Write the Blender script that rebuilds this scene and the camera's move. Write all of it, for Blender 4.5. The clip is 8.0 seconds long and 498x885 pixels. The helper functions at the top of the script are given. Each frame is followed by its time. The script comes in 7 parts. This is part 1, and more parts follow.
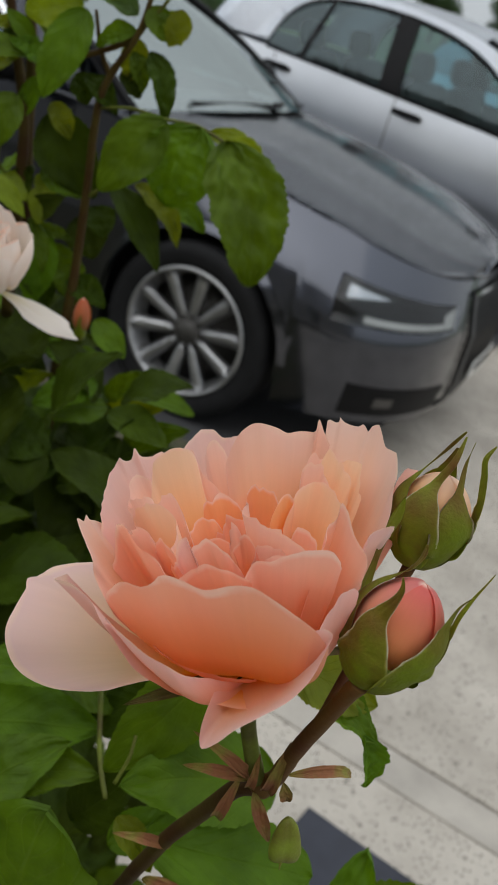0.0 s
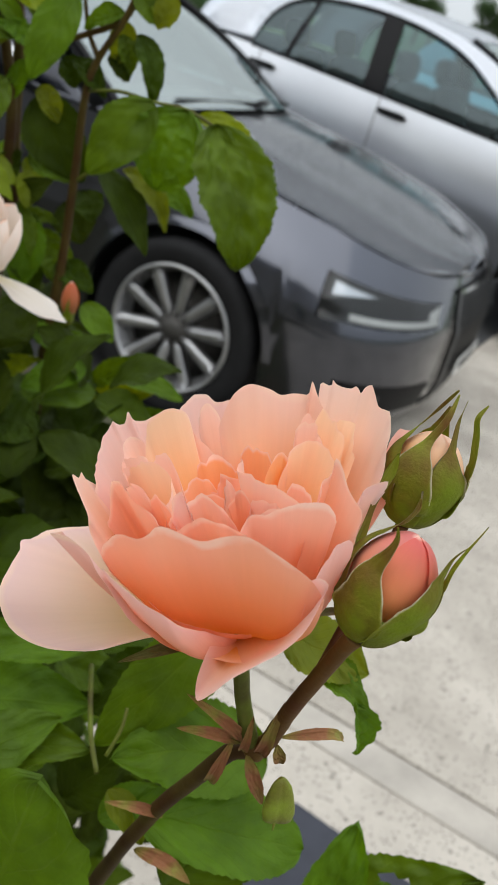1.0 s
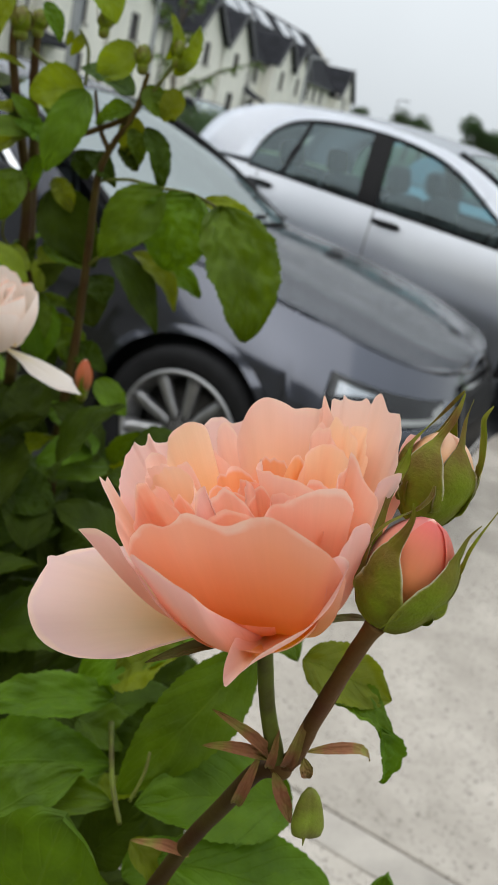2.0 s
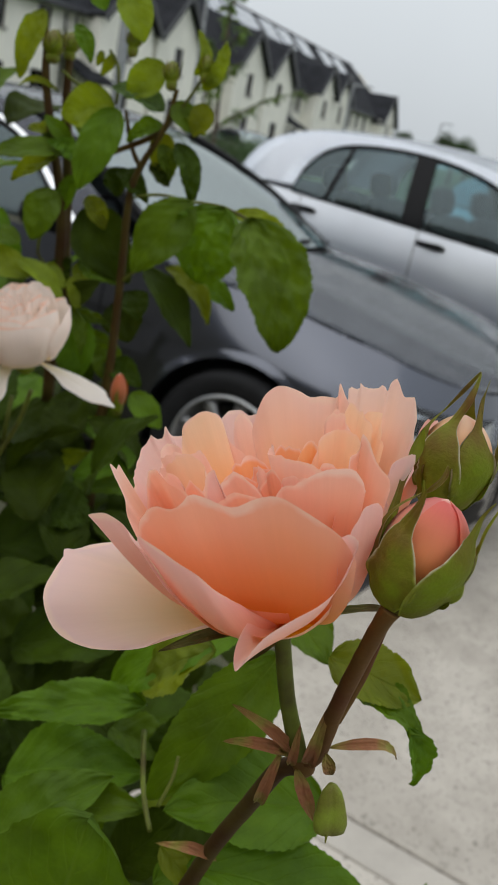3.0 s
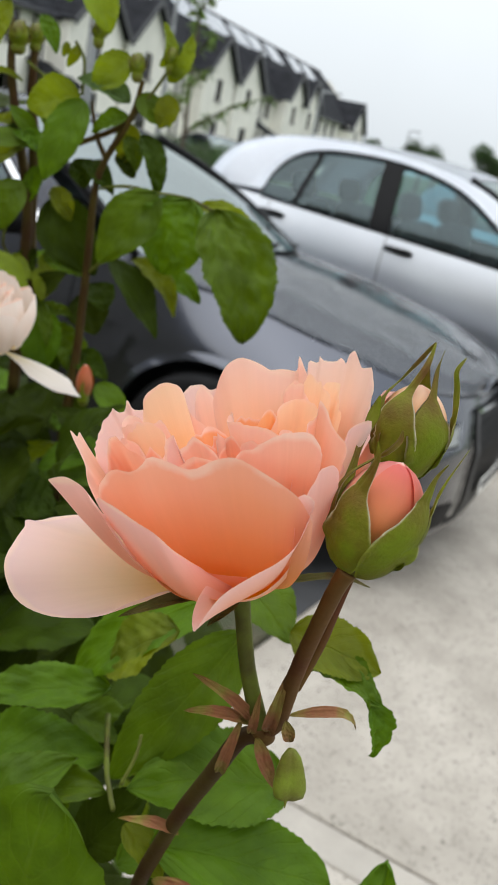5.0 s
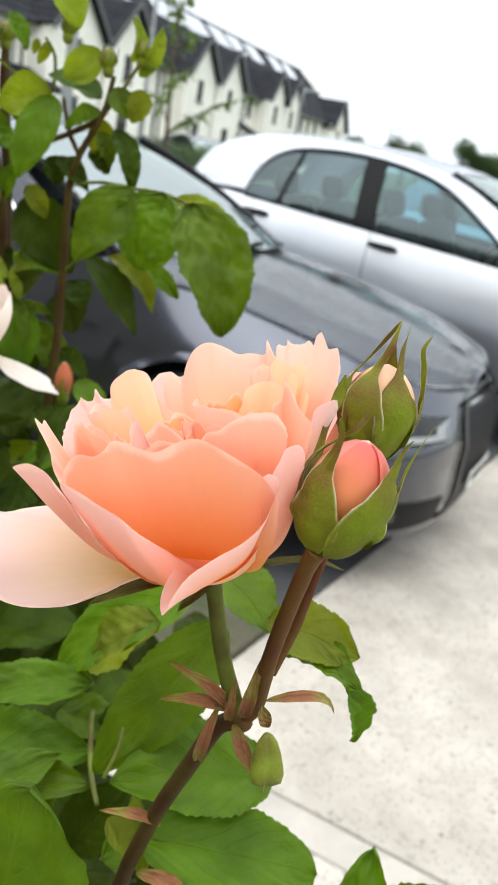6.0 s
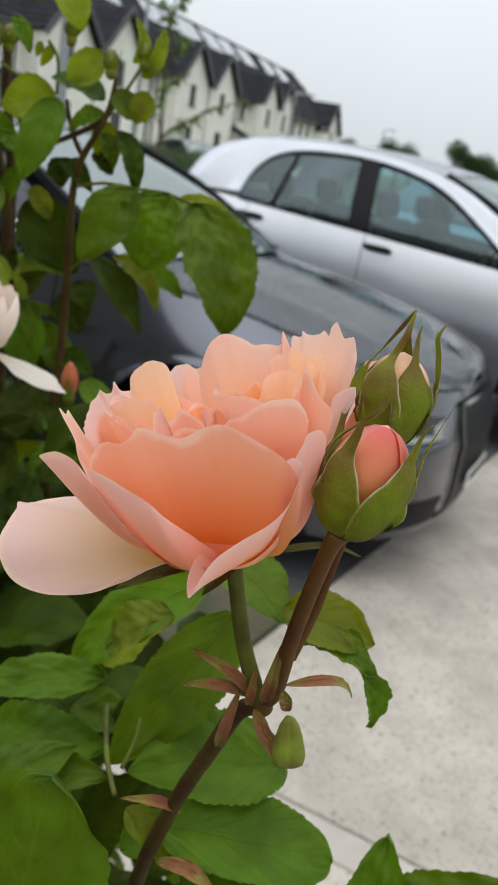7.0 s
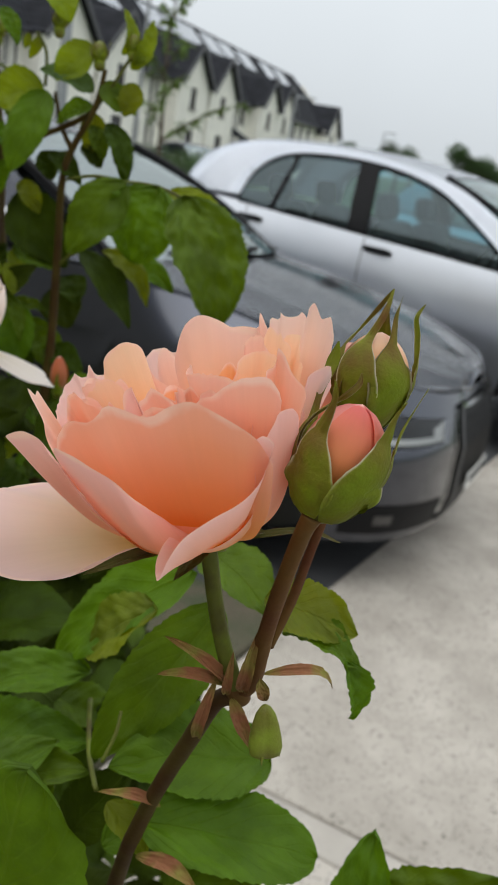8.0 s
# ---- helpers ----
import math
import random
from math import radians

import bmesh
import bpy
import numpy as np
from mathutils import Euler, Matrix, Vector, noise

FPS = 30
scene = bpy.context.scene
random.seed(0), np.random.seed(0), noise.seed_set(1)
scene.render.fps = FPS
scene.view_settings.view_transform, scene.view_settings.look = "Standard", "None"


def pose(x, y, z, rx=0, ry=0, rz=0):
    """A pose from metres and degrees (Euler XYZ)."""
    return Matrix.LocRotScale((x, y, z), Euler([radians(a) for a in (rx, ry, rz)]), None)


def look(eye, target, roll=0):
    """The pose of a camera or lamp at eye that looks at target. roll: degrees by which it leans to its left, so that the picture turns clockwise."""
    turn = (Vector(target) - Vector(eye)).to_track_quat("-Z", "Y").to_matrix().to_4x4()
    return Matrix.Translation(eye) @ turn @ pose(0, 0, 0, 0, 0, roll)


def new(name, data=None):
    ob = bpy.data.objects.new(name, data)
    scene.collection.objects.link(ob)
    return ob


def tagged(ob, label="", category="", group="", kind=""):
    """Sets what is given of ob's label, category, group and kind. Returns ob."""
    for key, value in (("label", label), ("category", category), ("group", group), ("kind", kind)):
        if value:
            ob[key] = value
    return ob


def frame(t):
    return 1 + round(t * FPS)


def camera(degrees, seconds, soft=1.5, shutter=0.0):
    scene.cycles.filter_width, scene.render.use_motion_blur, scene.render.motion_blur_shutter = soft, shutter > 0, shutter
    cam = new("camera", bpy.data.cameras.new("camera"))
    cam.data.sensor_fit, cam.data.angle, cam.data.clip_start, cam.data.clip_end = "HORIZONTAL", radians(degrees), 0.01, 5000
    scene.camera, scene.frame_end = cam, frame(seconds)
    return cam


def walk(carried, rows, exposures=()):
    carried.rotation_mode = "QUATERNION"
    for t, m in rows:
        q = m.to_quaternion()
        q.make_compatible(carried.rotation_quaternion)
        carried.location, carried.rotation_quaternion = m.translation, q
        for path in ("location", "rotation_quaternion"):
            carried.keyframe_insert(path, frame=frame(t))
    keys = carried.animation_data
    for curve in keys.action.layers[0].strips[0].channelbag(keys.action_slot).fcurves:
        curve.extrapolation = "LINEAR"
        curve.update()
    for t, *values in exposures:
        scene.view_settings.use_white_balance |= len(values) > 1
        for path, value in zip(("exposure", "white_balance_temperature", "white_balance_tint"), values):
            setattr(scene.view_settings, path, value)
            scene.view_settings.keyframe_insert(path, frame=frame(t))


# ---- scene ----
cam = camera(30.6, 8.0)
PATH = [
    (0, (0.044, 0.051, 1.481), (0.204, 1.837, 0.594), 15.5),
    (0.5, (0.043, 0.045, 1.479), (0.217, 1.831, 0.596), 15.6),
    (1, (0.044, 0.046, 1.473), (0.236, 1.832, 0.594), 15.9),
    (1.5, (0.053, 0.031, 1.455), (0.247, 1.839, 0.623), 14.8),
    (1.7, (0.051, 0.026, 1.451), (0.223, 1.872, 0.7), 13.1),
    (2, (0.046, 0.028, 1.455), (0.171, 1.908, 0.785), 13.2),
    (2.2, (0.048, 0.038, 1.448), (0.099, 1.924, 0.786), 12.0),
    (3.3, (0.057, 0.023, 1.447), (0.06, 1.92, 0.813), 11.1),
    (3.5, (0.057, 0.022, 1.445), (0.06, 1.919, 0.812), 11.4),
    (4, (0.048, 0.026, 1.447), (0.037, 1.925, 0.82), 11.6),
    (4.5, (0.054, 0.027, 1.445), (0.049, 1.924, 0.811), 11.7),
    (5, (0.06, 0.022, 1.441), (0.131, 1.924, 0.826), 11.6),
    (5.2, (0.064, 0.023, 1.438), (0.141, 1.925, 0.825), 11.5),
    (6.3, (0.066, 0.021, 1.438), (0.162, 1.923, 0.829), 9.9),
    (6.5, (0.066, 0.02, 1.437), (0.164, 1.924, 0.83), 9.8),
    (7, (0.061, 0.017, 1.435), (0.159, 1.921, 0.832), 9.7),
    (7.5, (0.065, 0.02, 1.432), (0.161, 1.926, 0.831), 9.7),
    (8, (0.068, 0.02, 1.43), (0.163, 1.926, 0.833), 9.6),
]
EXPOSURES = [(0.0, -0.46), (0.5, -0.32), (1.0, 0.08), (1.5, 0.34), (2.0, -0.04), (2.2, -0.25), (3.3, -0.3), (4.0, -0.28), (4.5, -0.24),
             (5.0, 0.14), (5.2, 0.2), (6.3, 0.78), (6.5, 0.7), (7.0, 0.0), (7.5, -0.38), (8.0, -0.14)]
walk(cam, [(t, look(eye, target, roll)) for t, eye, target, roll in PATH], EXPOSURES)
cam.data.dof.use_dof = True
cam.data.dof.focus_distance = 0.205
cam.data.dof.aperture_fstop = 47.0

# ---------------------------------------------------------------- light
world = bpy.data.worlds.new("overcast_sky")
scene.world = world
world.use_nodes = True
wn, wl = world.node_tree.nodes, world.node_tree.links
background = wn["Background"]
sky = wn.new("ShaderNodeTexSky")
sky.sky_type = "NISHITA"
sky.sun_disc = False
sky.sun_elevation, sky.sun_rotation = radians(54), radians(219)
sky.air_density, sky.dust_density = 1.0, 4.0
grey = wn.new("ShaderNodeHueSaturation")
grey.inputs["Saturation"].default_value = 0.12
wl.new(sky.outputs[0], grey.inputs["Color"])
# cloud cover: three times brighter overhead than at the horizon
place = wn.new("ShaderNodeTexCoord")
split = wn.new("ShaderNodeSeparateXYZ")
wl.new(place.outputs["Generated"], split.inputs[0])
ramp = wn.new("ShaderNodeMapRange")
ramp.inputs["From Min"].default_value, ramp.inputs["From Max"].default_value = 0.0, 1.0
ramp.inputs["To Min"].default_value, ramp.inputs["To Max"].default_value = 7.3, 17.0
wl.new(split.outputs["Z"], ramp.inputs["Value"])
drift = wn.new("ShaderNodeTexNoise")
drift.inputs["Scale"].default_value, drift.inputs["Detail"].default_value = 2.2, 5.0
wl.new(place.outputs["Generated"], drift.inputs["Vector"])
drift_range = wn.new("ShaderNodeMapRange")
drift_range.inputs["To Min"].default_value, drift_range.inputs["To Max"].default_value = 0.88, 1.12
wl.new(drift.outputs["Fac"], drift_range.inputs["Value"])
cloud = wn.new("ShaderNodeMath")
cloud.operation = "MULTIPLY"
wl.new(ramp.outputs[0], cloud.inputs[0])
wl.new(drift_range.outputs[0], cloud.inputs[1])
white = wn.new("ShaderNodeMix")
white.data_type = "RGBA"
white.blend_type = "MULTIPLY"
white.inputs["Factor"].default_value = 1.0
white.inputs[6].default_value = (0.89, 0.957, 1.008, 1)
wl.new(cloud.outputs[0], white.inputs[7])
cover = wn.new("ShaderNodeMix")
cover.data_type = "RGBA"
cover.inputs["Factor"].default_value = 0.85
wl.new(grey.outputs[0], cover.inputs[6])
wl.new(white.outputs[2], cover.inputs[7])
wl.new(cover.outputs[2], background.inputs["Color"])
background.inputs["Strength"].default_value = 0.12

sun = new("sun", bpy.data.lights.new("sun", "SUN"))
sun.data.energy, sun.data.angle, sun.data.color = 1.15, radians(85), (1.0, 0.955, 0.89)
sun.matrix_world = look((-4, -5, 9), (0, 0, 0))


# ---------------------------------------------------------------- materials
def node(nt, kind, **inputs):
    n = nt.nodes.new(kind)
    for key, value in inputs.items():
        n.inputs[key.replace("_", " ")].default_value = value
    return n


def rgb(c):
    return (*c, 1.0) if len(c) == 3 else c


def material(name, colour, rough=0.5, metal=0.0, vary=0.15, scale=20.0, fine=200.0, bump=0.0, coat=0.0, second=None, spec=0.5, distance=0.002):
    """A surface with stains at one scale and grain at another."""
    m = bpy.data.materials.new(name)
    m.use_nodes = True
    nt = m.node_tree
    b = nt.nodes["Principled BSDF"]
    b.inputs["Roughness"].default_value, b.inputs["Metallic"].default_value = rough, metal
    b.inputs["Coat Weight"].default_value = coat
    b.inputs["Coat Roughness"].default_value = 0.06
    b.inputs["Specular IOR Level"].default_value = spec
    tc = nt.nodes.new("ShaderNodeTexCoord")
    coarse = node(nt, "ShaderNodeTexNoise", Scale=scale, Detail=4.0)
    grain = node(nt, "ShaderNodeTexNoise", Scale=fine, Detail=3.0)
    for n in (coarse, grain):
        nt.links.new(tc.outputs["Object"], n.inputs["Vector"])
    info = nt.nodes.new("ShaderNodeObjectInfo")
    mix = nt.nodes.new("ShaderNodeMix")
    mix.data_type = "RGBA"
    dark = second or tuple(v * (1 - 2 * vary) for v in colour[:3])
    mix.inputs[6].default_value, mix.inputs[7].default_value = rgb(dark), rgb(colour)
    wide = node(nt, "ShaderNodeMapRange", From_Min=0.3, From_Max=0.65)
    nt.links.new(coarse.outputs["Fac"], wide.inputs["Value"])
    nt.links.new(wide.outputs[0], mix.inputs[0])
    tone = nt.nodes.new("ShaderNodeHueSaturation")
    vr = node(nt, "ShaderNodeMapRange", To_Min=1 - vary * 0.6, To_Max=1 + vary * 0.6)
    nt.links.new(grain.outputs["Fac"], vr.inputs["Value"])
    obr = node(nt, "ShaderNodeMapRange", To_Min=1 - vary * 0.5, To_Max=1 + vary * 0.5)
    nt.links.new(info.outputs["Random"], obr.inputs["Value"])
    mul = nt.nodes.new("ShaderNodeMath")
    mul.operation = "MULTIPLY"
    nt.links.new(vr.outputs[0], mul.inputs[0])
    nt.links.new(obr.outputs[0], mul.inputs[1])
    nt.links.new(mul.outputs[0], tone.inputs["Value"])
    nt.links.new(mix.outputs[2], tone.inputs["Color"])
    nt.links.new(tone.outputs[0], b.inputs["Base Color"])
    if bump:
        bp = node(nt, "ShaderNodeBump", Strength=bump, Distance=distance)
        nt.links.new(grain.outputs["Fac"], bp.inputs["Height"])
        nt.links.new(bp.outputs[0], b.inputs["Normal"])
    return m


def glass_material(name, tint, gloss=1.45, sheen=(1, 1, 1)):
    m = bpy.data.materials.new(name)
    m.use_nodes = True
    nt = m.node_tree
    out = nt.nodes["Material Output"]
    nt.nodes.remove(nt.nodes["Principled BSDF"])
    clear = node(nt, "ShaderNodeBsdfTransparent", Color=rgb(tint))
    shine = node(nt, "ShaderNodeBsdfGlossy", Roughness=0.02, Color=rgb(sheen))
    fr = node(nt, "ShaderNodeFresnel", IOR=gloss)
    mix = nt.nodes.new("ShaderNodeMixShader")
    nt.links.new(fr.outputs[0], mix.inputs[0])
    nt.links.new(clear.outputs[0], mix.inputs[1])
    nt.links.new(shine.outputs[0], mix.inputs[2])
    nt.links.new(mix.outputs[0], out.inputs["Surface"])
    return m


def math_node(nt, op, a, b=None, c=None):
    n = nt.nodes.new("ShaderNodeMath")
    n.operation = op
    for i, v in enumerate((a, b, c)):
        if v is None:
            continue
        if isinstance(v, (int, float)):
            n.inputs[i].default_value = v
        else:
            nt.links.new(v, n.inputs[i])
    return n.outputs[0]


def leaf_material(name, colour, vein, rough=0.52, through_light=0.3, spec=0.22):
    """Blade with a pale midrib and side veins along the mesh's own u (across) and v (along), letting some light through."""
    m = bpy.data.materials.new(name)
    m.use_nodes = True
    nt = m.node_tree
    b = nt.nodes["Principled BSDF"]
    out = nt.nodes["Material Output"]
    tc = nt.nodes.new("ShaderNodeTexCoord")
    sep = nt.nodes.new("ShaderNodeSeparateXYZ")
    nt.links.new(tc.outputs["UV"], sep.inputs[0])
    across = math_node(nt, "ABSOLUTE", math_node(nt, "SUBTRACT", sep.outputs["X"], 0.5))
    mid = math_node(nt, "SUBTRACT", 1.0, math_node(nt, "MULTIPLY", across, 45.0))
    mid = math_node(nt, "MAXIMUM", mid, 0.0)
    wob = node(nt, "ShaderNodeTexNoise", Scale=5.0, Detail=2.0)
    nt.links.new(tc.outputs["UV"], wob.inputs["Vector"])
    run = math_node(nt, "ADD", math_node(nt, "SUBTRACT", math_node(nt, "MULTIPLY", sep.outputs["Y"], 8.0), math_node(nt, "MULTIPLY", across, 7.0)),
                    math_node(nt, "MULTIPLY", wob.outputs["Fac"], 0.8))
    tri = math_node(nt, "ABSOLUTE", math_node(nt, "SUBTRACT", math_node(nt, "FRACT", run), 0.5))
    side = math_node(nt, "MAXIMUM", math_node(nt, "SUBTRACT", 1.0, math_node(nt, "MULTIPLY", tri, 11.0)), 0.0)
    veins = math_node(nt, "MAXIMUM", mid, math_node(nt, "MULTIPLY", side, 0.45))
    blotch = node(nt, "ShaderNodeTexNoise", Scale=60.0, Detail=5.0)
    nt.links.new(tc.outputs["Object"], blotch.inputs["Vector"])
    cells = node(nt, "ShaderNodeTexVoronoi", Scale=600.0)
    nt.links.new(tc.outputs["Object"], cells.inputs["Vector"])
    info = nt.nodes.new("ShaderNodeObjectInfo")
    base = nt.nodes.new("ShaderNodeMix")
    base.data_type = "RGBA"
    base.inputs[6].default_value = rgb(tuple(v * 0.66 for v in colour))
    base.inputs[7].default_value = rgb(tuple(v * 1.18 for v in colour))
    spread = node(nt, "ShaderNodeMapRange", From_Min=0.3, From_Max=0.7)
    nt.links.new(blotch.outputs["Fac"], spread.inputs["Value"])
    nt.links.new(spread.outputs[0], base.inputs[0])
    vm = nt.nodes.new("ShaderNodeMix")
    vm.data_type = "RGBA"
    vm.inputs[7].default_value = rgb(vein)
    nt.links.new(math_node(nt, "MULTIPLY", veins, 0.17), vm.inputs[0])
    nt.links.new(base.outputs[2], vm.inputs[6])
    hs = nt.nodes.new("ShaderNodeHueSaturation")
    hv = node(nt, "ShaderNodeMapRange", To_Min=0.487, To_Max=0.51)
    nt.links.new(info.outputs["Random"], hv.inputs["Value"])
    nt.links.new(hv.outputs[0], hs.inputs["Hue"])
    vv = node(nt, "ShaderNodeMapRange", To_Min=0.8, To_Max=1.2)
    nt.links.new(info.outputs["Random"], vv.inputs["Value"])
    nt.links.new(vv.outputs[0], hs.inputs["Value"])
    nt.links.new(vm.outputs[2], hs.inputs["Color"])
    nt.links.new(hs.outputs[0], b.inputs["Base Color"])
    b.inputs["Roughness"].default_value = rough
    b.inputs["Specular IOR Level"].default_value = spec
    height = math_node(nt, "ADD", math_node(nt, "MULTIPLY", veins, -1.0), math_node(nt, "MULTIPLY", cells.outputs["Distance"], 0.35))
    bp = node(nt, "ShaderNodeBump", Strength=0.5, Distance=0.0009)
    nt.links.new(height, bp.inputs["Height"])
    nt.links.new(bp.outputs[0], b.inputs["Normal"])
    tr = nt.nodes.new("ShaderNodeBsdfTranslucent")
    glow = nt.nodes.new("ShaderNodeHueSaturation")
    glow.inputs["Hue"].default_value, glow.inputs["Saturation"].default_value, glow.inputs["Value"].default_value = 0.487, 1.1, 1.7
    nt.links.new(hs.outputs[0], glow.inputs["Color"])
    nt.links.new(glow.outputs[0], tr.inputs["Color"])
    mix = nt.nodes.new("ShaderNodeMixShader")
    mix.inputs[0].default_value = through_light
    nt.links.new(b.outputs[0], mix.inputs[1])
    nt.links.new(tr.outputs[0], mix.inputs[2])
    nt.links.new(mix.outputs[0], out.inputs["Surface"])
    return m


def petal_material(name, base, middle, rim, through_light=0.38):
    """Silky petal: one colour at the base, another at the rim, faint veins running out along v."""
    m = bpy.data.materials.new(name)
    m.use_nodes = True
    nt = m.node_tree
    b = nt.nodes["Principled BSDF"]
    out = nt.nodes["Material Output"]
    tc = nt.nodes.new("ShaderNodeTexCoord")
    sep = nt.nodes.new("ShaderNodeSeparateXYZ")
    nt.links.new(tc.outputs["UV"], sep.inputs[0])
    cloudy = node(nt, "ShaderNodeTexNoise", Scale=55.0, Detail=4.0)
    nt.links.new(tc.outputs["Object"], cloudy.inputs["Vector"])
    along = math_node(nt, "ADD", sep.outputs["Y"], math_node(nt, "MULTIPLY", math_node(nt, "SUBTRACT", cloudy.outputs["Fac"], 0.5), 0.18))
    cr = nt.nodes.new("ShaderNodeValToRGB")
    nt.links.new(along, cr.inputs[0])
    e = cr.color_ramp.elements
    e[0].position, e[0].color = 0.05, rgb(base)
    e[1].position, e[1].color = 0.97, rgb(rim)
    k = e.new(0.45)
    k.color = rgb(middle)
    e[2].position = 0.975
    k = e.new(1.0)
    k.color = (0.96, 0.70, 0.58, 1)
    streak = node(nt, "ShaderNodeTexNoise", Scale=1.0, Detail=3.0)
    mapping = nt.nodes.new("ShaderNodeMapping")
    mapping.inputs["Scale"].default_value = (34.0, 1.6, 1.0)
    nt.links.new(tc.outputs["UV"], mapping.inputs["Vector"])
    nt.links.new(mapping.outputs[0], streak.inputs["Vector"])
    hs = nt.nodes.new("ShaderNodeHueSaturation")
    info = nt.nodes.new("ShaderNodeObjectInfo")
    v1 = node(nt, "ShaderNodeMapRange", To_Min=0.97, To_Max=1.03)
    nt.links.new(streak.outputs["Fac"], v1.inputs["Value"])
    nt.links.new(v1.outputs[0], hs.inputs["Value"])
    v2 = node(nt, "ShaderNodeMapRange", To_Min=0.9, To_Max=1.1)
    nt.links.new(info.outputs["Random"], v2.inputs["Value"])
    nt.links.new(v2.outputs[0], hs.inputs["Saturation"])
    nt.links.new(cr.outputs[0], hs.inputs["Color"])
    nt.links.new(hs.outputs[0], b.inputs["Base Color"])
    b.inputs["Roughness"].default_value = 0.5
    b.inputs["Specular IOR Level"].default_value = 0.25
    b.inputs["Sheen Weight"].default_value = 0.15
    bp = node(nt, "ShaderNodeBump", Strength=0.14, Distance=0.0005)
    nt.links.new(streak.outputs["Fac"], bp.inputs["Height"])
    nt.links.new(bp.outputs[0], b.inputs["Normal"])
    tr = nt.nodes.new("ShaderNodeBsdfTranslucent")
    deep = node(nt, "ShaderNodeHueSaturation", Saturation=1.3)
    nt.links.new(hs.outputs[0], deep.inputs["Color"])
    nt.links.new(deep.outputs[0], tr.inputs["Color"])
    mix = nt.nodes.new("ShaderNodeMixShader")
    mix.inputs[0].default_value = through_light
    nt.links.new(b.outputs[0], mix.inputs[1])
    nt.links.new(tr.outputs[0], mix.inputs[2])
    nt.links.new(mix.outputs[0], out.inputs["Surface"])
    return m


def sepal_material():
    """Green sepal with reddish patches and a pale felted edge along both sides of the blade."""
    m = material("sepal_green", (0.28, 0.37, 0.02), 0.55, 0, 0.2, 70, 1200, 0.35, second=(0.22, 0.12, 0.03), distance=0.0005, spec=0.25)
    nt = m.node_tree
    b = nt.nodes["Principled BSDF"]
    tc = nt.nodes.new("ShaderNodeTexCoord")
    sep = nt.nodes.new("ShaderNodeSeparateXYZ")
    nt.links.new(tc.outputs["UV"], sep.inputs[0])
    across = math_node(nt, "ABSOLUTE", math_node(nt, "SUBTRACT", sep.outputs["X"], 0.5))
    edge = node(nt, "ShaderNodeMapRange", From_Min=0.452, From_Max=0.485)
    nt.links.new(across, edge.inputs["Value"])
    low = node(nt, "ShaderNodeMapRange", From_Min=0.85, From_Max=0.6)
    nt.links.new(sep.outputs["Y"], low.inputs["Value"])
    mix = nt.nodes.new("ShaderNodeMix")
    mix.data_type = "RGBA"
    mix.inputs[7].default_value = (0.62, 0.55, 0.40, 1)
    old = b.inputs["Base Color"].links[0].from_socket
    rise = node(nt, "ShaderNodeMapRange", From_Min=0.22, From_Max=0.36)
    nt.links.new(sep.outputs["Y"], rise.inputs["Value"])
    rim = math_node(nt, "MULTIPLY", math_node(nt, "MULTIPLY", edge.outputs[0], low.outputs[0]), rise.outputs[0])
    nt.links.new(math_node(nt, "MULTIPLY", rim, 0.85), mix.inputs[0])
    nt.links.new(old, mix.inputs[6])
    nt.links.new(mix.outputs[2], b.inputs["Base Color"])
    return m


def paint_material(name, colour, flake, rough=0.22, gloss=1.62):
    """Metallic car paint under clear lacquer."""
    m = material(name, colour, rough, 1.0, 0.03, 3.0, 900.0, 0.0, 1.0, flake)
    m.node_tree.nodes["Principled BSDF"].inputs["Coat IOR"].default_value = gloss
    m.node_tree.nodes["Principled BSDF"].inputs["Coat Roughness"].default_value = 0.12
    return m


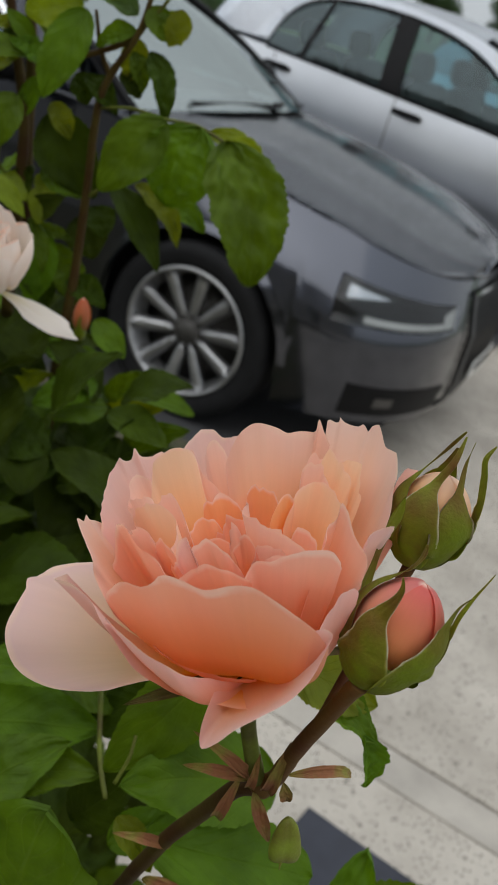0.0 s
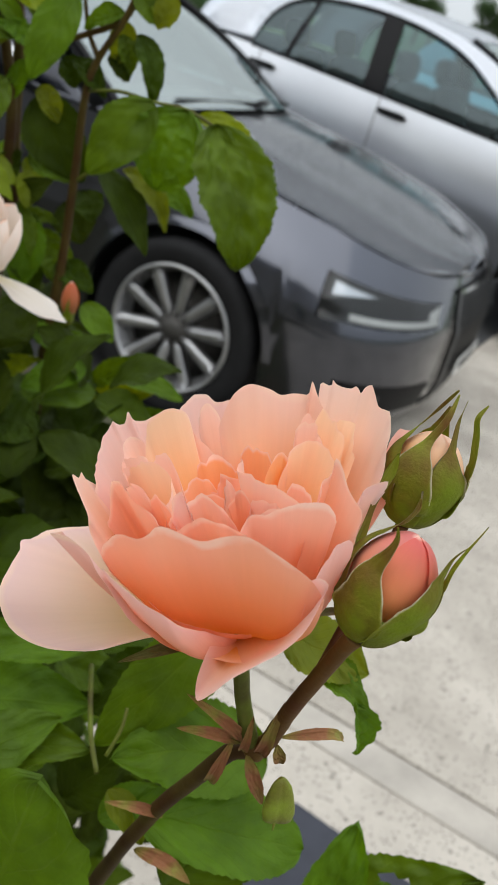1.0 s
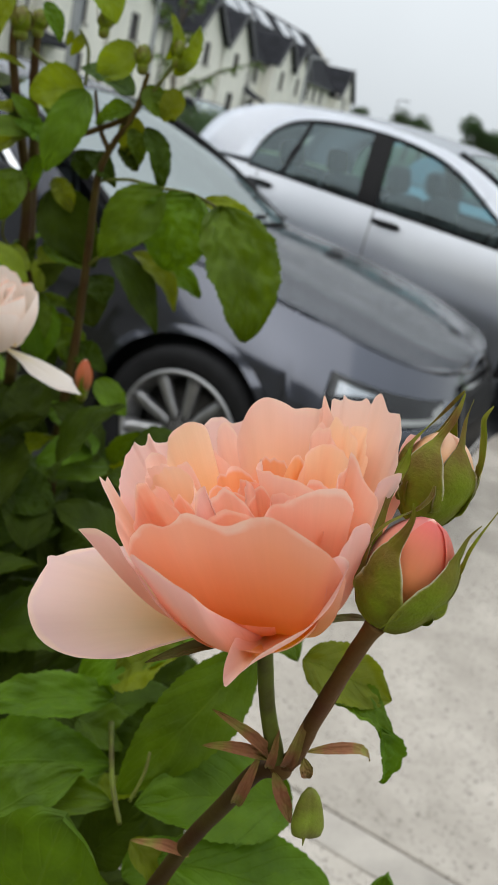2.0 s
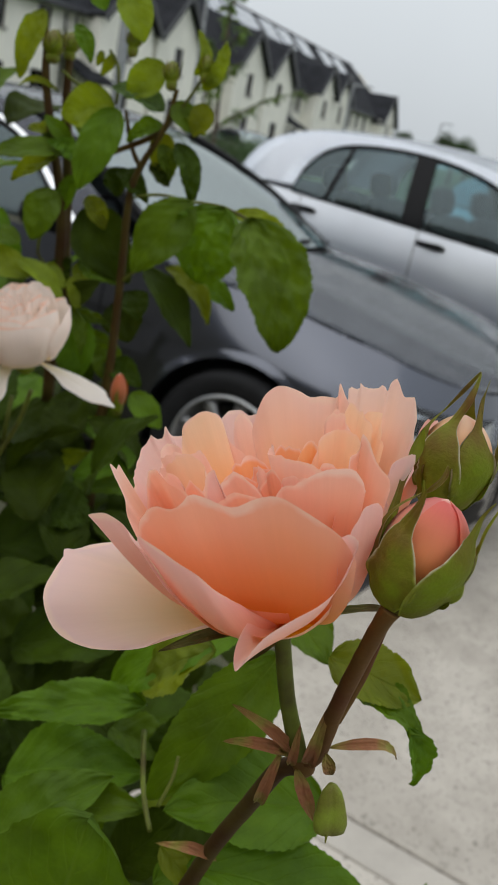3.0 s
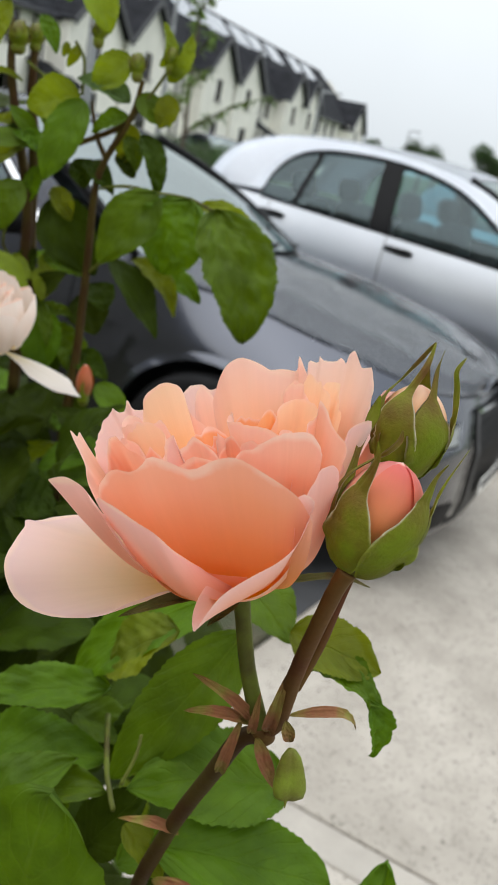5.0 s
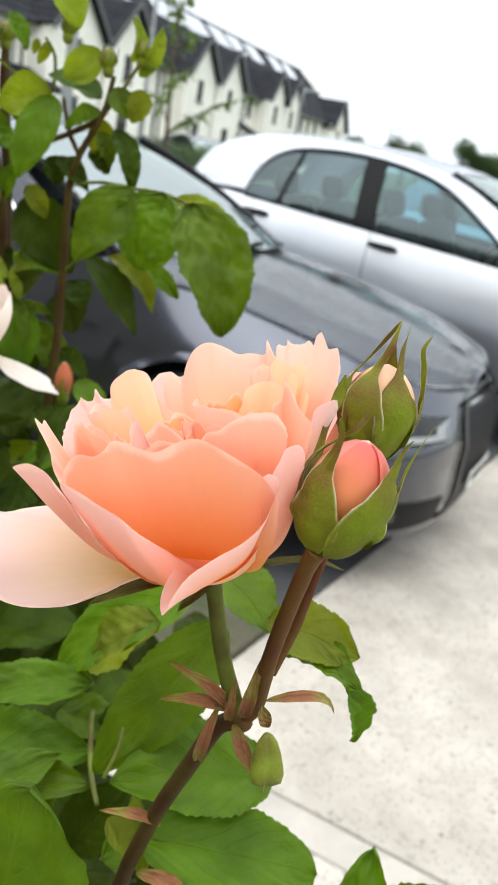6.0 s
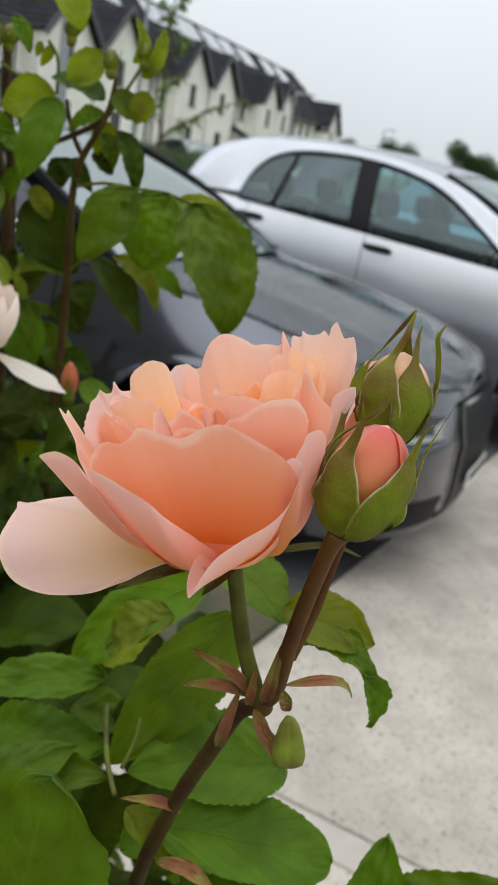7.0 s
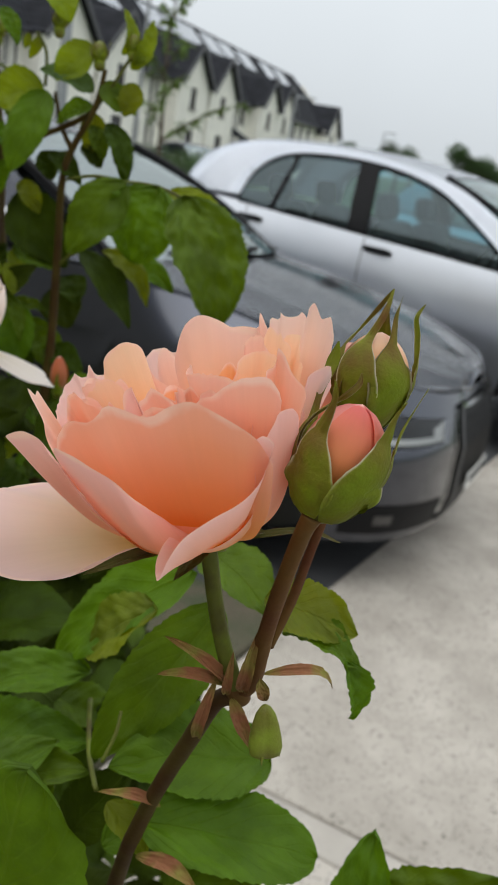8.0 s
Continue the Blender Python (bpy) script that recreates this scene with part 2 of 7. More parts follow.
def concrete_material():
    """Pale exposed-aggregate concrete: dark pits and chips in a light matrix, with stains."""
    m = bpy.data.materials.new("aggregate_concrete")
    m.use_nodes = True
    nt = m.node_tree
    b = nt.nodes["Principled BSDF"]
    b.inputs["Roughness"].default_value = 0.85
    tc = nt.nodes.new("ShaderNodeTexCoord")
    chips = node(nt, "ShaderNodeTexVoronoi", Scale=95.0, Randomness=1.0)
    big = node(nt, "ShaderNodeTexVoronoi", Scale=38.0, Randomness=1.0)
    stain = node(nt, "ShaderNodeTexNoise", Scale=2.2, Detail=7.0, Roughness=0.65)
    grain = node(nt, "ShaderNodeTexNoise", Scale=160.0, Detail=4.0)
    for n in (chips, big, stain, grain):
        nt.links.new(tc.outputs["Object"], n.inputs["Vector"])
    # only some cells are pits
    sep = nt.nodes.new("ShaderNodeSeparateColor")
    nt.links.new(chips.outputs["Color"], sep.inputs[0])
    pick = math_node(nt, "GREATER_THAN", sep.outputs[0], 0.5)
    near = math_node(nt, "LESS_THAN", chips.outputs["Distance"], 0.30)
    pits = math_node(nt, "MULTIPLY", pick, near)
    sep2 = nt.nodes.new("ShaderNodeSeparateColor")
    nt.links.new(big.outputs["Color"], sep2.inputs[0])
    spots = math_node(nt, "MULTIPLY", math_node(nt, "GREATER_THAN", sep2.outputs[0], 0.8), math_node(nt, "LESS_THAN", big.outputs["Distance"], 0.22))
    base = nt.nodes.new("ShaderNodeMix")
    base.data_type = "RGBA"
    base.inputs[6].default_value, base.inputs[7].default_value = (0.285, 0.252, 0.212, 1), (0.45, 0.405, 0.35, 1)
    wide = node(nt, "ShaderNodeMapRange", From_Min=0.32, From_Max=0.6)
    nt.links.new(stain.outputs["Fac"], wide.inputs["Value"])
    nt.links.new(wide.outputs[0], base.inputs[0])
    chip = nt.nodes.new("ShaderNodeMix")
    chip.data_type = "RGBA"
    chip.inputs[7].default_value = (0.16, 0.145, 0.12, 1)
    nt.links.new(math_node(nt, "MULTIPLY", math_node(nt, "MAXIMUM", pits, spots), 0.92), chip.inputs[0])
    nt.links.new(base.outputs[2], chip.inputs[6])
    hs = nt.nodes.new("ShaderNodeHueSaturation")
    v = node(nt, "ShaderNodeMapRange", To_Min=0.86, To_Max=1.14)
    nt.links.new(grain.outputs["Fac"], v.inputs["Value"])
    nt.links.new(v.outputs[0], hs.inputs["Value"])
    nt.links.new(chip.outputs[2], hs.inputs["Color"])
    nt.links.new(hs.outputs[0], b.inputs["Base Color"])
    bp = node(nt, "ShaderNodeBump", Strength=0.5, Distance=0.003)
    nt.links.new(math_node(nt, "ADD", math_node(nt, "MULTIPLY", pits, -1.0), math_node(nt, "MULTIPLY", grain.outputs["Fac"], 0.5)), bp.inputs["Height"])
    nt.links.new(bp.outputs[0], b.inputs["Normal"])
    return m


M_CONCRETE = concrete_material()
M_KERB = material("kerb_concrete", (0.40, 0.362, 0.315), 0.85, 0, 0.14, 6, 120, 0.5)
M_JOINT = material("joint_filler", (0.10, 0.095, 0.085), 0.9, 0, 0.2, 10, 100, 0.3)
M_ASPHALT = material("asphalt", (0.055, 0.055, 0.058), 0.85, 0, 0.2, 3, 150, 0.6, distance=0.004)
M_SOIL = material("garden_soil", (0.085, 0.07, 0.045), 0.95, 0, 0.3, 9, 60, 0.9, second=(0.04, 0.05, 0.02), distance=0.02)
M_GRASS = material("grass_verge", (0.06, 0.10, 0.03), 0.9, 0, 0.3, 0.6, 30, 0.8, distance=0.03)
M_MAT = material("rubber_mat", (0.028, 0.03, 0.042), 0.75, 0, 0.15, 20, 300, 0.4)
M_PAINT_DARK = paint_material("graphite_paint", (0.032, 0.037, 0.056), (0.027, 0.032, 0.049), 0.24, 1.7)
M_PAINT_SILVER = paint_material("silver_paint", (0.66, 0.685, 0.74), (0.62, 0.645, 0.695), 0.36)
M_PAINT_BLUE = paint_material("blue_grey_paint", (0.16, 0.26, 0.33), (0.13, 0.22, 0.28))
M_TYRE = material("tyre_rubber", (0.013, 0.013, 0.014), 0.75, 0, 0.15, 20, 200, 0.3, spec=0.2)
M_ALLOY = material("silver_alloy", (0.47, 0.47, 0.48), 0.38, 0.85, 0.08, 15, 300, 0.05)
M_BRAKE = material("brake_steel", (0.10, 0.095, 0.09), 0.6, 0.5, 0.2, 30, 200, 0.1)
M_PLASTIC = material("black_plastic", (0.008, 0.008, 0.009), 0.5, 0, 0.1, 20, 400, 0.1, spec=0.14)
M_TRIM = material("grey_trim", (0.06, 0.06, 0.063), 0.5, 0, 0.1, 20, 400, 0.1)
M_CHROME = material("chrome", (0.80, 0.81, 0.82), 0.10, 1.0, 0.03, 20, 300)
M_GLASS = glass_material("car_glass", (0.45, 0.58, 0.57), 3.3, (0.93, 1.0, 0.98))
M_GLASS_SIDE = glass_material("tinted_side_glass", (0.50, 0.68, 0.70), 1.68, (0.80, 0.96, 1.0))
M_GLASS_LAMP = glass_material("lamp_glass", (0.86, 0.88, 0.9))
M_PANE = glass_material("house_glass", (0.25, 0.27, 0.28), 1.6)
M_REFLECTOR = material("lamp_reflector", (0.50, 0.51, 0.52), 0.22, 0.9, 0.1, 30, 200)
M_LAMP_STRIP = material("lamp_strip", (0.72, 0.71, 0.67), 0.35, 0.3, 0.06, 30, 200)
M_SEAT = material("seat_cloth", (0.07, 0.075, 0.08), 0.9, 0, 0.15, 30, 400, 0.3)
M_PLATE = material("number_plate", (0.72, 0.72, 0.70), 0.4, 0, 0.05, 30, 300)
M_RENDER = material("wall_render", (0.85, 0.82, 0.74), 0.9, 0, 0.06, 0.8, 40, 0.3, distance=0.01)
M_WALL_BACK = material("back_wall_render", (0.46, 0.43, 0.38), 0.9, 0, 0.15, 3, 40, 0.4, distance=0.01)
M_SLATE = material("roof_tiles", (0.024, 0.025, 0.03), 0.85, 0, 0.25, 1.5, 30, 0.4, distance=0.01, spec=0.15)
M_FASCIA = material("black_fascia", (0.018, 0.018, 0.02), 0.4, 0, 0.1, 5, 50)
M_SOLAR = material("solar_panel", (0.06, 0.075, 0.11), 0.12, 0.3, 0.1, 2, 30, coat=1.0)
M_FRAME = material("brown_window_frame", (0.06, 0.048, 0.04), 0.5, 0, 0.1, 10, 100)
M_SILL = material("stone_sill", (0.25, 0.235, 0.21), 0.8, 0, 0.1, 10, 100)
M_CURTAIN = material("curtain", (0.55, 0.53, 0.5), 0.9, 0, 0.1, 10, 100)
M_STEEL = material("galvanised_steel", (0.34, 0.35, 0.36), 0.45, 0.7, 0.15, 8, 120, 0.1)
M_BARK = material("young_bark", (0.10, 0.075, 0.05), 0.85, 0, 0.25, 30, 200, 0.6)
M_TREE = leaf_material("tree_leaf", (0.10, 0.16, 0.035), (0.16, 0.22, 0.07))
M_FARTREE = leaf_material("far_foliage", (0.05, 0.085, 0.03), (0.07, 0.11, 0.04))
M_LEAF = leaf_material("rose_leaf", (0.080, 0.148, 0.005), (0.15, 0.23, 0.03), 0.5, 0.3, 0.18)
# dark leaf green: some leaves' own tone, with the bush's inner shade painted in
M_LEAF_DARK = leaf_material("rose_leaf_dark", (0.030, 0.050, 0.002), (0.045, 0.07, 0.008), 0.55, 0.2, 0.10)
M_LEAF_LIGHT = leaf_material("rose_leaf_young", (0.16, 0.205, 0.010), (0.22, 0.28, 0.06), 0.52, 0.4)
M_LEAF_BACK = leaf_material("rose_leaf_underside", (0.085, 0.14, 0.04), (0.2, 0.26, 0.12), 0.6, 0.35)
M_STEM = material("rose_stem", (0.070, 0.050, 0.010), 0.6, 0, 0.22, 60, 700, 0.25, second=(0.050, 0.022, 0.007), distance=0.0006, spec=0.15)
M_STEM_RED = material("reddish_stem", (0.115, 0.062, 0.015), 0.6, 0, 0.2, 60, 700, 0.25, second=(0.090, 0.032, 0.013), distance=0.0006, spec=0.15)
M_STEM_GREEN = material("rose_pedicel", (0.12, 0.15, 0.018), 0.55, 0, 0.18, 80, 900, 0.25, second=(0.065, 0.055, 0.014), distance=0.0005, spec=0.2)
M_BRACT = material("reddish_bract", (0.24, 0.10, 0.045), 0.65, 0, 0.25, 150, 900, 0.2, second=(0.20, 0.20, 0.035), distance=0.0005, spec=0.2)
M_CALYX = material("calyx_green", (0.19, 0.25, 0.022), 0.5, 0, 0.2, 110, 1200, 0.35, second=(0.10, 0.065, 0.016), distance=0.0005, spec=0.25)
M_CALYX_OLD = material("old_calyx", (0.10, 0.10, 0.018), 0.6, 0, 0.2, 110, 1200, 0.35, second=(0.085, 0.045, 0.015), distance=0.0005, spec=0.2)
M_SEPAL = sepal_material()
M_PETAL = petal_material("apricot_petal", (0.97, 0.55, 0.13), (0.94, 0.445, 0.19), (0.94, 0.535, 0.405))
M_PETAL_HEART = petal_material("deep_apricot_petal", (0.92, 0.14, 0.008), (0.93, 0.26, 0.045), (0.95, 0.50, 0.28))
M_PETAL_YELLOW = petal_material("yellow_apricot_petal", (0.93, 0.20, 0.012), (0.96, 0.51, 0.155), (0.96, 0.69, 0.49))
M_PETAL_PEACH = petal_material("peach_petal", (0.94, 0.30, 0.035), (0.95, 0.51, 0.24), (0.95, 0.645, 0.54))
M_PETAL_PALE = petal_material("pale_pink_petal", (0.94, 0.50, 0.07), (0.93, 0.49, 0.30), (0.91, 0.585, 0.525))
M_PETAL_GUARD = petal_material("lilac_guard_petal", (0.95, 0.70, 0.12), (0.93, 0.70, 0.42), (0.88, 0.61, 0.57))
M_PETAL_BUD = petal_material("bud_petal", (0.92, 0.42, 0.14), (0.90, 0.38, 0.20), (0.74, 0.20, 0.18))
M_PETAL_CREAM = petal_material("cream_petal", (0.90, 0.78, 0.50), (0.91, 0.80, 0.70), (0.92, 0.82, 0.76))
M_ORANGE = petal_material("orange_bud_petal", (0.5, 0.2, 0.04), (0.62, 0.16, 0.03), (0.60, 0.12, 0.03))


# ---------------------------------------------------------------- mesh helpers
def finish(bm, name, mats, smooth=True):
    me = bpy.data.meshes.new(name)
    bmesh.ops.recalc_face_normals(bm, faces=bm.faces) if not bm.faces.layers.int.get("keep") else None
    bm.to_mesh(me)
    bm.free()
    for m in mats if isinstance(mats, (list, tuple)) else [mats]:
        me.materials.append(m)
    if smooth:
        me.polygons.foreach_set("use_smooth", [True] * len(me.polygons))
    return me


def part(name, bm, mat, parent, label="", smooth=True, m=None):
    """Links a bmesh as one mesh object under a thing or a part."""
    ob = new(name, finish(bm, name, mat, smooth))
    if parent is not None:
        ob.parent = parent
    if m is not None:
        ob.matrix_basis = m
    return tagged(ob, label)


def thing(name, label, category, m=None, group="", kind=""):
    ob = new(name)
    ob.empty_display_size = 0.05
    if m is not None:
        ob.matrix_basis = m
    return tagged(ob, label, category, group, kind)


def surface(fn, nu, nv, thick=0.0):
    """A grid over u, v in 0..1, with u and v kept as its UV map."""
    bm = bmesh.new()
    uv = bm.loops.layers.uv.new("UVMap")
    rows = [[bm.verts.new(fn(i / nu, j / nv)) for i in range(nu + 1)] for j in range(nv + 1)]
    for j in range(nv):
        for i in range(nu):
            f = bm.faces.new((rows[j][i], rows[j][i + 1], rows[j + 1][i + 1], rows[j + 1][i]))
            for loop, (a, b) in zip(f.loops, ((i, j), (i + 1, j), (i + 1, j + 1), (i, j + 1))):
                loop[uv].uv = (a / nu, b / nv)
    if thick:
        bmesh.ops.solidify(bm, geom=bm.faces[:], thickness=thick)
    return bm


def box(bm, sx, sy, sz, at=(0, 0, 0), bevel=0.0, turn=None):
    m = Matrix.Translation(at) @ (turn or Matrix()) @ Matrix.Diagonal((sx, sy, sz, 1))
    made = bmesh.ops.create_cube(bm, size=1.0, matrix=m)
    if bevel:
        edges = list({e for v in made["verts"] for e in v.link_edges})
        bmesh.ops.bevel(bm, geom=edges, offset=bevel, segments=2, affect="EDGES", profile=0.5)
    return bm


def tube(bm, points, radii, sides=10, rough=0.0):
    """A swept round stem through points, with a radius at each, closed at both ends."""
    pts = [Vector(p) for p in points]
    # smooth the path
    fine, rad = [], []
    n = len(pts)
    for i in range(n - 1):
        p0, p1, p2, p3 = pts[max(i - 1, 0)], pts[i], pts[i + 1], pts[min(i + 2, n - 1)]
        steps = 5 if n > 2 else 1
        for k in range(steps):
            t = k / steps
            fine.append(0.5 * (2 * p1 + (p2 - p0) * t + (2 * p0 - 5 * p1 + 4 * p2 - p3) * t * t + (3 * p1 - p0 - 3 * p2 + p3) * t ** 3))
            rad.append(radii[i] * (1 - t) + radii[i + 1] * t)
    fine.append(pts[-1])
    rad.append(radii[-1])
    ref = Vector((0.3, 0.5, 0.2))
    rings = []
    for i, p in enumerate(fine):
        d = (fine[min(i + 1, len(fine) - 1)] - fine[max(i - 1, 0)]).normalized()
        a = d.cross(ref).normalized()
        b = d.cross(a).normalized()
        ring = []
        for k in range(sides):
            th = 2 * math.pi * k / sides
            r = rad[i] * (1 + rough * noise.noise(p * 400 + Vector((k * 1.7, 0, 0))))
            ring.append(bm.verts.new(p + (a * math.cos(th) + b * math.sin(th)) * r))
        rings.append(ring)
    for r0, r1 in zip(rings, rings[1:]):
        for k in range(sides):
            bm.faces.new((r0[k], r0[(k + 1) % sides], r1[(k + 1) % sides], r1[k]))
    bm.faces.new(rings[0])
    bm.faces.new(rings[-1][::-1])
    return bm


def lathe(bm, profile, sides=32, m=None):
    """Turns (radius, height) pairs about z."""
    rings = []
    for r, h in profile:
        rings.append([bm.verts.new((m or Matrix()) @ Vector((r * math.cos(2 * math.pi * k / sides), r * math.sin(2 * math.pi * k / sides), h))) for k in range(sides)])
    for r0, r1 in zip(rings, rings[1:]):
        for k in range(sides):
            bm.faces.new((r0[k], r0[(k + 1) % sides], r1[(k + 1) % sides], r1[k]))
    return bm


def smoothstep(a, b, x):
    t = min(max((x - a) / (b - a), 0.0), 1.0)
    return t * t * (3 - 2 * t)


def curve_at(knots, x):
    """Straight-line table, eased a little."""
    if x <= knots[0][0]:
        return knots[0][1]
    for (x0, y0), (x1, y1) in zip(knots, knots[1:]):
        if x <= x1:
            return y0 + (y1 - y0) * (x - x0) / (x1 - x0)
    return knots[-1][1]


# ---------------------------------------------------------------- ground
DRIVE_TURN = radians(-29.5)
DU = Vector((math.cos(DRIVE_TURN), math.sin(DRIVE_TURN), 0))
DV = Vector((-DU.y, DU.x, 0))
JOINT = Vector((0.438, 1.79, 0))


def slab(name, origin, u0, u1, v0, v1, top, thick, mat, label, kind="structure", category="ground", bevel=0.006):
    bm = bmesh.new()
    box(bm, u1 - u0, v1 - v0, thick, ((u0 + u1) / 2, (v0 + v1) / 2, top - thick / 2), bevel)
    ob = part(name, bm, mat, None, smooth=False, m=Matrix.Translation(origin) @ Matrix.Rotation(DRIVE_TURN, 4, "Z"))
    return tagged(ob, label, category, kind=kind)


bm = bmesh.new()
bmesh.ops.create_grid(bm, x_segments=2, y_segments=2, size=1500.0, matrix=Matrix.Translation((0, 0, -0.06)))
tagged(part("ground", bm, M_GRASS, None), "wide green verge and far ground", "ground", kind="structure")
bm = bmesh.new()
box(bm, 9, 120, 0.05, (24, 60, -0.03), 0, Matrix.Rotation(radians(-17.7), 4, "Z"))
tagged(part("road", bm, M_ASPHALT, None, smooth=False), "dark grey asphalt estate road", "road", kind="structure")
# driveway slabs on both sides of the saw-cut joint, kerb strip and bed
slab("driveway", JOINT, -0.462, 9.0, 0.006, 12.0, 0.0, 0.1, M_CONCRETE, "pale speckled aggregate concrete driveway slab")
slab("kerb", JOINT, -0.462, 9.0, -0.115, -0.006, 0.004, 0.12, M_KERB, "smooth pale concrete edging strip")
slab("path", JOINT, -0.462, 9.0, -6.0, -0.1165, 0.002, 0.1, M_CONCRETE, "pale speckled aggregate concrete front path")
slab("driveway_base", JOINT, -9.0, 9.0, -6.4, 12.0, -0.02, 0.1, M_JOINT, "dark filler under the slabs")
slab("parking_bay", JOINT, -9.0, -0.468, 0.8, 12.0, -0.004, 0.1, M_ASPHALT, "dark tarmac parking bay")
slab("garden_bed", JOINT, -9.0, -0.468, -6.0, 0.79, 0.02, 0.1, M_SOIL, "dark soil bed under the rose bush")
slab("planting_bed", JOINT, -0.46, 0.60, -3.2, -0.78, 0.035, 0.08, M_SOIL, "dark raised soil where the rose bush grows", bevel=0.02)
bm = bmesh.new()
box(bm, 0.75, 0.45, 0.012, (0.375, -0.225, 0.006), 0.003)
mat_ob = part("doormat", bm, M_MAT, None, smooth=False, m=Matrix.Translation((0.491, 1.411, 0.0)) @ Matrix.Rotation(radians(-32), 4, "Z"))
tagged(mat_ob, "dark slate-grey rubber mat lying on the path", "mat")


# unseen house wall added behind the camera: closes the place, blocks sky, shapes reflections
bm = bmesh.new()
box(bm, 16.0, 0.3, 5.6, (0, 0, 2.8))
tagged(part("wall_south", bm, M_WALL_BACK, None, smooth=False, m=Matrix.Translation(JOINT - DV * 6.5) @ Matrix.Rotation(DRIVE_TURN, 4, "Z")), "weathered cream rendered house wall, unseen, added behind the camera", "wall", kind="structure")


# ---------------------------------------------------------------- cars
def wheel(parent, at, radius, rim_r, width, outer, spokes, paint_label):
    """One road wheel: rim with its spokes, tyre, disc. outer: -1 for the car's right side, 1 for its left."""
    turn = Matrix.Translation(at) @ Matrix.Rotation(radians(-90 * outer), 4, "X")
    bm = bmesh.new()
    r = rim_r
    lathe(bm, [(r * 0.84, -width * 0.3), (r * 0.89, -width * 0.1), (r * 0.925, -0.004), (r * 0.945, 0.010), (r * 0.965, 0.016), (r, 0.012), (r * 1.01, 0.0), (r * 1.0, -0.02), (r * 0.97, -width * 0.5)], 48, None)
    w = part("wheel", bm, M_ALLOY, parent, paint_label, m=turn)
    bm = bmesh.new()
    R, h = radius, width / 2
    lathe(bm, [(r * 0.97, -width), (R * 0.93, -width), (R, -width * 0.85), (R, -width * 0.15 + 0.004), (R * 0.985, 0.004), (R * 0.93, 0.016), (R * 0.88, 0.018), (r * 1.08, 0.014), (r * 1.0, 0.004)], 56)
    part("tyre", bm, M_TYRE, w, "black road tyre")
    bm = bmesh.new()
    lathe(bm, [(0.0, -width * 0.35), (r * 0.68, -width * 0.35), (r * 0.68, -width * 0.45), (r * 0.95, -width * 0.5), (r * 0.95, -width * 0.52)], 40)
    part("brake_disc", bm, M_BRAKE, w)
    bm = bmesh.new()
    lathe(bm, [(r * 0.30, -0.05), (r * 0.30, -0.024), (r * 0.20, -0.014), (r * 0.15, -0.012), (r * 0.14, -0.006), (0.0, -0.004)], 28)
    part("hub", bm, M_BRAKE, w)

    def spoke(u, v):
        along = r * (0.20 + 0.75 * v)
        half = r * (0.080 + 0.050 * v) * (1 if v < 0.9 else 1.15)
        x = (u * 2 - 1)
        rise = 0.004 - 0.018 * (1 - v) ** 2 - 0.022 * abs(x) ** 3 + 0.006 * v
        return Vector((along, x * half, rise))
    me = None
    for k in range(spokes):
        if me is None:
            me = finish(surface(spoke, 6, 6, 0.02), "spoke", M_ALLOY)
        ob = new("spoke", me)
        ob.parent = w
        ob.matrix_basis = Matrix.Rotation(2 * math.pi * (k + 0.3) / spokes, 4, "Z")
    return w


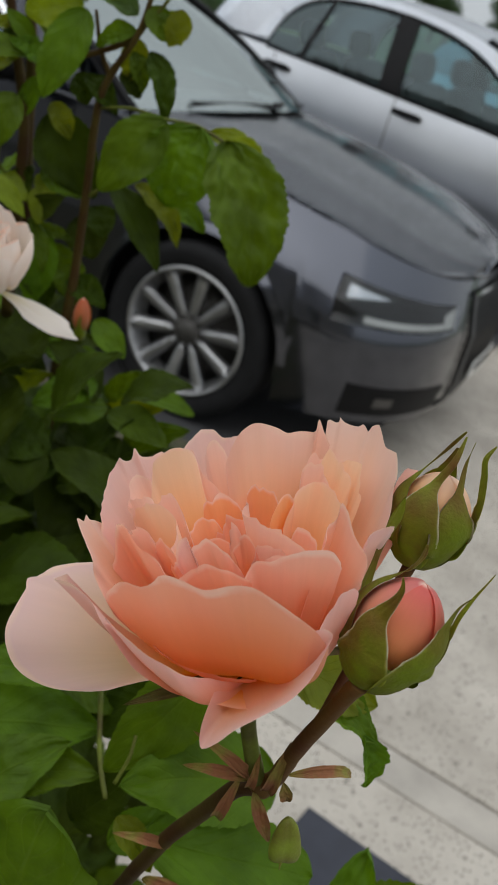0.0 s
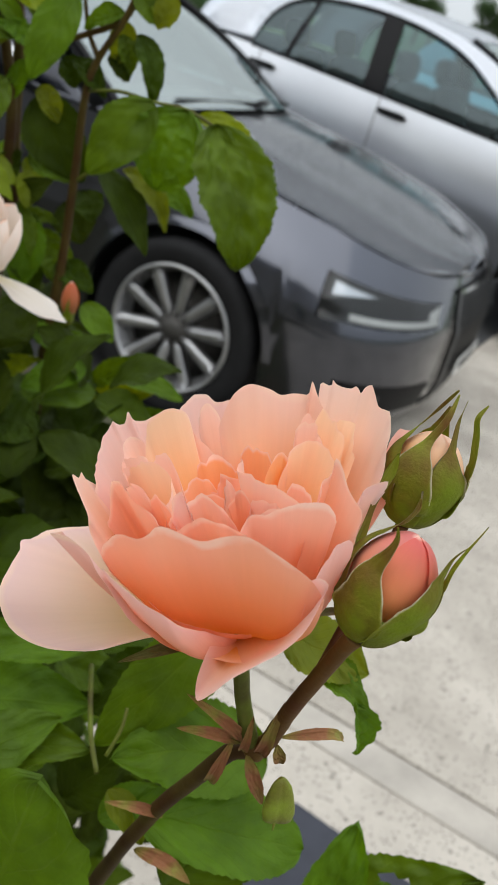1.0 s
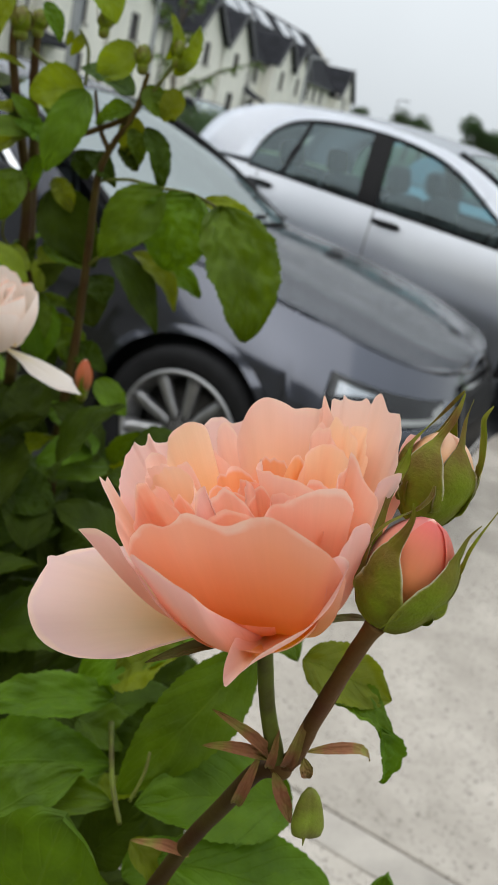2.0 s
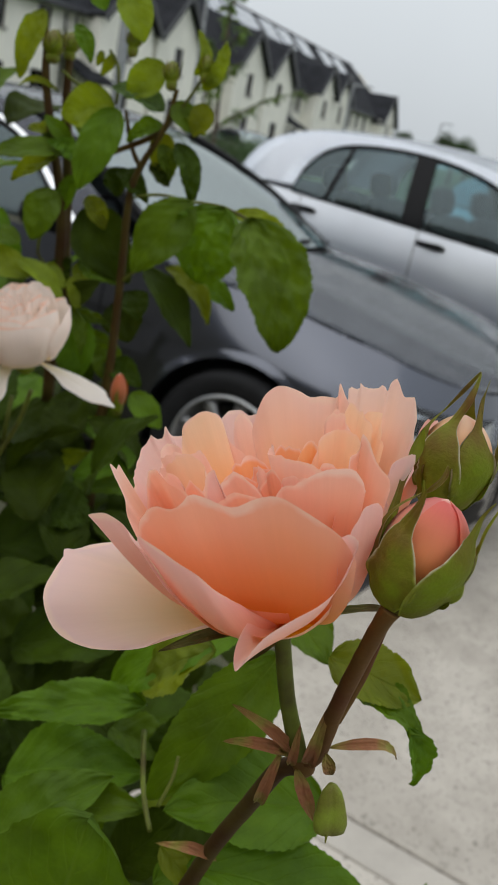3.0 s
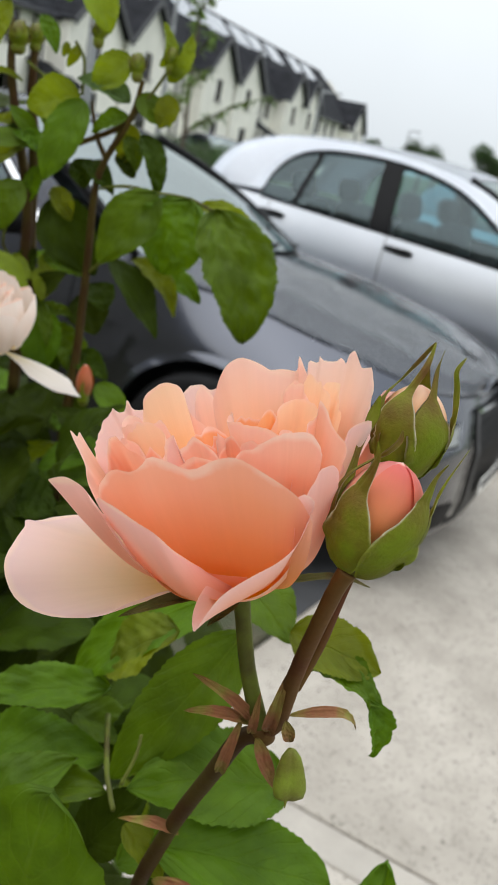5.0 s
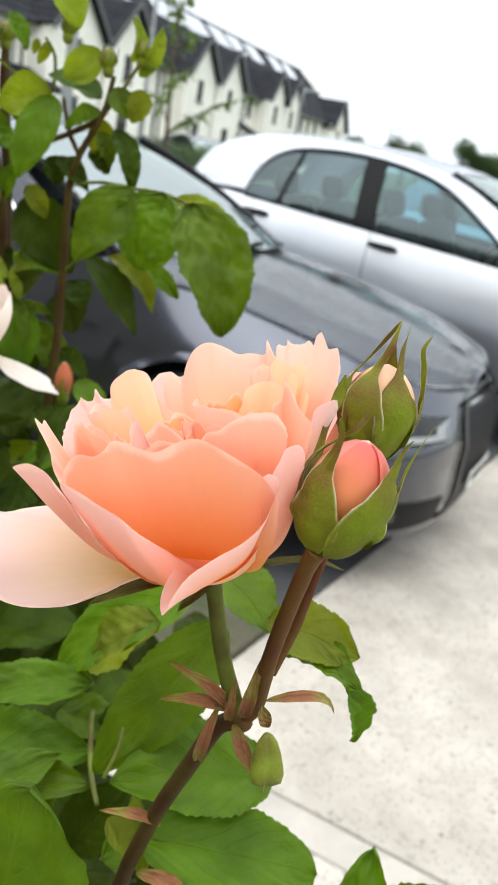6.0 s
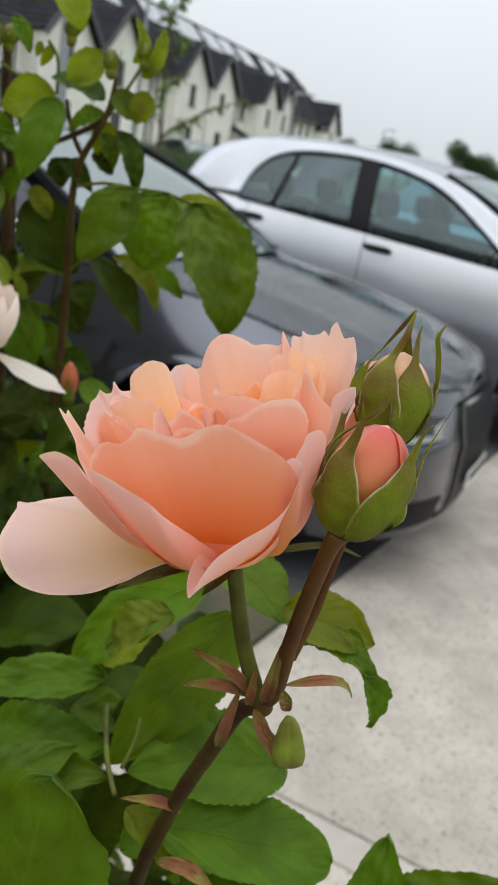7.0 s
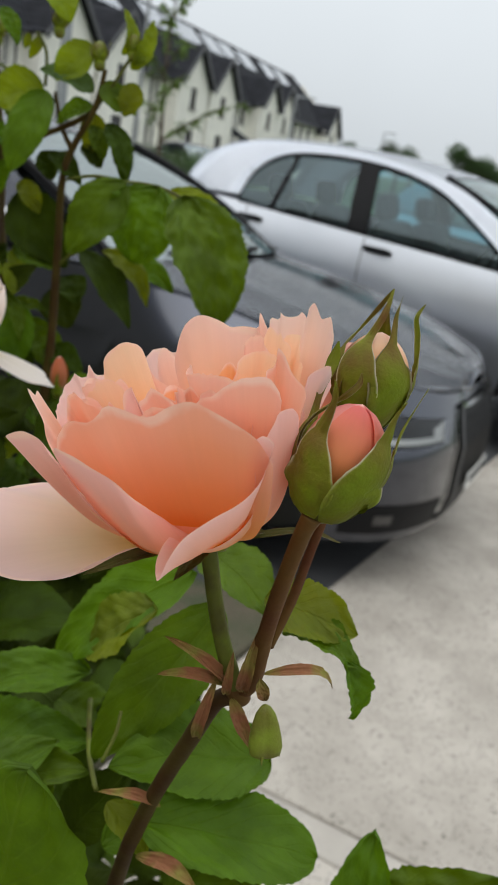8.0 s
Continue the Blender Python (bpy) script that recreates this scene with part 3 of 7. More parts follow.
def car(c, m, label, paint):
    """A saloon or hatchback. Its own x points ahead from the front axle, y to its left, z up."""
    base = thing("car", label, "car", m)
    W, nose, wbase, tail = c["half"], c["nose"], c["wheelbase"], c["tail"]
    R, rw = c["arch"], c["tyre"]
    x_end = -(wbase + tail)
    xs_front = 0.15

    def low(x):
        z = c["sill"]
        for ax in (0.0, -wbase):
            d = abs(x - ax)
            if d < R:
                z = max(z, rw + math.sqrt(R * R - d * d))
        return z

    def plan(x):
        """Half width of the waist at x."""
        if x > xs_front:
            t = min((x - xs_front) / (nose - xs_front), 1.0)
            return W * max(1 - t ** c["round"], 0.0) ** (1 / c["round"])
        t = max((-wbase - 0.1 - x) / (tail - 0.1), 0.0)
        return W * (1 - 0.22 * t ** 2.5)

    def waist(x):
        return curve_at(c["belt"], x)

    def inset(x, k):
        """How the side leans in from sill (k=0) to belt (k=1)."""
        return 0.955 + 0.045 * math.sin(math.pi * min(k / 0.55, 1.0) / 2) - c["shoulder"] * (max(k - 0.55, 0) / 0.45) ** 1.5 * (1 + 0.5 * smoothstep(0, 0.6, x) + c["wing"] * smoothstep(-0.45, 0.10, x)) - 0.010 * math.exp(-((k - 0.64) / 0.05) ** 2) * c["crease"]

    # side panels, both from the nose corner to the tail
    n_side = 90

    def side(sign):
        def fn(u, v):
            x = xs_front + (x_end - xs_front) * u
            z0, z1 = low(x), waist(x)
            z = z0 + (z1 - z0) * v
            k = (z - c["sill"]) / (z1 - c["sill"])
            return Vector((x, sign * plan(x) * inset(x, k), z))
        return fn
    for sign in (-1, 1):
        part("side_panel", surface(side(sign), n_side, 14), paint, base)

    # nose: from one side round the front to the other
    e = 2 / c["round"]
    ring = []
    for k in range(601):
        th = math.pi / 2 * k / 600
        ring.append((xs_front + (nose - xs_front) * math.cos(th) ** e if k < 600 else xs_front, W * math.sin(th) ** e))
    run = [0.0]
    for (xa_, ya_), (xb_, yb_) in zip(ring, ring[1:]):
        run.append(run[-1] + math.hypot(xb_ - xa_, yb_ - ya_))

    def fascia(u, v):
        """u runs evenly along the bumper from the right wheel arch round to the left one."""
        far = abs(u * 2 - 1) * run[-1]
        k = min(int(np.searchsorted(run, far)), 600)
        x, y = ring[k]
        if k:
            g = (far - run[k - 1]) / max(run[k] - run[k - 1], 1e-9)
            x, y = ring[k - 1][0] + (x - ring[k - 1][0]) * g, ring[k - 1][1] + (y - ring[k - 1][1]) * g
        y = math.copysign(y, u - 0.5)
        z0, z1 = low(x), waist(x)
        z = z0 + (z1 - z0) * v
        k = (z - c["sill"]) / (z1 - c["sill"])
        f = 1 - 0.04 * max(0.25 - k, 0) / 0.25 - 0.085 * max(k - 0.62, 0) / 0.38
        return Vector((xs_front + (x - xs_front) * (f if x > xs_front else 1), y * inset(x, k), z))
    part("front_bumper", surface(fascia, 96, 16), paint, base)

    def fascia_patch(u0, u1, v0, v1, proud, nu=24, nv=6, taper=0.0, thick=0.0, rise=None):
        def fn(u, v):
            lo = v0 + taper * u
            q = fascia(u0 + (u1 - u0) * u, lo + (v1 + (rise if rise is not None else -0.4 * taper) * u - lo) * v)
            away = Vector((q.x + 0.4, q.y, 0)).normalized()
            return q + away * proud
        return surface(fn, nu, nv, thick)

    def tailpanel(u, v):
        z0, z1 = c["sill"] + 0.05, waist(x_end)
        z = z0 + (z1 - z0) * v
        k = (z - c["sill"]) / (z1 - c["sill"])
        w = plan(x_end) * inset(x_end, k)
        return Vector((x_end - 0.10 * (1 - (2 * u - 1) ** 4) * (0.6 + 0.4 * math.sin(math.pi * v)), w * (2 * u - 1), z))
    part("rear_bumper", surface(tailpanel, 20, 10), paint, base)

    # bonnet
    x_cowl, x_lip = c["cowl"], xs_front + (nose - xs_front) * 0.913

    def bonnet(u, v):
        x = x_cowl + (x_lip - x_cowl) * (1 - (1 - v) ** 1.2)
        y = (2 * u - 1)
        x0 = min(xs_front + (x - xs_front) / 0.915, nose - 0.002) if x > xs_front else x
        w = plan(x0) * inset(x0, 1.0) - 0.0008
        x2 = x - 0.10 * (y * y) * (1 - v)
        swell = c["swell"] * math.exp(-((abs(y) - 0.62) / 0.10) ** 2) * (1 - 0.5 * v)
        z = waist(x0 - (x - x2)) + c["crown"] * (1 - abs(y) ** c["flat"]) * (0.55 + 0.45 * (1 - v)) + swell
        return Vector((x2, y * w, z + 0.003))
    part("bonnet", surface(bonnet, 40, 30, -0.004), paint, base, c["bonnet_label"])

    bm = bmesh.new()
    tube(bm, [bonnet(0, v / 10) for v in range(6, 10)] + [bonnet(u / 24, 1) for u in range(25)] + [bonnet(1, v / 10) for v in range(9, 5, -1)], [0.004] * 3 + [0.009] * 27 + [0.004] * 3, 8)
    part("bonnet_edge", bm, paint, base)

    # boot lid or tailgate shelf
    x_deck = c["deck"]
    if x_deck > x_end + 0.1:
        def boot(u, v):
            x = x_deck + (x_end - x_deck) * v
            w = plan(x) * inset(x, 1.0)
            return Vector((x - 0.09 * v * (1 - (2 * u - 1) ** 4), (2 * u - 1) * w, waist(x) + 0.07 * (1 - (2 * u - 1) ** 2)))
        part("boot_lid", surface(boot, 16, 8), paint, base)

    # cabin: outer line of the side (windscreen foot, roof, rear foot) and the inner line of the glass
    wr, zr = c["roof_half"], c["roof"]
    outer, inner = c["outer"], c["inner"]

    def lean(x, z, sign, out=0.0):
        zb = waist(x)
        k = min(max((z - zb) / (zr - zb), 0.0), 1.15)
        wb = plan(min(x, 0.0)) * inset(min(x, 0.0), 1.0)
        return Vector((x, sign * (wb + (wr - wb) * k ** 1.25 + out), z))

    def line(knots, t):
        """Point on a polyline of (x, z), smoothed, t in 0..1."""
        n = len(knots) - 1
        i = min(int(t * n), n - 1)
        f = t * n - i
        p = [Vector(k) for k in (knots[max(i - 1, 0)], knots[i], knots[i + 1], knots[min(i + 2, n)])]
        return 0.5 * (2 * p[1] + (p[2] - p[0]) * f + (2 * p[0] - 5 * p[1] + 4 * p[2] - p[3]) * f * f + (3 * p[1] - p[0] - 3 * p[2] + p[3]) * f ** 3)

    for sign in (-1, 1):
        def rail(u, v, sign=sign):
            a, b = line(outer, u), line(inner, u)
            q = a + (b - a) * v
            return lean(q.x, q.y, sign, 0.004)
        part("roof_rail", surface(rail, 60, 4, -0.02 if sign > 0 else 0.02), paint, base)

        def glass_side(u, v, sign=sign):
            a = line(inner, u)
            zb = waist(a.x) - 0.01
            return lean(a.x, zb + (a.y - zb) * v, sign, -0.008)
        part("side_window", surface(glass_side, 50, 8), M_GLASS_SIDE, base, "tinted side glass").visible_shadow = False

        def rubber(u, v, sign=sign):
            a = line(inner, u)
            q = lean(a.x, a.y, sign, 0.006)
            return q + Vector((0, 0, -0.03 * v))
        part("window_seal", surface(rubber, 60, 1), M_PLASTIC, base)

        def beltline(u, v, sign=sign):
            x = inner[0][0] + (inner[-1][0] - inner[0][0]) * u
            q = lean(x, waist(x), sign, 0.005)
            return q + Vector((0, 0, 0.022 * v - 0.006))
        part("window_strip", surface(beltline, 30, 1), M_CHROME if c["chrome"] else M_PLASTIC, base, "bright strip along the belt line" if c["chrome"] else "black strip along the belt line")
        if c["chrome"]:
            def bright(u, v, sign=sign):
                a, b = line(outer, u), line(inner, u)
                q = b + (a - b) * (0.05 + 0.15 * v)
                return lean(q.x, q.y, sign, 0.009)
            part("window_trim", surface(bright, 60, 1), M_CHROME, base, "bright trim round the side windows")
        for x0, x1, w in c["pillars"]:
            def pillar(u, v, sign=sign, x0=x0, x1=x1, w=w):
                zb = waist(x0) - 0.005
                x = x0 + (x1 - x0) * v + w * (u - 0.5)
                top = max(line(inner, k / 60).y for k in range(61) if abs(line(inner, k / 60).x - x) < 0.06) if any(abs(line(inner, k / 60).x - x) < 0.06 for k in range(61)) else zr - 0.08
                return lean(x, zb + (top + 0.004 - zb) * v, sign, 0.001)
            part("pillar", surface(pillar, 4, 10), M_PLASTIC, base, "black window pillar")
        # doors: shut lines and handles
        for xd in c["shut"]:
            def gap(u, v, sign=sign, xd=xd):
                z = c["sill"] + 0.06 + (waist(xd) - 0.01 - c["sill"] - 0.06) * v
                k = (z - c["sill"]) / (waist(xd) - c["sill"])
                x = xd + 0.05 * (1 - k) * c["slant"] + 0.006 * (u - 0.5)
                return Vector((x, sign * (plan(x) * inset(x, k) + 0.0015), z))
            part("shut_line", surface(gap, 1, 16), M_PLASTIC, base)
        for xh, zh in c["handles"]:
            def recess(u, v, sign=sign, xh=xh, zh=zh):
                a = (2 * u - 1)
                b = (2 * v - 1)
                rr = math.sqrt(max(1 - a * a, 0))
                x, z = xh - 0.02 + 0.055 * a, zh - 0.012 + 0.042 * b * rr
                k = (z - c["sill"]) / (waist(x) - c["sill"])
                return Vector((x, sign * (plan(x) * inset(x, k) + 0.003), z))
            h = part("door_handle", surface(recess, 12, 6), paint, base)
            bm = bmesh.new()
            k = (zh - c["sill"]) / (waist(xh) - c["sill"])
            yy = sign * (plan(xh) * inset(xh, k) + 0.022)
            tube(bm, [(xh + 0.085, yy - sign * 0.018, zh - 0.006), (xh + 0.06, yy, zh), (xh, yy + sign * 0.004, zh + 0.002), (xh - 0.07, yy, zh + 0.004), (xh - 0.095, yy - sign * 0.018, zh + 0.004)],
                 [0.013, 0.019, 0.019, 0.018, 0.013], 8)
            part("grip", bm, M_PLASTIC if not c["chrome"] else paint, h, "black pull handle" if not c["chrome"] else "")

        # mirror
        mx, mz = c["mirror"]
        bm = bmesh.new()
        bmesh.ops.create_uvsphere(bm, u_segments=20, v_segments=12, radius=1.0, matrix=Matrix.Translation((mx, sign * (W + 0.115), mz)) @ Matrix.Rotation(radians(8 * sign), 4, "Z") @ Matrix.Diagonal((0.07, 0.105, 0.068, 1)))
        for v in bm.verts:
            if v.co.x < mx - 0.03:
                v.co.x = mx - 0.03
        mir = part("wing_mirror", bm, M_PLASTIC, base, "dark wing mirror housing")
        bm = bmesh.new()
        tube(bm, [(mx, sign * (W - 0.06), mz - 0.06), (mx, sign * (W + 0.06), mz - 0.05)], [0.03, 0.022], 8)
        part("mirror_arm", bm, M_PLASTIC, mir)

        # dark wheel housings and arch lips
        for ax in (0.0, -wbase):
            def arch(u, v, sign=sign, ax=ax):
                th = math.pi * (1.08 * u - 0.04)
                rr = R * 1.0 + 0.002
                return Vector((ax + rr * math.cos(th), sign * (W * 0.985 - 0.02 - 0.28 * v), rw + rr * math.sin(th)))
            part("wheel_housing", surface(arch, 24, 3), M_PLASTIC, base, "black wheel housing")

            def lip(u, v, sign=sign, ax=ax):
                th = math.pi * (0.02 + 0.96 * u)
                rr = R + 0.028 * v - 0.004
                x = ax + rr * math.cos(th)
                z = rw + rr * math.sin(th)
                k = (z - c["sill"]) / (waist(min(x, 0.1)) - c["sill"])
                return Vector((x, sign * (plan(x) * inset(x, max(k, 0.0)) + 0.006 * (1 - v) + 0.002), z))
            part("arch_lip", surface(lip, 36, 3), M_TRIM if c["dark_lip"] else paint, base)
            wheel(base, (ax, sign * (W - 0.03), rw), rw, c["rim"], 0.22, sign, c["spokes"], "multi-spoke silver alloy wheel")

    # roof, windscreen, rear window
    xa, xb = c["roof_front"], c["roof_rear"]

    def top(u, v):
        x = xa + (xb - xa) * v
        y = 2 * u - 1
        ends = [line(outer, k / 80) for k in range(81)]
        z = min(ends, key=lambda q: abs(q.x - x) + (10 if q.y < zr - 0.25 else 0)).y
        q = lean(x, z, 1, 0.0)
        return Vector((x + 0.06 * (1 - y * y) * (1 - 2 * v), y * q.y, z + 0.035 * (1 - abs(y) ** 2.4)))
    part("roof", surface(top, 16, 24, -0.01), paint, base)

    def screen(u, v):
        y = 2 * u - 1
        f0, f1 = outer[0], (xa, None)
        a = Vector((f0[0] + 0.26 * (1 - y * y), y * (plan(-0.3) * inset(-0.3, 1) - 0.07), waist(f0[0]) + 0.01 + c["crown"] * 0.75 * (1 - y * y)))
        z1 = min([line(outer, k / 80) for k in range(81)], key=lambda q: abs(q.x - xa) + (10 if q.y < zr - 0.25 else 0)).y
        q = lean(xa, z1, 1, -0.02)
        b = Vector((xa + 0.06 * (1 - y * y), y * q.y, z1 + 0.03 * (1 - abs(y) ** 2.4)))
        bow = 0.035 * math.sin(math.pi * v)
        return a.lerp(b, v) + Vector((0.4 * bow, 0, bow))
    part("windscreen", surface(screen, 24, 16), M_GLASS, base, "clear windscreen reflecting the grey sky").visible_shadow = False

    for s0, s1 in ((0.0, 0.035), (0.965, 1.0)):
        def frit(u, v, s0=s0, s1=s1):
            return screen(s0 + (s1 - s0) * u, v) + Vector((0.004, 0, 0.006))
        part("screen_seal", surface(frit, 2, 16), M_PLASTIC, base, "black edge of the windscreen")
        bm = bmesh.new()
        tube(bm, [screen((s0 + s1) / 2, k / 8) + Vector((0.008, 0, 0.012)) for k in range(9)], [0.017] * 9, 8)
        part("screen_trim", bm, M_PLASTIC, base, "black moulding along the screen pillar")

    def rear_screen(u, v):
        y = 2 * u - 1
        f0 = outer[-1]
        a = Vector((f0[0] - 0.12 * (1 - y * y), y * (plan(f0[0]) * inset(f0[0], 1) - 0.10), f0[1] + 0.03))
        z1 = min([line(outer, k / 80) for k in range(81)], key=lambda q: abs(q.x - xb) + (10 if q.y < zr - 0.25 else 0)).y
        q = lean(xb, z1, 1, -0.02)
        b = Vector((xb - 0.06 * (1 - y * y), y * q.y, z1 + 0.03 * (1 - abs(y) ** 2.4)))
        return a.lerp(b, v) + Vector((-0.03, 0, 0.03)) * math.sin(math.pi * v)
    part("rear_window", surface(rear_screen, 16, 10), M_GLASS, base, "rear window glass").visible_shadow = False

    # cowl and wipers
    def cowl(u, v):
        y = 2 * u - 1
        q = screen(u, 0.0)
        return Vector((q.x + 0.05 * v + 0.004, q.y * (1 + 0.01 * v), q.z - 0.012 - 0.012 * v))
    part("cowl", surface(cowl, 20, 2, 0.004), M_PLASTIC, base, "black scuttle panel under the windscreen")
    for y0, y1 in ((0.62, -0.02), (0.02, -0.60)):
        p0, p1 = screen(0.5 + 0.5 * y0 / 0.9, 0.015), screen(0.5 + 0.5 * y1 / 0.9, 0.035)
        bm = bmesh.new()
        tube(bm, [p0 + Vector((0.012, 0, 0.010)), p0.lerp(p1, 0.5) + Vector((0.010, 0, 0.012)), p1 + Vector((0.008, 0, 0.010))], [0.009, 0.007, 0.005], 6)
        part("wiper", bm, M_PLASTIC, base, "black wiper arm")

    # inside: dashboard, seats, wheel, floor
    bm = bmesh.new()
    box(bm, 0.45, 2 * W - 0.25, 0.16, (outer[0][0] - 0.28, 0, waist(outer[0][0]) - 0.10), 0.05)
    part("dashboard", bm, M_PLASTIC, base)
    bm = bmesh.new()
    box(bm, abs(x_end) - 0.5, 2 * W - 0.3, 0.06, ((x_end - 0.2) / 2 - 0.2, 0, 0.30), 0.02)
    part("floor_pan", bm, M_PLASTIC, base)
    bm = bmesh.new()
    lathe(bm, [(0.175, -0.012), (0.188, -0.01), (0.192, 0.0), (0.188, 0.01), (0.175, 0.012), (0.168, 0.0), (0.175, -0.012)], 28, Matrix.Translation((outer[0][0] - 0.62, -0.36, waist(outer[0][0]) - 0.04)) @ Matrix.Rotation(radians(-65), 4, "Y"))
    part("steering_wheel", bm, M_PLASTIC, base)
    for sx, sy in [(x, y) for x in c["seats"] for y in (-0.36, 0.36)]:
        bm = bmesh.new()
        box(bm, 0.50, 0.48, 0.16, (sx + 0.22, sy, 0.50), 0.06)
        box(bm, 0.15, 0.46, 0.62, (sx - 0.08, sy, 0.82), 0.06, Matrix.Rotation(radians(-14), 4, "Y"))
        seat = part("seat", bm, M_SEAT, base, "grey cloth car seat")
        bm = bmesh.new()
        box(bm, 0.10, 0.26, 0.17, (sx - 0.21, sy, 1.20), 0.045, Matrix.Rotation(radians(-10), 4, "Y"))
        part("headrest", bm, M_SEAT, seat)

    # lamps, grille, plate, fog lamps
    for sign in (-1, 1):
        a, b = c["lamp_span"]
        lo, hi = c["lamp_rows"]
        ua, ub = (0.5 + sign * a / 2, 0.5 + sign * b / 2)
        lamp = part("headlight", fascia_patch(ua, ub, lo, hi, 0.004, 24, 8, 0.09, rise=0.02), M_PLASTIC, base, "clear-glazed swept headlight")
        span = ub - ua
        part("reflector", fascia_patch(ua + span * 0.06, ua + span * 0.36, lo + 0.13, hi - 0.03, 0.008, 12, 6, 0.07, rise=0.0), M_REFLECTOR, lamp)
        part("light_strip", fascia_patch(ua + span * 0.20, ua + span * 0.97, lo + 0.04, lo + 0.078, 0.010, 20, 3, 0.075, rise=0.075), M_LAMP_STRIP, lamp, "bright lower light strip")
        part("light_strip", fascia_patch(ua + span * 0.84, ua + span * 0.97, lo + 0.13, lo + 0.19, 0.011, 8, 3, 0.03, rise=0.05), M_LAMP_STRIP, lamp, "bright hook of the light strip")
        part("lens_cover", fascia_patch(ua, ub, lo, hi, 0.016, 24, 8, 0.09, rise=0.02), M_GLASS_LAMP, lamp)
        if c["fog"]:
            fog = part("fog_recess", fascia_patch(0.5 + sign * 0.33, 0.5 + sign * 0.15, 0.06, 0.27, 0.003, 14, 4, 0.0), M_PLASTIC, base, "black lower air intake")
            part("fog_lamp", fascia_patch(0.5 + sign * 0.285, 0.5 + sign * 0.255, 0.13, 0.20, 0.007, 8, 4, 0.0), M_BRAKE, fog)
    if c["fog"]:
        g = part("grille", fascia_patch(0.385, 0.615, 0.10, 0.92, 0.006, 24, 14), M_PLASTIC, base, "tall black grille with bars")
        for k in range(7):
            part("grille_bar", fascia_patch(0.39, 0.61, 0.40 + 0.065 * k, 0.42 + 0.065 * k, 0.016, 20, 1), M_PLASTIC, g)
        part("grille_frame", fascia_patch(0.385, 0.615, 0.90, 0.93, 0.018, 24, 2), M_CHROME, g)
        part("grille_frame", fascia_patch(0.380, 0.388, 0.12, 0.92, 0.018, 2, 16), M_TRIM, g)
        part("grille_frame", fascia_patch(0.612, 0.620, 0.12, 0.92, 0.018, 2, 16), M_TRIM, g)
        part("number_plate", fascia_patch(0.43, 0.57, 0.24, 0.38, 0.024, 14, 3), M_PLATE, base, "white number plate with dark bars")
        part("plate_bar", fascia_patch(0.445, 0.555, 0.28, 0.34, 0.027, 14, 1), M_PLASTIC, base)
    part("lower_intake", fascia_patch(0.36, 0.64, 0.04, 0.10, 0.004, 24, 2), M_PLASTIC, base)
    return base


SALOON = dict(flat=1.6, wing=1.8, half=0.915, nose=0.88, wheelbase=2.81, tail=1.0, arch=0.375, tyre=0.325, sill=0.20, round=2.9, crease=1.0, shoulder=0.06,
              belt=[(-4.0, 0.98), (-3.4, 1.02), (-2.0, 0.975), (-0.9, 0.955), (-0.45, 0.95), (0.0, 0.905), (0.45, 0.825), (0.75, 0.745), (0.9, 0.70)],
              cowl=-0.42, swell=0.006, crown=0.085, deck=-3.15, roof_half=0.60, roof=1.425,
              outer=[(-0.49, 0.96), (-0.82, 1.15), (-1.2, 1.34), (-1.6, 1.415), (-2.1, 1.415), (-2.55, 1.35), (-2.95, 1.2), (-3.35, 1.03)],
              inner=[(-0.80, 0.97), (-0.98, 1.10), (-1.25, 1.27), (-1.6, 1.345), (-2.05, 1.345), (-2.4, 1.29), (-2.7, 1.18), (-2.95, 1.03)],
              pillars=[(-1.62, -1.66, 0.10)], shut=[-0.62, -1.62, -2.62], slant=0.2, handles=[(-1.45, 0.80), (-2.45, 0.82)], mirror=(-0.82, 1.04),
              roof_front=-1.28, roof_rear=-2.35, seats=(-1.55, -2.45), chrome=True, dark_lip=False, rim=0.237, spokes=10,
              lamp_span=(0.75, 0.35), lamp_rows=(0.60, 0.83), fog=True, bonnet_label="long creased graphite bonnet")
HATCH = dict(flat=2.0, wing=0.0, half=0.845, nose=0.74, wheelbase=2.46, tail=0.42, arch=0.34, tyre=0.30, sill=0.20, round=2.6, crease=0.4, shoulder=0.075,
             belt=[(-3.1, 1.13), (-2.4, 1.09), (-1.4, 1.03), (-0.5, 0.975), (0.0, 0.94), (0.4, 0.83), (0.74, 0.70)],
             cowl=-0.08, swell=0.0, crown=0.08, deck=-3.2, roof_half=0.59, roof=1.52,
             outer=[(-0.12, 0.985), (-0.5, 1.21), (-0.9, 1.40), (-1.35, 1.485), (-1.85, 1.505), (-2.3, 1.475), (-2.6, 1.36), (-2.76, 1.12)],
             inner=[(-0.40, 1.0), (-0.66, 1.18), (-0.98, 1.36), (-1.35, 1.445), (-1.74, 1.458), (-2.05, 1.415), (-2.21, 1.30), (-2.28, 1.12)],
             pillars=[(-1.40, -1.46, 0.14), (-2.03, -1.95, 0.03)], shut=[-0.10, -1.34, -2.2], slant=0.6, handles=[(-1.235, 0.95), (-2.155, 0.995)], mirror=(-0.40, 1.04),
             roof_front=-0.98, roof_rear=-2.36, seats=(-1.2, -2.0), chrome=False, dark_lip=False, rim=0.20, spokes=7,
             lamp_span=(0.70, 0.36), lamp_rows=(0.62, 0.90), fog=False, bonnet_label="short silver bonnet")


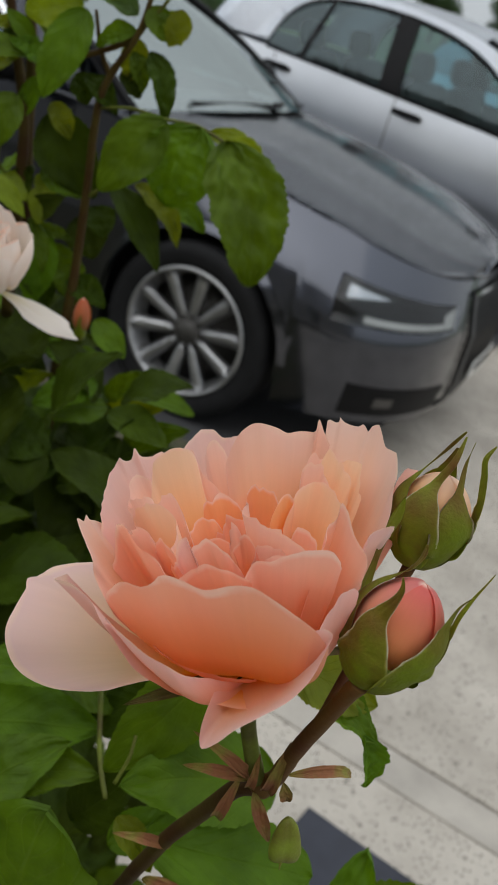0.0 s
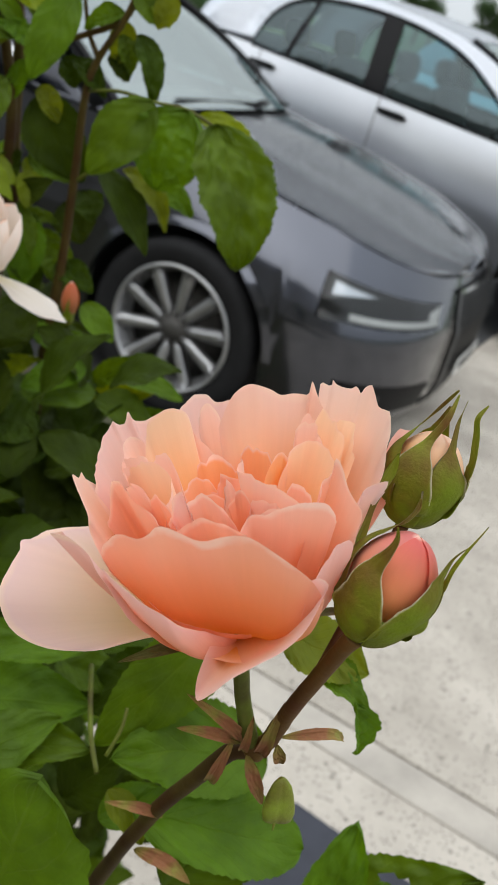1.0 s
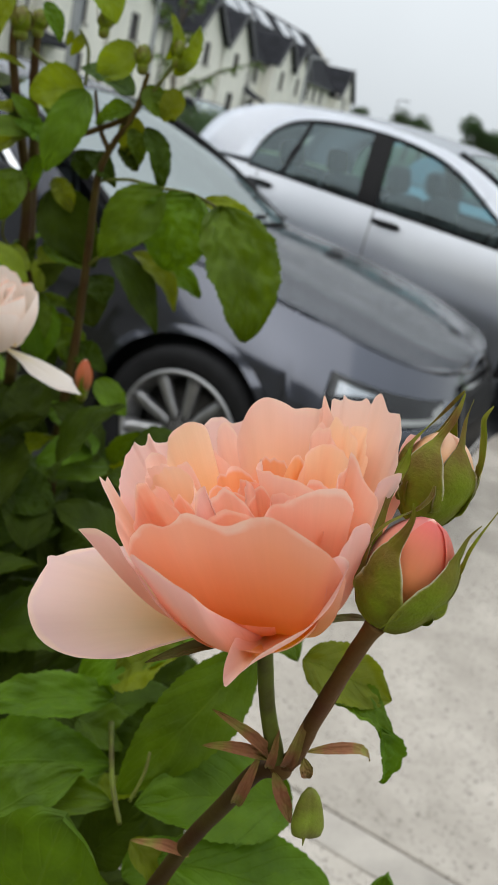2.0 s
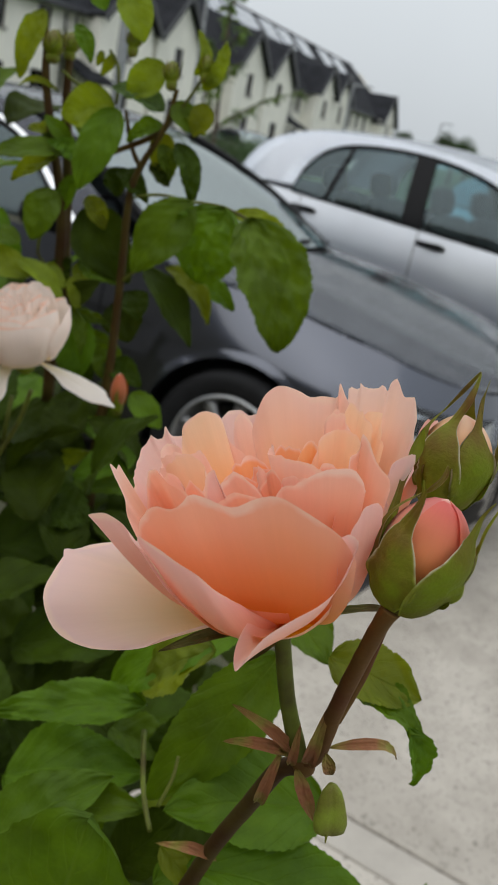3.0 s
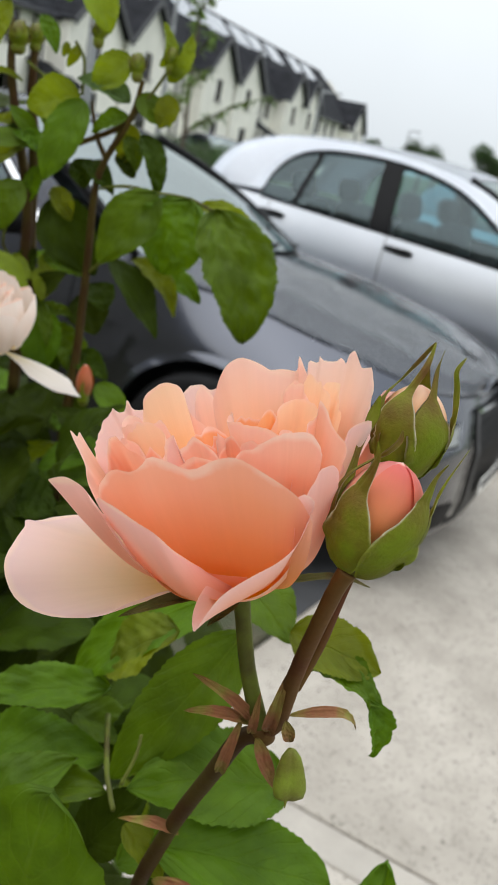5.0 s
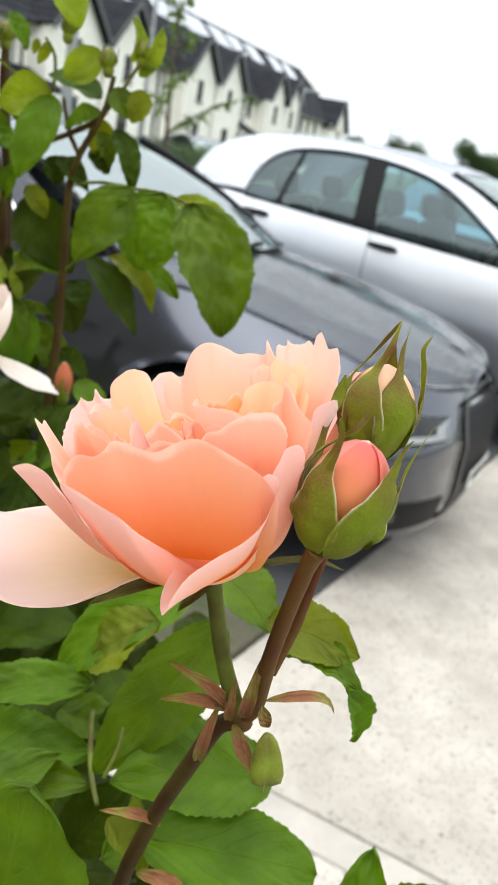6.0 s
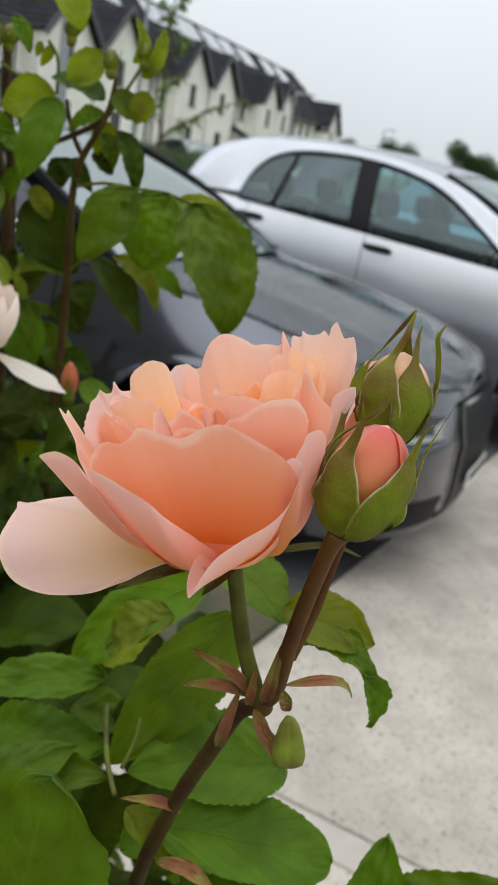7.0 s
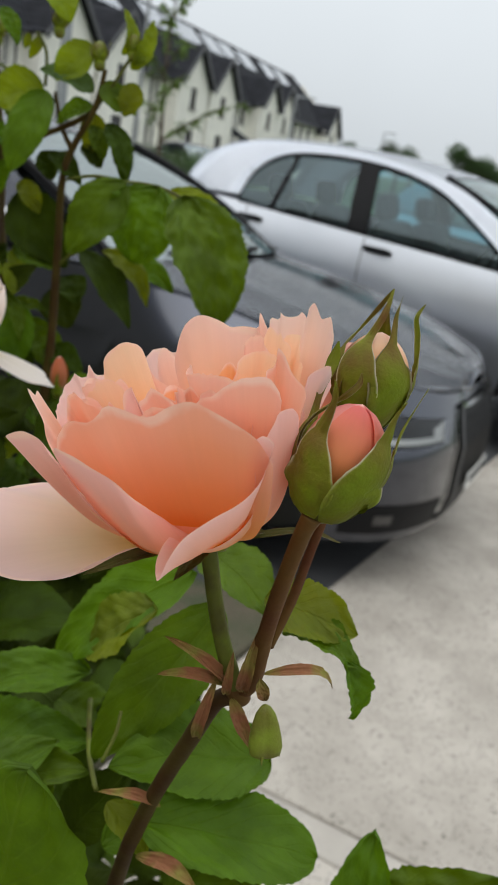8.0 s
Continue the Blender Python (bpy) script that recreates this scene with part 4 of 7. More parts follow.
def park(x, y, degrees, local):
    """The pose of a car whose local point stands at (x, y)."""
    r = Matrix.Rotation(radians(degrees), 4, "Z")
    d = r @ Vector(local)
    return Matrix.Translation((x - d.x, y - d.y, 0)) @ r


car(SALOON, park(-0.016, 3.112, -25, (0, -0.90, 0)), "dark graphite-grey metallic saloon car parked on the concrete driveway", M_PAINT_DARK)
car(HATCH, park(0.829, 5.653, -31, (-1.32, -0.845, 0)) @ Matrix.Translation((0, 0, 0.05)), "silver five-door hatchback parked beside the grey saloon", M_PAINT_SILVER)
# ---------------------------------------------------------------- the terrace
ROW = Vector((11.27, 35.4, 0)).normalized()
FRONT = Vector((ROW.y, -ROW.x, 0))
ROW_AT = Vector((-3.696, 57.819, 0))
ROW_M = Matrix.Translation(ROW_AT) @ Matrix(((ROW.x, -FRONT.x, 0, 0), (ROW.y, -FRONT.y, 0, 0), (0, 0, 1, 0), (0, 0, 0, 1)))
# in a house's own space x runs along the row, y back from the street, z up


def window_part(parent, x, y, z0, z1, w, bars=1):
    """A framed window let into the wall plane at y."""
    bm = bmesh.new()
    t = 0.07
    box(bm, w, 0.07, t, (x, y, z0 + t / 2))
    box(bm, w, 0.07, t, (x, y, z1 - t / 2))
    for sx in (-1, 1):
        box(bm, t, 0.07, z1 - z0 - 2 * t, (x + sx * (w - t) / 2, y, (z0 + z1) / 2))
    for k in range(bars):
        box(bm, 0.05, 0.06, z1 - z0 - 2 * t, (x + (k + 1) * w / (bars + 1) - w / 2, y, (z0 + z1) / 2))
    win = part("window", bm, M_FRAME, parent, "brown-framed casement window", smooth=False)
    bm = bmesh.new()
    box(bm, w - t, 0.01, z1 - z0 - t, (x, y + 0.02, (z0 + z1) / 2))
    part("pane", bm, M_PANE, win, smooth=False).visible_shadow = False
    bm = bmesh.new()
    box(bm, w + 0.2, 0.22, 0.10, (x, y - 0.05, z0 - 0.05), 0.015)
    part("sill", bm, M_SILL, win, smooth=False)
    bm = bmesh.new()
    box(bm, w * 0.28, 0.02, z1 - z0 - t, (x - w * 0.33, y + 0.12, (z0 + z1) / 2))
    part("curtain", bm, M_CURTAIN, win, smooth=False)
    return win


def wall_with_holes(x0, x1, z0, z1, y, holes, thick=0.25, gable=None):
    """A front wall pierced by (x, z0, z1, width) openings; gable: the peak's height over the middle."""
    bm = bmesh.new()
    xs = sorted({x0, x1, *[h[0] - h[3] / 2 for h in holes], *[h[0] + h[3] / 2 for h in holes]})
    zs = sorted({z0, z1, *[h[1] for h in holes], *[h[2] for h in holes]})
    for a, b in zip(xs, xs[1:]):
        for lo, hi in zip(zs, zs[1:]):
            cx, cz = (a + b) / 2, (lo + hi) / 2
            if any(abs(cx - h[0]) < h[3] / 2 and h[1] < cz < h[2] for h in holes):
                continue
            box(bm, b - a, thick, hi - lo, (cx, y + thick / 2, cz))
    if gable:
        v = [bm.verts.new(p) for p in ((x0, y, z1), (x1, y, z1), ((x0 + x1) / 2, y, gable), (x0, y + thick, z1), (x1, y + thick, z1), ((x0 + x1) / 2, y + thick, gable))]
        for f in ((0, 1, 2), (3, 5, 4), (0, 2, 5, 3), (1, 4, 5, 2)):
            bm.faces.new([v[i] for i in f])
    bmesh.ops.remove_doubles(bm, verts=bm.verts[:], dist=0.0005)
    return bm


def tiled_slope(name, parent, a, b, c, d, courses, label=""):
    """A roof slope between the eave a-b and the ridge d-c: a deck that carries stepped courses of tiles."""
    a, b, c, d = (Vector(p) for p in (a, b, c, d))
    up = (b - a).cross(d - a).normalized()
    if up.z < 0:
        up = -up

    def plate(p, thick):
        bm = bmesh.new()
        vs = [bm.verts.new(x) for x in p + [x - up * thick for x in p]]
        for f in ((0, 1, 2, 3), (7, 6, 5, 4), (0, 4, 5, 1), (1, 5, 6, 2), (2, 6, 7, 3), (3, 7, 4, 0)):
            bm.faces.new([vs[i] for i in f])
        return bm
    deck = part(name, plate([a, b, c, d], 0.06), M_SLATE, parent, label, smooth=False)
    for k in range(courses):
        t0, t1 = k / courses, min((k + 1.12) / courses, 1.0)
        part("tile_course", plate([a.lerp(d, t0) + up * 0.075, b.lerp(c, t0) + up * 0.075, b.lerp(c, t1) + up * 0.025, a.lerp(d, t1) + up * 0.025], 0.022), M_SLATE, deck, smooth=False)
    return deck


def house(x0, x1, gables, label, ridge=9.05, hip=False, windows=(), eave=4.9, panels=()):
    """One dwelling pair of the terrace with street gables at the given places."""
    h = thing("house", label, "house", ROW_M, group="terrace")
    holes = [(x, 3.38, 4.58, 0.95) for x in windows] + [(x, 1.0, 2.2, 1.25) for x in windows]
    body = part("wall", wall_with_holes(x0, x1, -0.1, eave, 0.9, holes), M_RENDER, h, "cream rendered wall", smooth=False)
    for x in windows:
        window_part(h, x, 0.98, 3.38, 4.58, 0.95)
        window_part(h, x, 0.98, 1.0, 2.2, 1.25)
    for xe, thick in ((x0, 0.25), (x1 - 0.25, 0.25)):
        bm = bmesh.new()
        box(bm, thick, 7.5, eave + 0.1, (xe + thick / 2, 5.0, eave / 2 - 0.05))
        v = [bm.verts.new((xe + k, yy, zz)) for k in (0, thick) for yy, zz in ((0.9, eave), (8.8, eave), (4.9, ridge - 0.2))]
        for f in ((0, 1, 2), (3, 5, 4), (0, 3, 4, 1), (1, 4, 5, 2), (2, 5, 3, 0)):
            bm.faces.new([v[i] for i in f])
        part("end_wall", bm, M_RENDER, h, smooth=False)
    bm = bmesh.new()
    box(bm, x1 - x0, 0.25, eave + 0.1, ((x0 + x1) / 2, 8.8, eave / 2 - 0.05))
    part("rear_wall", bm, M_RENDER, h, smooth=False)
    cut = 4.0 if hip else 0.0
    tiled_slope("roof", h, (x0 - 0.1, 0.5, eave - 0.2), (x1 + 0.1, 0.5, eave - 0.2), (x1 + 0.1 - cut, 4.9, ridge), (x0 - 0.1, 4.9, ridge), 14, "dark grey tiled roof")
    tiled_slope("roof", h, (x0 - 0.1, 9.2, eave - 0.2), (x1 + 0.1, 9.2, eave - 0.2), (x1 + 0.1 - cut, 4.9, ridge), (x0 - 0.1, 4.9, ridge), 10)
    if hip:
        tiled_slope("roof", h, (x1 + 0.1, 0.5, eave - 0.2), (x1 + 0.1, 9.2, eave - 0.2), (x1 + 0.1 - cut, 4.92, ridge), (x1 + 0.1 - cut, 4.88, ridge), 12)
    bm = bmesh.new()
    tube(bm, [(x0, 4.9, ridge + 0.06), (x1 - cut, 4.9, ridge + 0.06)], [0.11, 0.11], 8)
    part("ridge_tiles", bm, M_SLATE, h)
    bm = bmesh.new()
    box(bm, x1 - x0, 0.14, 0.16, ((x0 + x1) / 2, 0.46, eave - 0.22), 0.02)
    part("gutter", bm, M_FASCIA, h, "black gutter and fascia", smooth=False)
    for gx, half, peak, front in gables:
        g_eave = peak - half * 0.86
        hole = [(gx, 3.38, 4.58, 0.95), (gx, 1.0, 2.2, 1.25)]
        g = part("gable", wall_with_holes(gx - half + 0.18, gx + half - 0.18, -0.1, g_eave, front, hole, gable=peak - 0.12), M_RENDER, h, "cream rendered street gable", smooth=False)
        for sx in (-1, 1):
            bm = bmesh.new()
            box(bm, 0.22, 1.4, g_eave, (gx + sx * (half - 0.29), front + 0.95, g_eave / 2))
            part("gable_cheek", bm, M_RENDER, g, smooth=False)
        window_part(h, gx, front + 0.08, 3.38, 4.58, 0.95)
        window_part(h, gx, front + 0.08, 1.0, 2.2, 1.25)
        back = 0.5 + (peak - eave + 0.2) / (ridge - eave + 0.2) * 4.4 + 0.3
        for sx in (-1, 1):
            tiled_slope("gable_roof", h, (gx + sx * half, front - 0.35, g_eave), (gx + sx * half, back, g_eave), (gx, back, peak), (gx, front - 0.35, peak), 8)
            bm = bmesh.new()
            p0, p1 = Vector((gx + sx * (half + 0.06), front - 0.36, g_eave - 0.10)), Vector((gx, front - 0.36, peak - 0.02))
            d = p1 - p0
            turn = Matrix.Rotation(-math.atan2(d.z, d.x), 4, "Y")
            box(bm, d.length, 0.06, 0.26, (p0 + p1) / 2, 0, turn)
            part("bargeboard", bm, M_FASCIA, g, "black bargeboard", smooth=False)
    for px in panels:
        for k in range(3):
            bm = bmesh.new()
            slope = math.atan2(ridge - eave + 0.2, 4.4)
            box(bm, 1.02, 1.7, 0.05, (0, 0, 0), 0.008)
            pm = Matrix.Translation((px + 1.06 * k, 4.05, eave - 0.2 + (4.05 - 0.5) * math.tan(slope) + 0.16)) @ Matrix.Rotation(slope, 4, "X")
            pane = part("solar_panel", bm, M_SOLAR, h, "dark glossy solar panel", smooth=False, m=pm)
    for dx in (x0 + 0.3, x1 - 0.3):
        bm = bmesh.new()
        tube(bm, [(dx, 0.82, 0), (dx, 0.82, eave - 0.3)], [0.05, 0.05], 8)
        part("downpipe", bm, M_FASCIA, h, "black rainwater pipe")
    return h


house(-48.0, -33.2, [(-44.0, 2.6, 7.0, 0.0), (-38.0, 2.6, 7.0, 0.0)], "cream rendered terraced house with twin gables and slate roof", windows=(-35.0,), panels=(-41.5, -36.5))
house(-33.0, -18.9, [(-30.0, 2.6, 7.0, 0.0)], "cream rendered terraced house with one gable and solar panels", windows=(-26.2, -23.6, -20.6), panels=(-28.0, -23.0))
house(-18.7, -4.2, [(-15.4, 2.6, 7.0, 0.0), (-10.1, 2.6, 7.0, 0.0)], "cream rendered terraced house with black bargeboards", windows=(-6.0,), panels=(-14.2, -9.6, -6.2))
house(-4.0, 10.3, [(-0.1, 2.6, 6.98, 0.0), (5.2, 2.6, 6.98, 0.0)], "cream rendered terraced house with twin street gables", windows=(9.0,), panels=(0.8, 4.4, 7.0))
house(10.5, 25.0, [(15.8, 2.5, 6.98, 0.0), (20.2, 2.5, 6.98, 0.0)], "cream rendered terraced house with slate roof and twin gables", windows=(12.2, 23.4), panels=(11.2, 15.0, 19.4))
house(25.2, 42.0, [(37.6, 3.2, 7.0, 0.0)], "cream rendered end house with hipped slate roof", hip=True, windows=(26.8, 29.2, 31.8), panels=(25.6, 30.0))
for k, (px, zz) in enumerate(((-18.4, 2.45), (9.0, 2.5), (-33.1, 2.55))):
    canopy = thing("porch_canopy", "dark tiled lean-to porch canopy over a front door", "canopy", ROW_M @ Matrix.Translation((px, -0.4, 0)), group="porch canopies")
    tiled_slope("roof", canopy, (-1.3, -0.4, zz - 0.3), (1.3, -0.4, zz - 0.3), (1.0, 1.3, zz + 0.5), (-1.0, 1.3, zz + 0.5), 5)
    for sx in (-1.1, 1.1):
        bm = bmesh.new()
        box(bm, 0.12, 0.12, zz - 0.3, (sx, -0.25, (zz - 0.3) / 2))
        part("post", bm, M_FASCIA, canopy, smooth=False)


# ---------------------------------------------------------------- street lamps and poles
def street_lamp(x, y, height, r, label, reach=0.9, turn=0.0):
    lamp = thing("street_lamp", label, "street lamp", Matrix.Translation((x, y, 0)) @ Matrix.Rotation(turn, 4, "Z"), group="street lamps")
    bm = bmesh.new()
    tube(bm, [(0, 0, 0), (0, 0, height * 0.3), (0, 0, height - 0.4), (reach * 0.25, 0, height - 0.05), (reach, 0, height)], [r * 1.3, r * 1.25, r * 0.8, r * 0.7, r * 0.6], 12)
    part("pole", bm, M_STEEL, lamp, "grey galvanised pole")
    bm = bmesh.new()
    box(bm, 0.55, 0.2, 0.10, (reach + 0.2, 0, height), 0.03)
    part("lantern", bm, M_STEEL, lamp)
    bm = bmesh.new()
    box(bm, 0.4, 0.15, 0.03, (reach + 0.2, 0, height - 0.06), 0.01)
    part("diffuser", bm, M_GLASS_LAMP, lamp)
    return lamp


street_lamp(2.74, 70.0, 5.9, 0.10, "grey street lamp with a curved arm before the terrace", 1.0)
street_lamp(10.9, 80.0, 4.9, 0.07, "slim grey street lamp with a short arm", 0.5)
street_lamp(-4.55, 38.0, 7.8, 0.07, "tall grey street lamp on the estate road", 0.9)
street_lamp(-4.74, 24.0, 8.0, 0.11, "thick galvanised lamp column near the terrace", 0.9)
street_lamp(19.0, 88.0, 5.0, 0.08, "slim grey street lamp far down the road", 0.5)
# ---------------------------------------------------------------- young tree behind the cars
def slim_leaf(w, l, k=0.0):
    def fn(u, v):
        a = 2 * u - 1
        return Vector((a * w * math.sin(math.pi * min(v * 0.93 + 0.05, 1)) ** 0.8, v * l, 0.25 * w * abs(a) - k * l * v * v))
    return surface(fn, 2, 5)


def clump_mesh(name, n, spread, size, mat, seed):
    """Many small leaves scattered in a round clump, as one mesh."""
    rnd = random.Random(seed)
    verts, faces, uvs = [], [], []
    for _ in range(n):
        d = Vector((rnd.gauss(0, 1), rnd.gauss(0, 1), rnd.gauss(0, 0.8)))
        p = d.normalized() * spread * rnd.random() ** 0.45
        axis = Euler((rnd.uniform(-1.2, 1.2), rnd.uniform(-1, 1), rnd.uniform(0, 6.3))).to_matrix()
        l, w = size * rnd.uniform(0.7, 1.3), size * rnd.uniform(0.2, 0.32)
        i = len(verts)
        for q, uvq in (((0, 0, 0), (0.5, 0)), ((w, l * 0.45, 0.1 * l), (1, 0.45)), ((0, l, -0.15 * l), (0.5, 1)), ((-w, l * 0.45, 0.1 * l), (0, 0.45))):
            verts.append(p + axis @ Vector(q))
            uvs.append(uvq)
        faces.append((i, i + 1, i + 2, i + 3))
    me = bpy.data.meshes.new(name)
    me.from_pydata([tuple(v) for v in verts], [], faces)
    layer = me.uv_layers.new(name="UVMap")
    for poly in me.polygons:
        for li in poly.loop_indices:
            layer.data[li].uv = uvs[me.loops[li].vertex_index]
    me.materials.append(mat)
    return me


def sapling(at, height, label):
    tree = thing("young_tree", label, "tree", Matrix.Translation(at))
    bm = bmesh.new()
    tube(bm, [(0, 0, 0), (0.03, 0.02, height * 0.35), (-0.03, 0.03, height * 0.7), (0.04, 0, height)], [0.035, 0.028, 0.018, 0.005], 8)
    part("trunk", bm, M_BARK, tree)
    rnd = random.Random(5)
    limbs = [((0, 0, 1.35), (0.58, -0.1, 1.83), (1.13, -0.2, 2.06))]
    for k in range(11):
        z = height * (0.38 + 0.055 * k)
        a = k * 2.4
        r = 0.42 * (1 - 0.06 * k)
        limbs.append(((0, 0, z), (r * 0.5 * math.cos(a), r * 0.5 * math.sin(a), z + 0.22), (r * math.cos(a), r * math.sin(a), z + 0.34)))
    for limb in limbs:
        bm = bmesh.new()
        tube(bm, limb, [0.014, 0.009, 0.003], 6)
        part("limb", bm, M_BARK, tree)
    leaf_me = finish(slim_leaf(0.026, 0.15, 0.25), "leaf", M_TREE)
    for limb in limbs:
        a, b, c = (Vector(p) for p in limb)
        count = 34 if limb is limbs[0] else 20
        for k in range(count):
            t = 0.2 + 0.8 * (k + rnd.random()) / count
            p = a.lerp(b, min(t * 2, 1)) if t < 0.5 else b.lerp(c, t * 2 - 1)
            ob = new("leaf", leaf_me)
            ob.parent = tree
            ob.matrix_basis = Matrix.Translation(p) @ Euler((rnd.uniform(-0.9, 0.3), rnd.uniform(-0.6, 0.6), rnd.uniform(0, 6.3))).to_matrix().to_4x4() @ Matrix.Scale(rnd.uniform(0.7, 1.25), 4)
    return tree


sapling((-1.2, 13.2, 0), 3.6, "slender young tree with narrow leaves and one drooping branch")


def far_tree(at, height, spread, seed, label):
    tree = thing("tree", label, "tree", Matrix.Translation(at), group="far trees")
    bm = bmesh.new()
    tube(bm, [(0, 0, 0), (0.1, 0, height * 0.3), (0, 0.1, height * 0.6)], [0.25, 0.2, 0.1], 8)
    part("trunk", bm, M_BARK, tree)
    rnd = random.Random(seed)
    for k in range(7):
        me = clump_mesh("crown", 700, spread * rnd.uniform(0.38, 0.6), spread * 0.10, M_FARTREE, seed * 31 + k)
        ob = new("crown", me)
        ob.parent = tree
        ob.matrix_basis = Matrix.Translation((rnd.uniform(-0.7, 0.7) * spread, rnd.uniform(-0.5, 0.5) * spread, height * rnd.uniform(0.5, 0.92)))
    return tree


far_tree((14.3, 92, 0), 4.6, 1.9, 3, "small round green tree beyond the road")
far_tree((16.2, 95, 0), 3.9, 1.6, 4, "small round green tree beyond the road")
far_tree((9.4, 97, 0), 4.3, 1.6, 6, "green tree at the end of the terrace")
far_tree((13.0, 57, 0), 3.7, 1.5, 8, "bushy green tree beside the road")
far_tree((14.6, 58, 0), 3.0, 1.6, 9, "bushy green tree beside the road")
for k in range(9):
    hedge = clump_mesh("hedge", 1500, 1.0, 0.12, M_FARTREE, 70 + k)
    ob = new("hedge", hedge)
    ob.matrix_basis = Matrix.Translation((-2.6 + 0.95 * k * 0.35, 24 + 1.8 * k, 0.55)) @ Matrix.Diagonal((0.8, 1.4, 0.75, 1))
    tagged(ob, "clipped dark green hedge along the verge", "hedge", kind="stuff")
car(dict(SALOON, fog=False), Matrix.Translation((-1.15, 33.0, 0)) @ Matrix.Rotation(radians(-60), 4, "Z"), "dark car parked far off before the terrace", M_PAINT_DARK)
car(dict(HATCH), park(2.9, 9.2, -31, (-1.19, -0.845, 0)), "pale blue-grey hatchback parked behind the silver one", M_PAINT_BLUE)


# ---------------------------------------------------------------- rose bush
bush = thing("rose_bush", "apricot rose bush in bloom with glossy green leaves and buds", "rose bush", Matrix.Translation((-0.05, 0.45, 0.0)))
ORIGIN = Vector((-0.05, 0.45, 0.0))


def blade(length, width, bow, fold, seed, teeth=20, chew=0.0, blunt=0.0, pucker=1.0):
    """A serrated rose leaflet along +y, its face up +z."""
    nu, nv = (24, 64) if pucker > 3 else (16, 52)
    off = Vector((seed * 3.1, seed * 1.7, 0))

    def fn(u, v):
        a = 2 * u - 1
        prof = (math.sin(math.pi * v ** (0.80 + 0.25 * blunt)) ** (0.70 - 0.25 * blunt)) if 0 < v < 1 else 0.0
        prof *= 1.0 + 0.05 * noise.noise(off + Vector((v * 3, 0, 0)))
        if abs(a) > 0.99:
            prof *= 1.0 + 0.035 * ((v * teeth) % 1.0 - 0.5) * 2 * (1 if 0.05 < v < 0.95 else 0)
        if chew and v > 0.25:
            prof *= 1 - chew * max(0.0, noise.noise(off * 2 + Vector((v * 7, a * 2, 1))))
        w = width / 2 * prof
        lumps = 1.5 if fold > 0.155 else 1.0
        crinkle = (0.14 if fold > 0.155 else 0.055) * width * noise.noise(off + Vector((a * 2.2 * lumps, v * 5 * lumps, 2)))
        ribs = 0.012 * width * math.cos(2 * math.pi * (v * 7 - abs(a) * 2.4)) * min(abs(a) * 3, 1) * min(1.0, (1 - v) * 5)
        if pucker > 1:
            crinkle += 0.016 * pucker * width * noise.noise(off + Vector((a * 3.4, v * 6.5, 7))) + 0.007 * pucker * width * noise.noise(off + Vector((a * 7, v * 13, 3)))
        z = fold * width * abs(a) ** 1.3 * prof + bow * length * math.sin(math.pi * v) - 0.35 * bow * length * v * v + crinkle + ribs
        side = 0.06 * width * math.sin(3 * v + seed)
        wave = 0.05 * width * math.sin(9 * v + seed * 2 + (2 if a > 0 else 0)) * abs(a) ** 3
        return Vector((a * w + side * v, v * length, z + wave))
    return surface(fn, nu, nv)


def aim(base, tip, face):
    """A pose at base whose y points to tip and whose z leans to face."""
    b, t, n = Vector(base), Vector(tip), Vector(face)
    y = (t - b).normalized()
    x = y.cross(n).normalized()
    z = x.cross(y)
    m = Matrix((x, y, z)).transposed().to_4x4()
    return Matrix.Translation(b - ORIGIN) @ m


def leaf(base, tip, width, face, mat, bow, fold, seed, chew=0.0, blunt=-0.1, pucker=1.8, holes=()):
    length = (Vector(tip) - Vector(base)).length
    bm = blade(length, width, bow, fold, seed, chew=chew, blunt=blunt, pucker=pucker)
    uv = bm.loops.layers.uv.active
    eaten = []
    for u0, v0, ru, rv in holes:
        for f in bm.faces:
            u, v = sum((q[uv].uv for q in f.loops), Vector((0, 0))) / 4
            if ((u - u0) / ru) ** 2 + ((v - v0) / rv) ** 2 < 1:
                eaten.append(f)
    if eaten:
        bmesh.ops.delete(bm, geom=list(set(eaten)), context="FACES")
    return part("leaf", bm, mat, bush, m=aim(base, tip, face))


def bract(base, tip, width, face, seed):
    length = (Vector(tip) - Vector(base)).length
    return part("bract", blade(length, width * 1.3, 0.22, 0.3, seed, 3), M_BRACT, bush, "dry reddish bract", m=aim(base, tip, face))


def calyx_leaf(base, tip, width, face, seed):
    length = (Vector(tip) - Vector(base)).length
    return part("sepal", blade(length, width * 1.2, 0.12, 0.3, seed, 5), M_CALYX_OLD, bush, "narrow turned-back sepal", m=aim(base, tip, face))


def shoot(name, points, radii, mat):
    bm = bmesh.new()
    tube(bm, [Vector(p) - ORIGIN for p in points], radii, 12, 0.06)
    return part(name, bm, mat, bush)


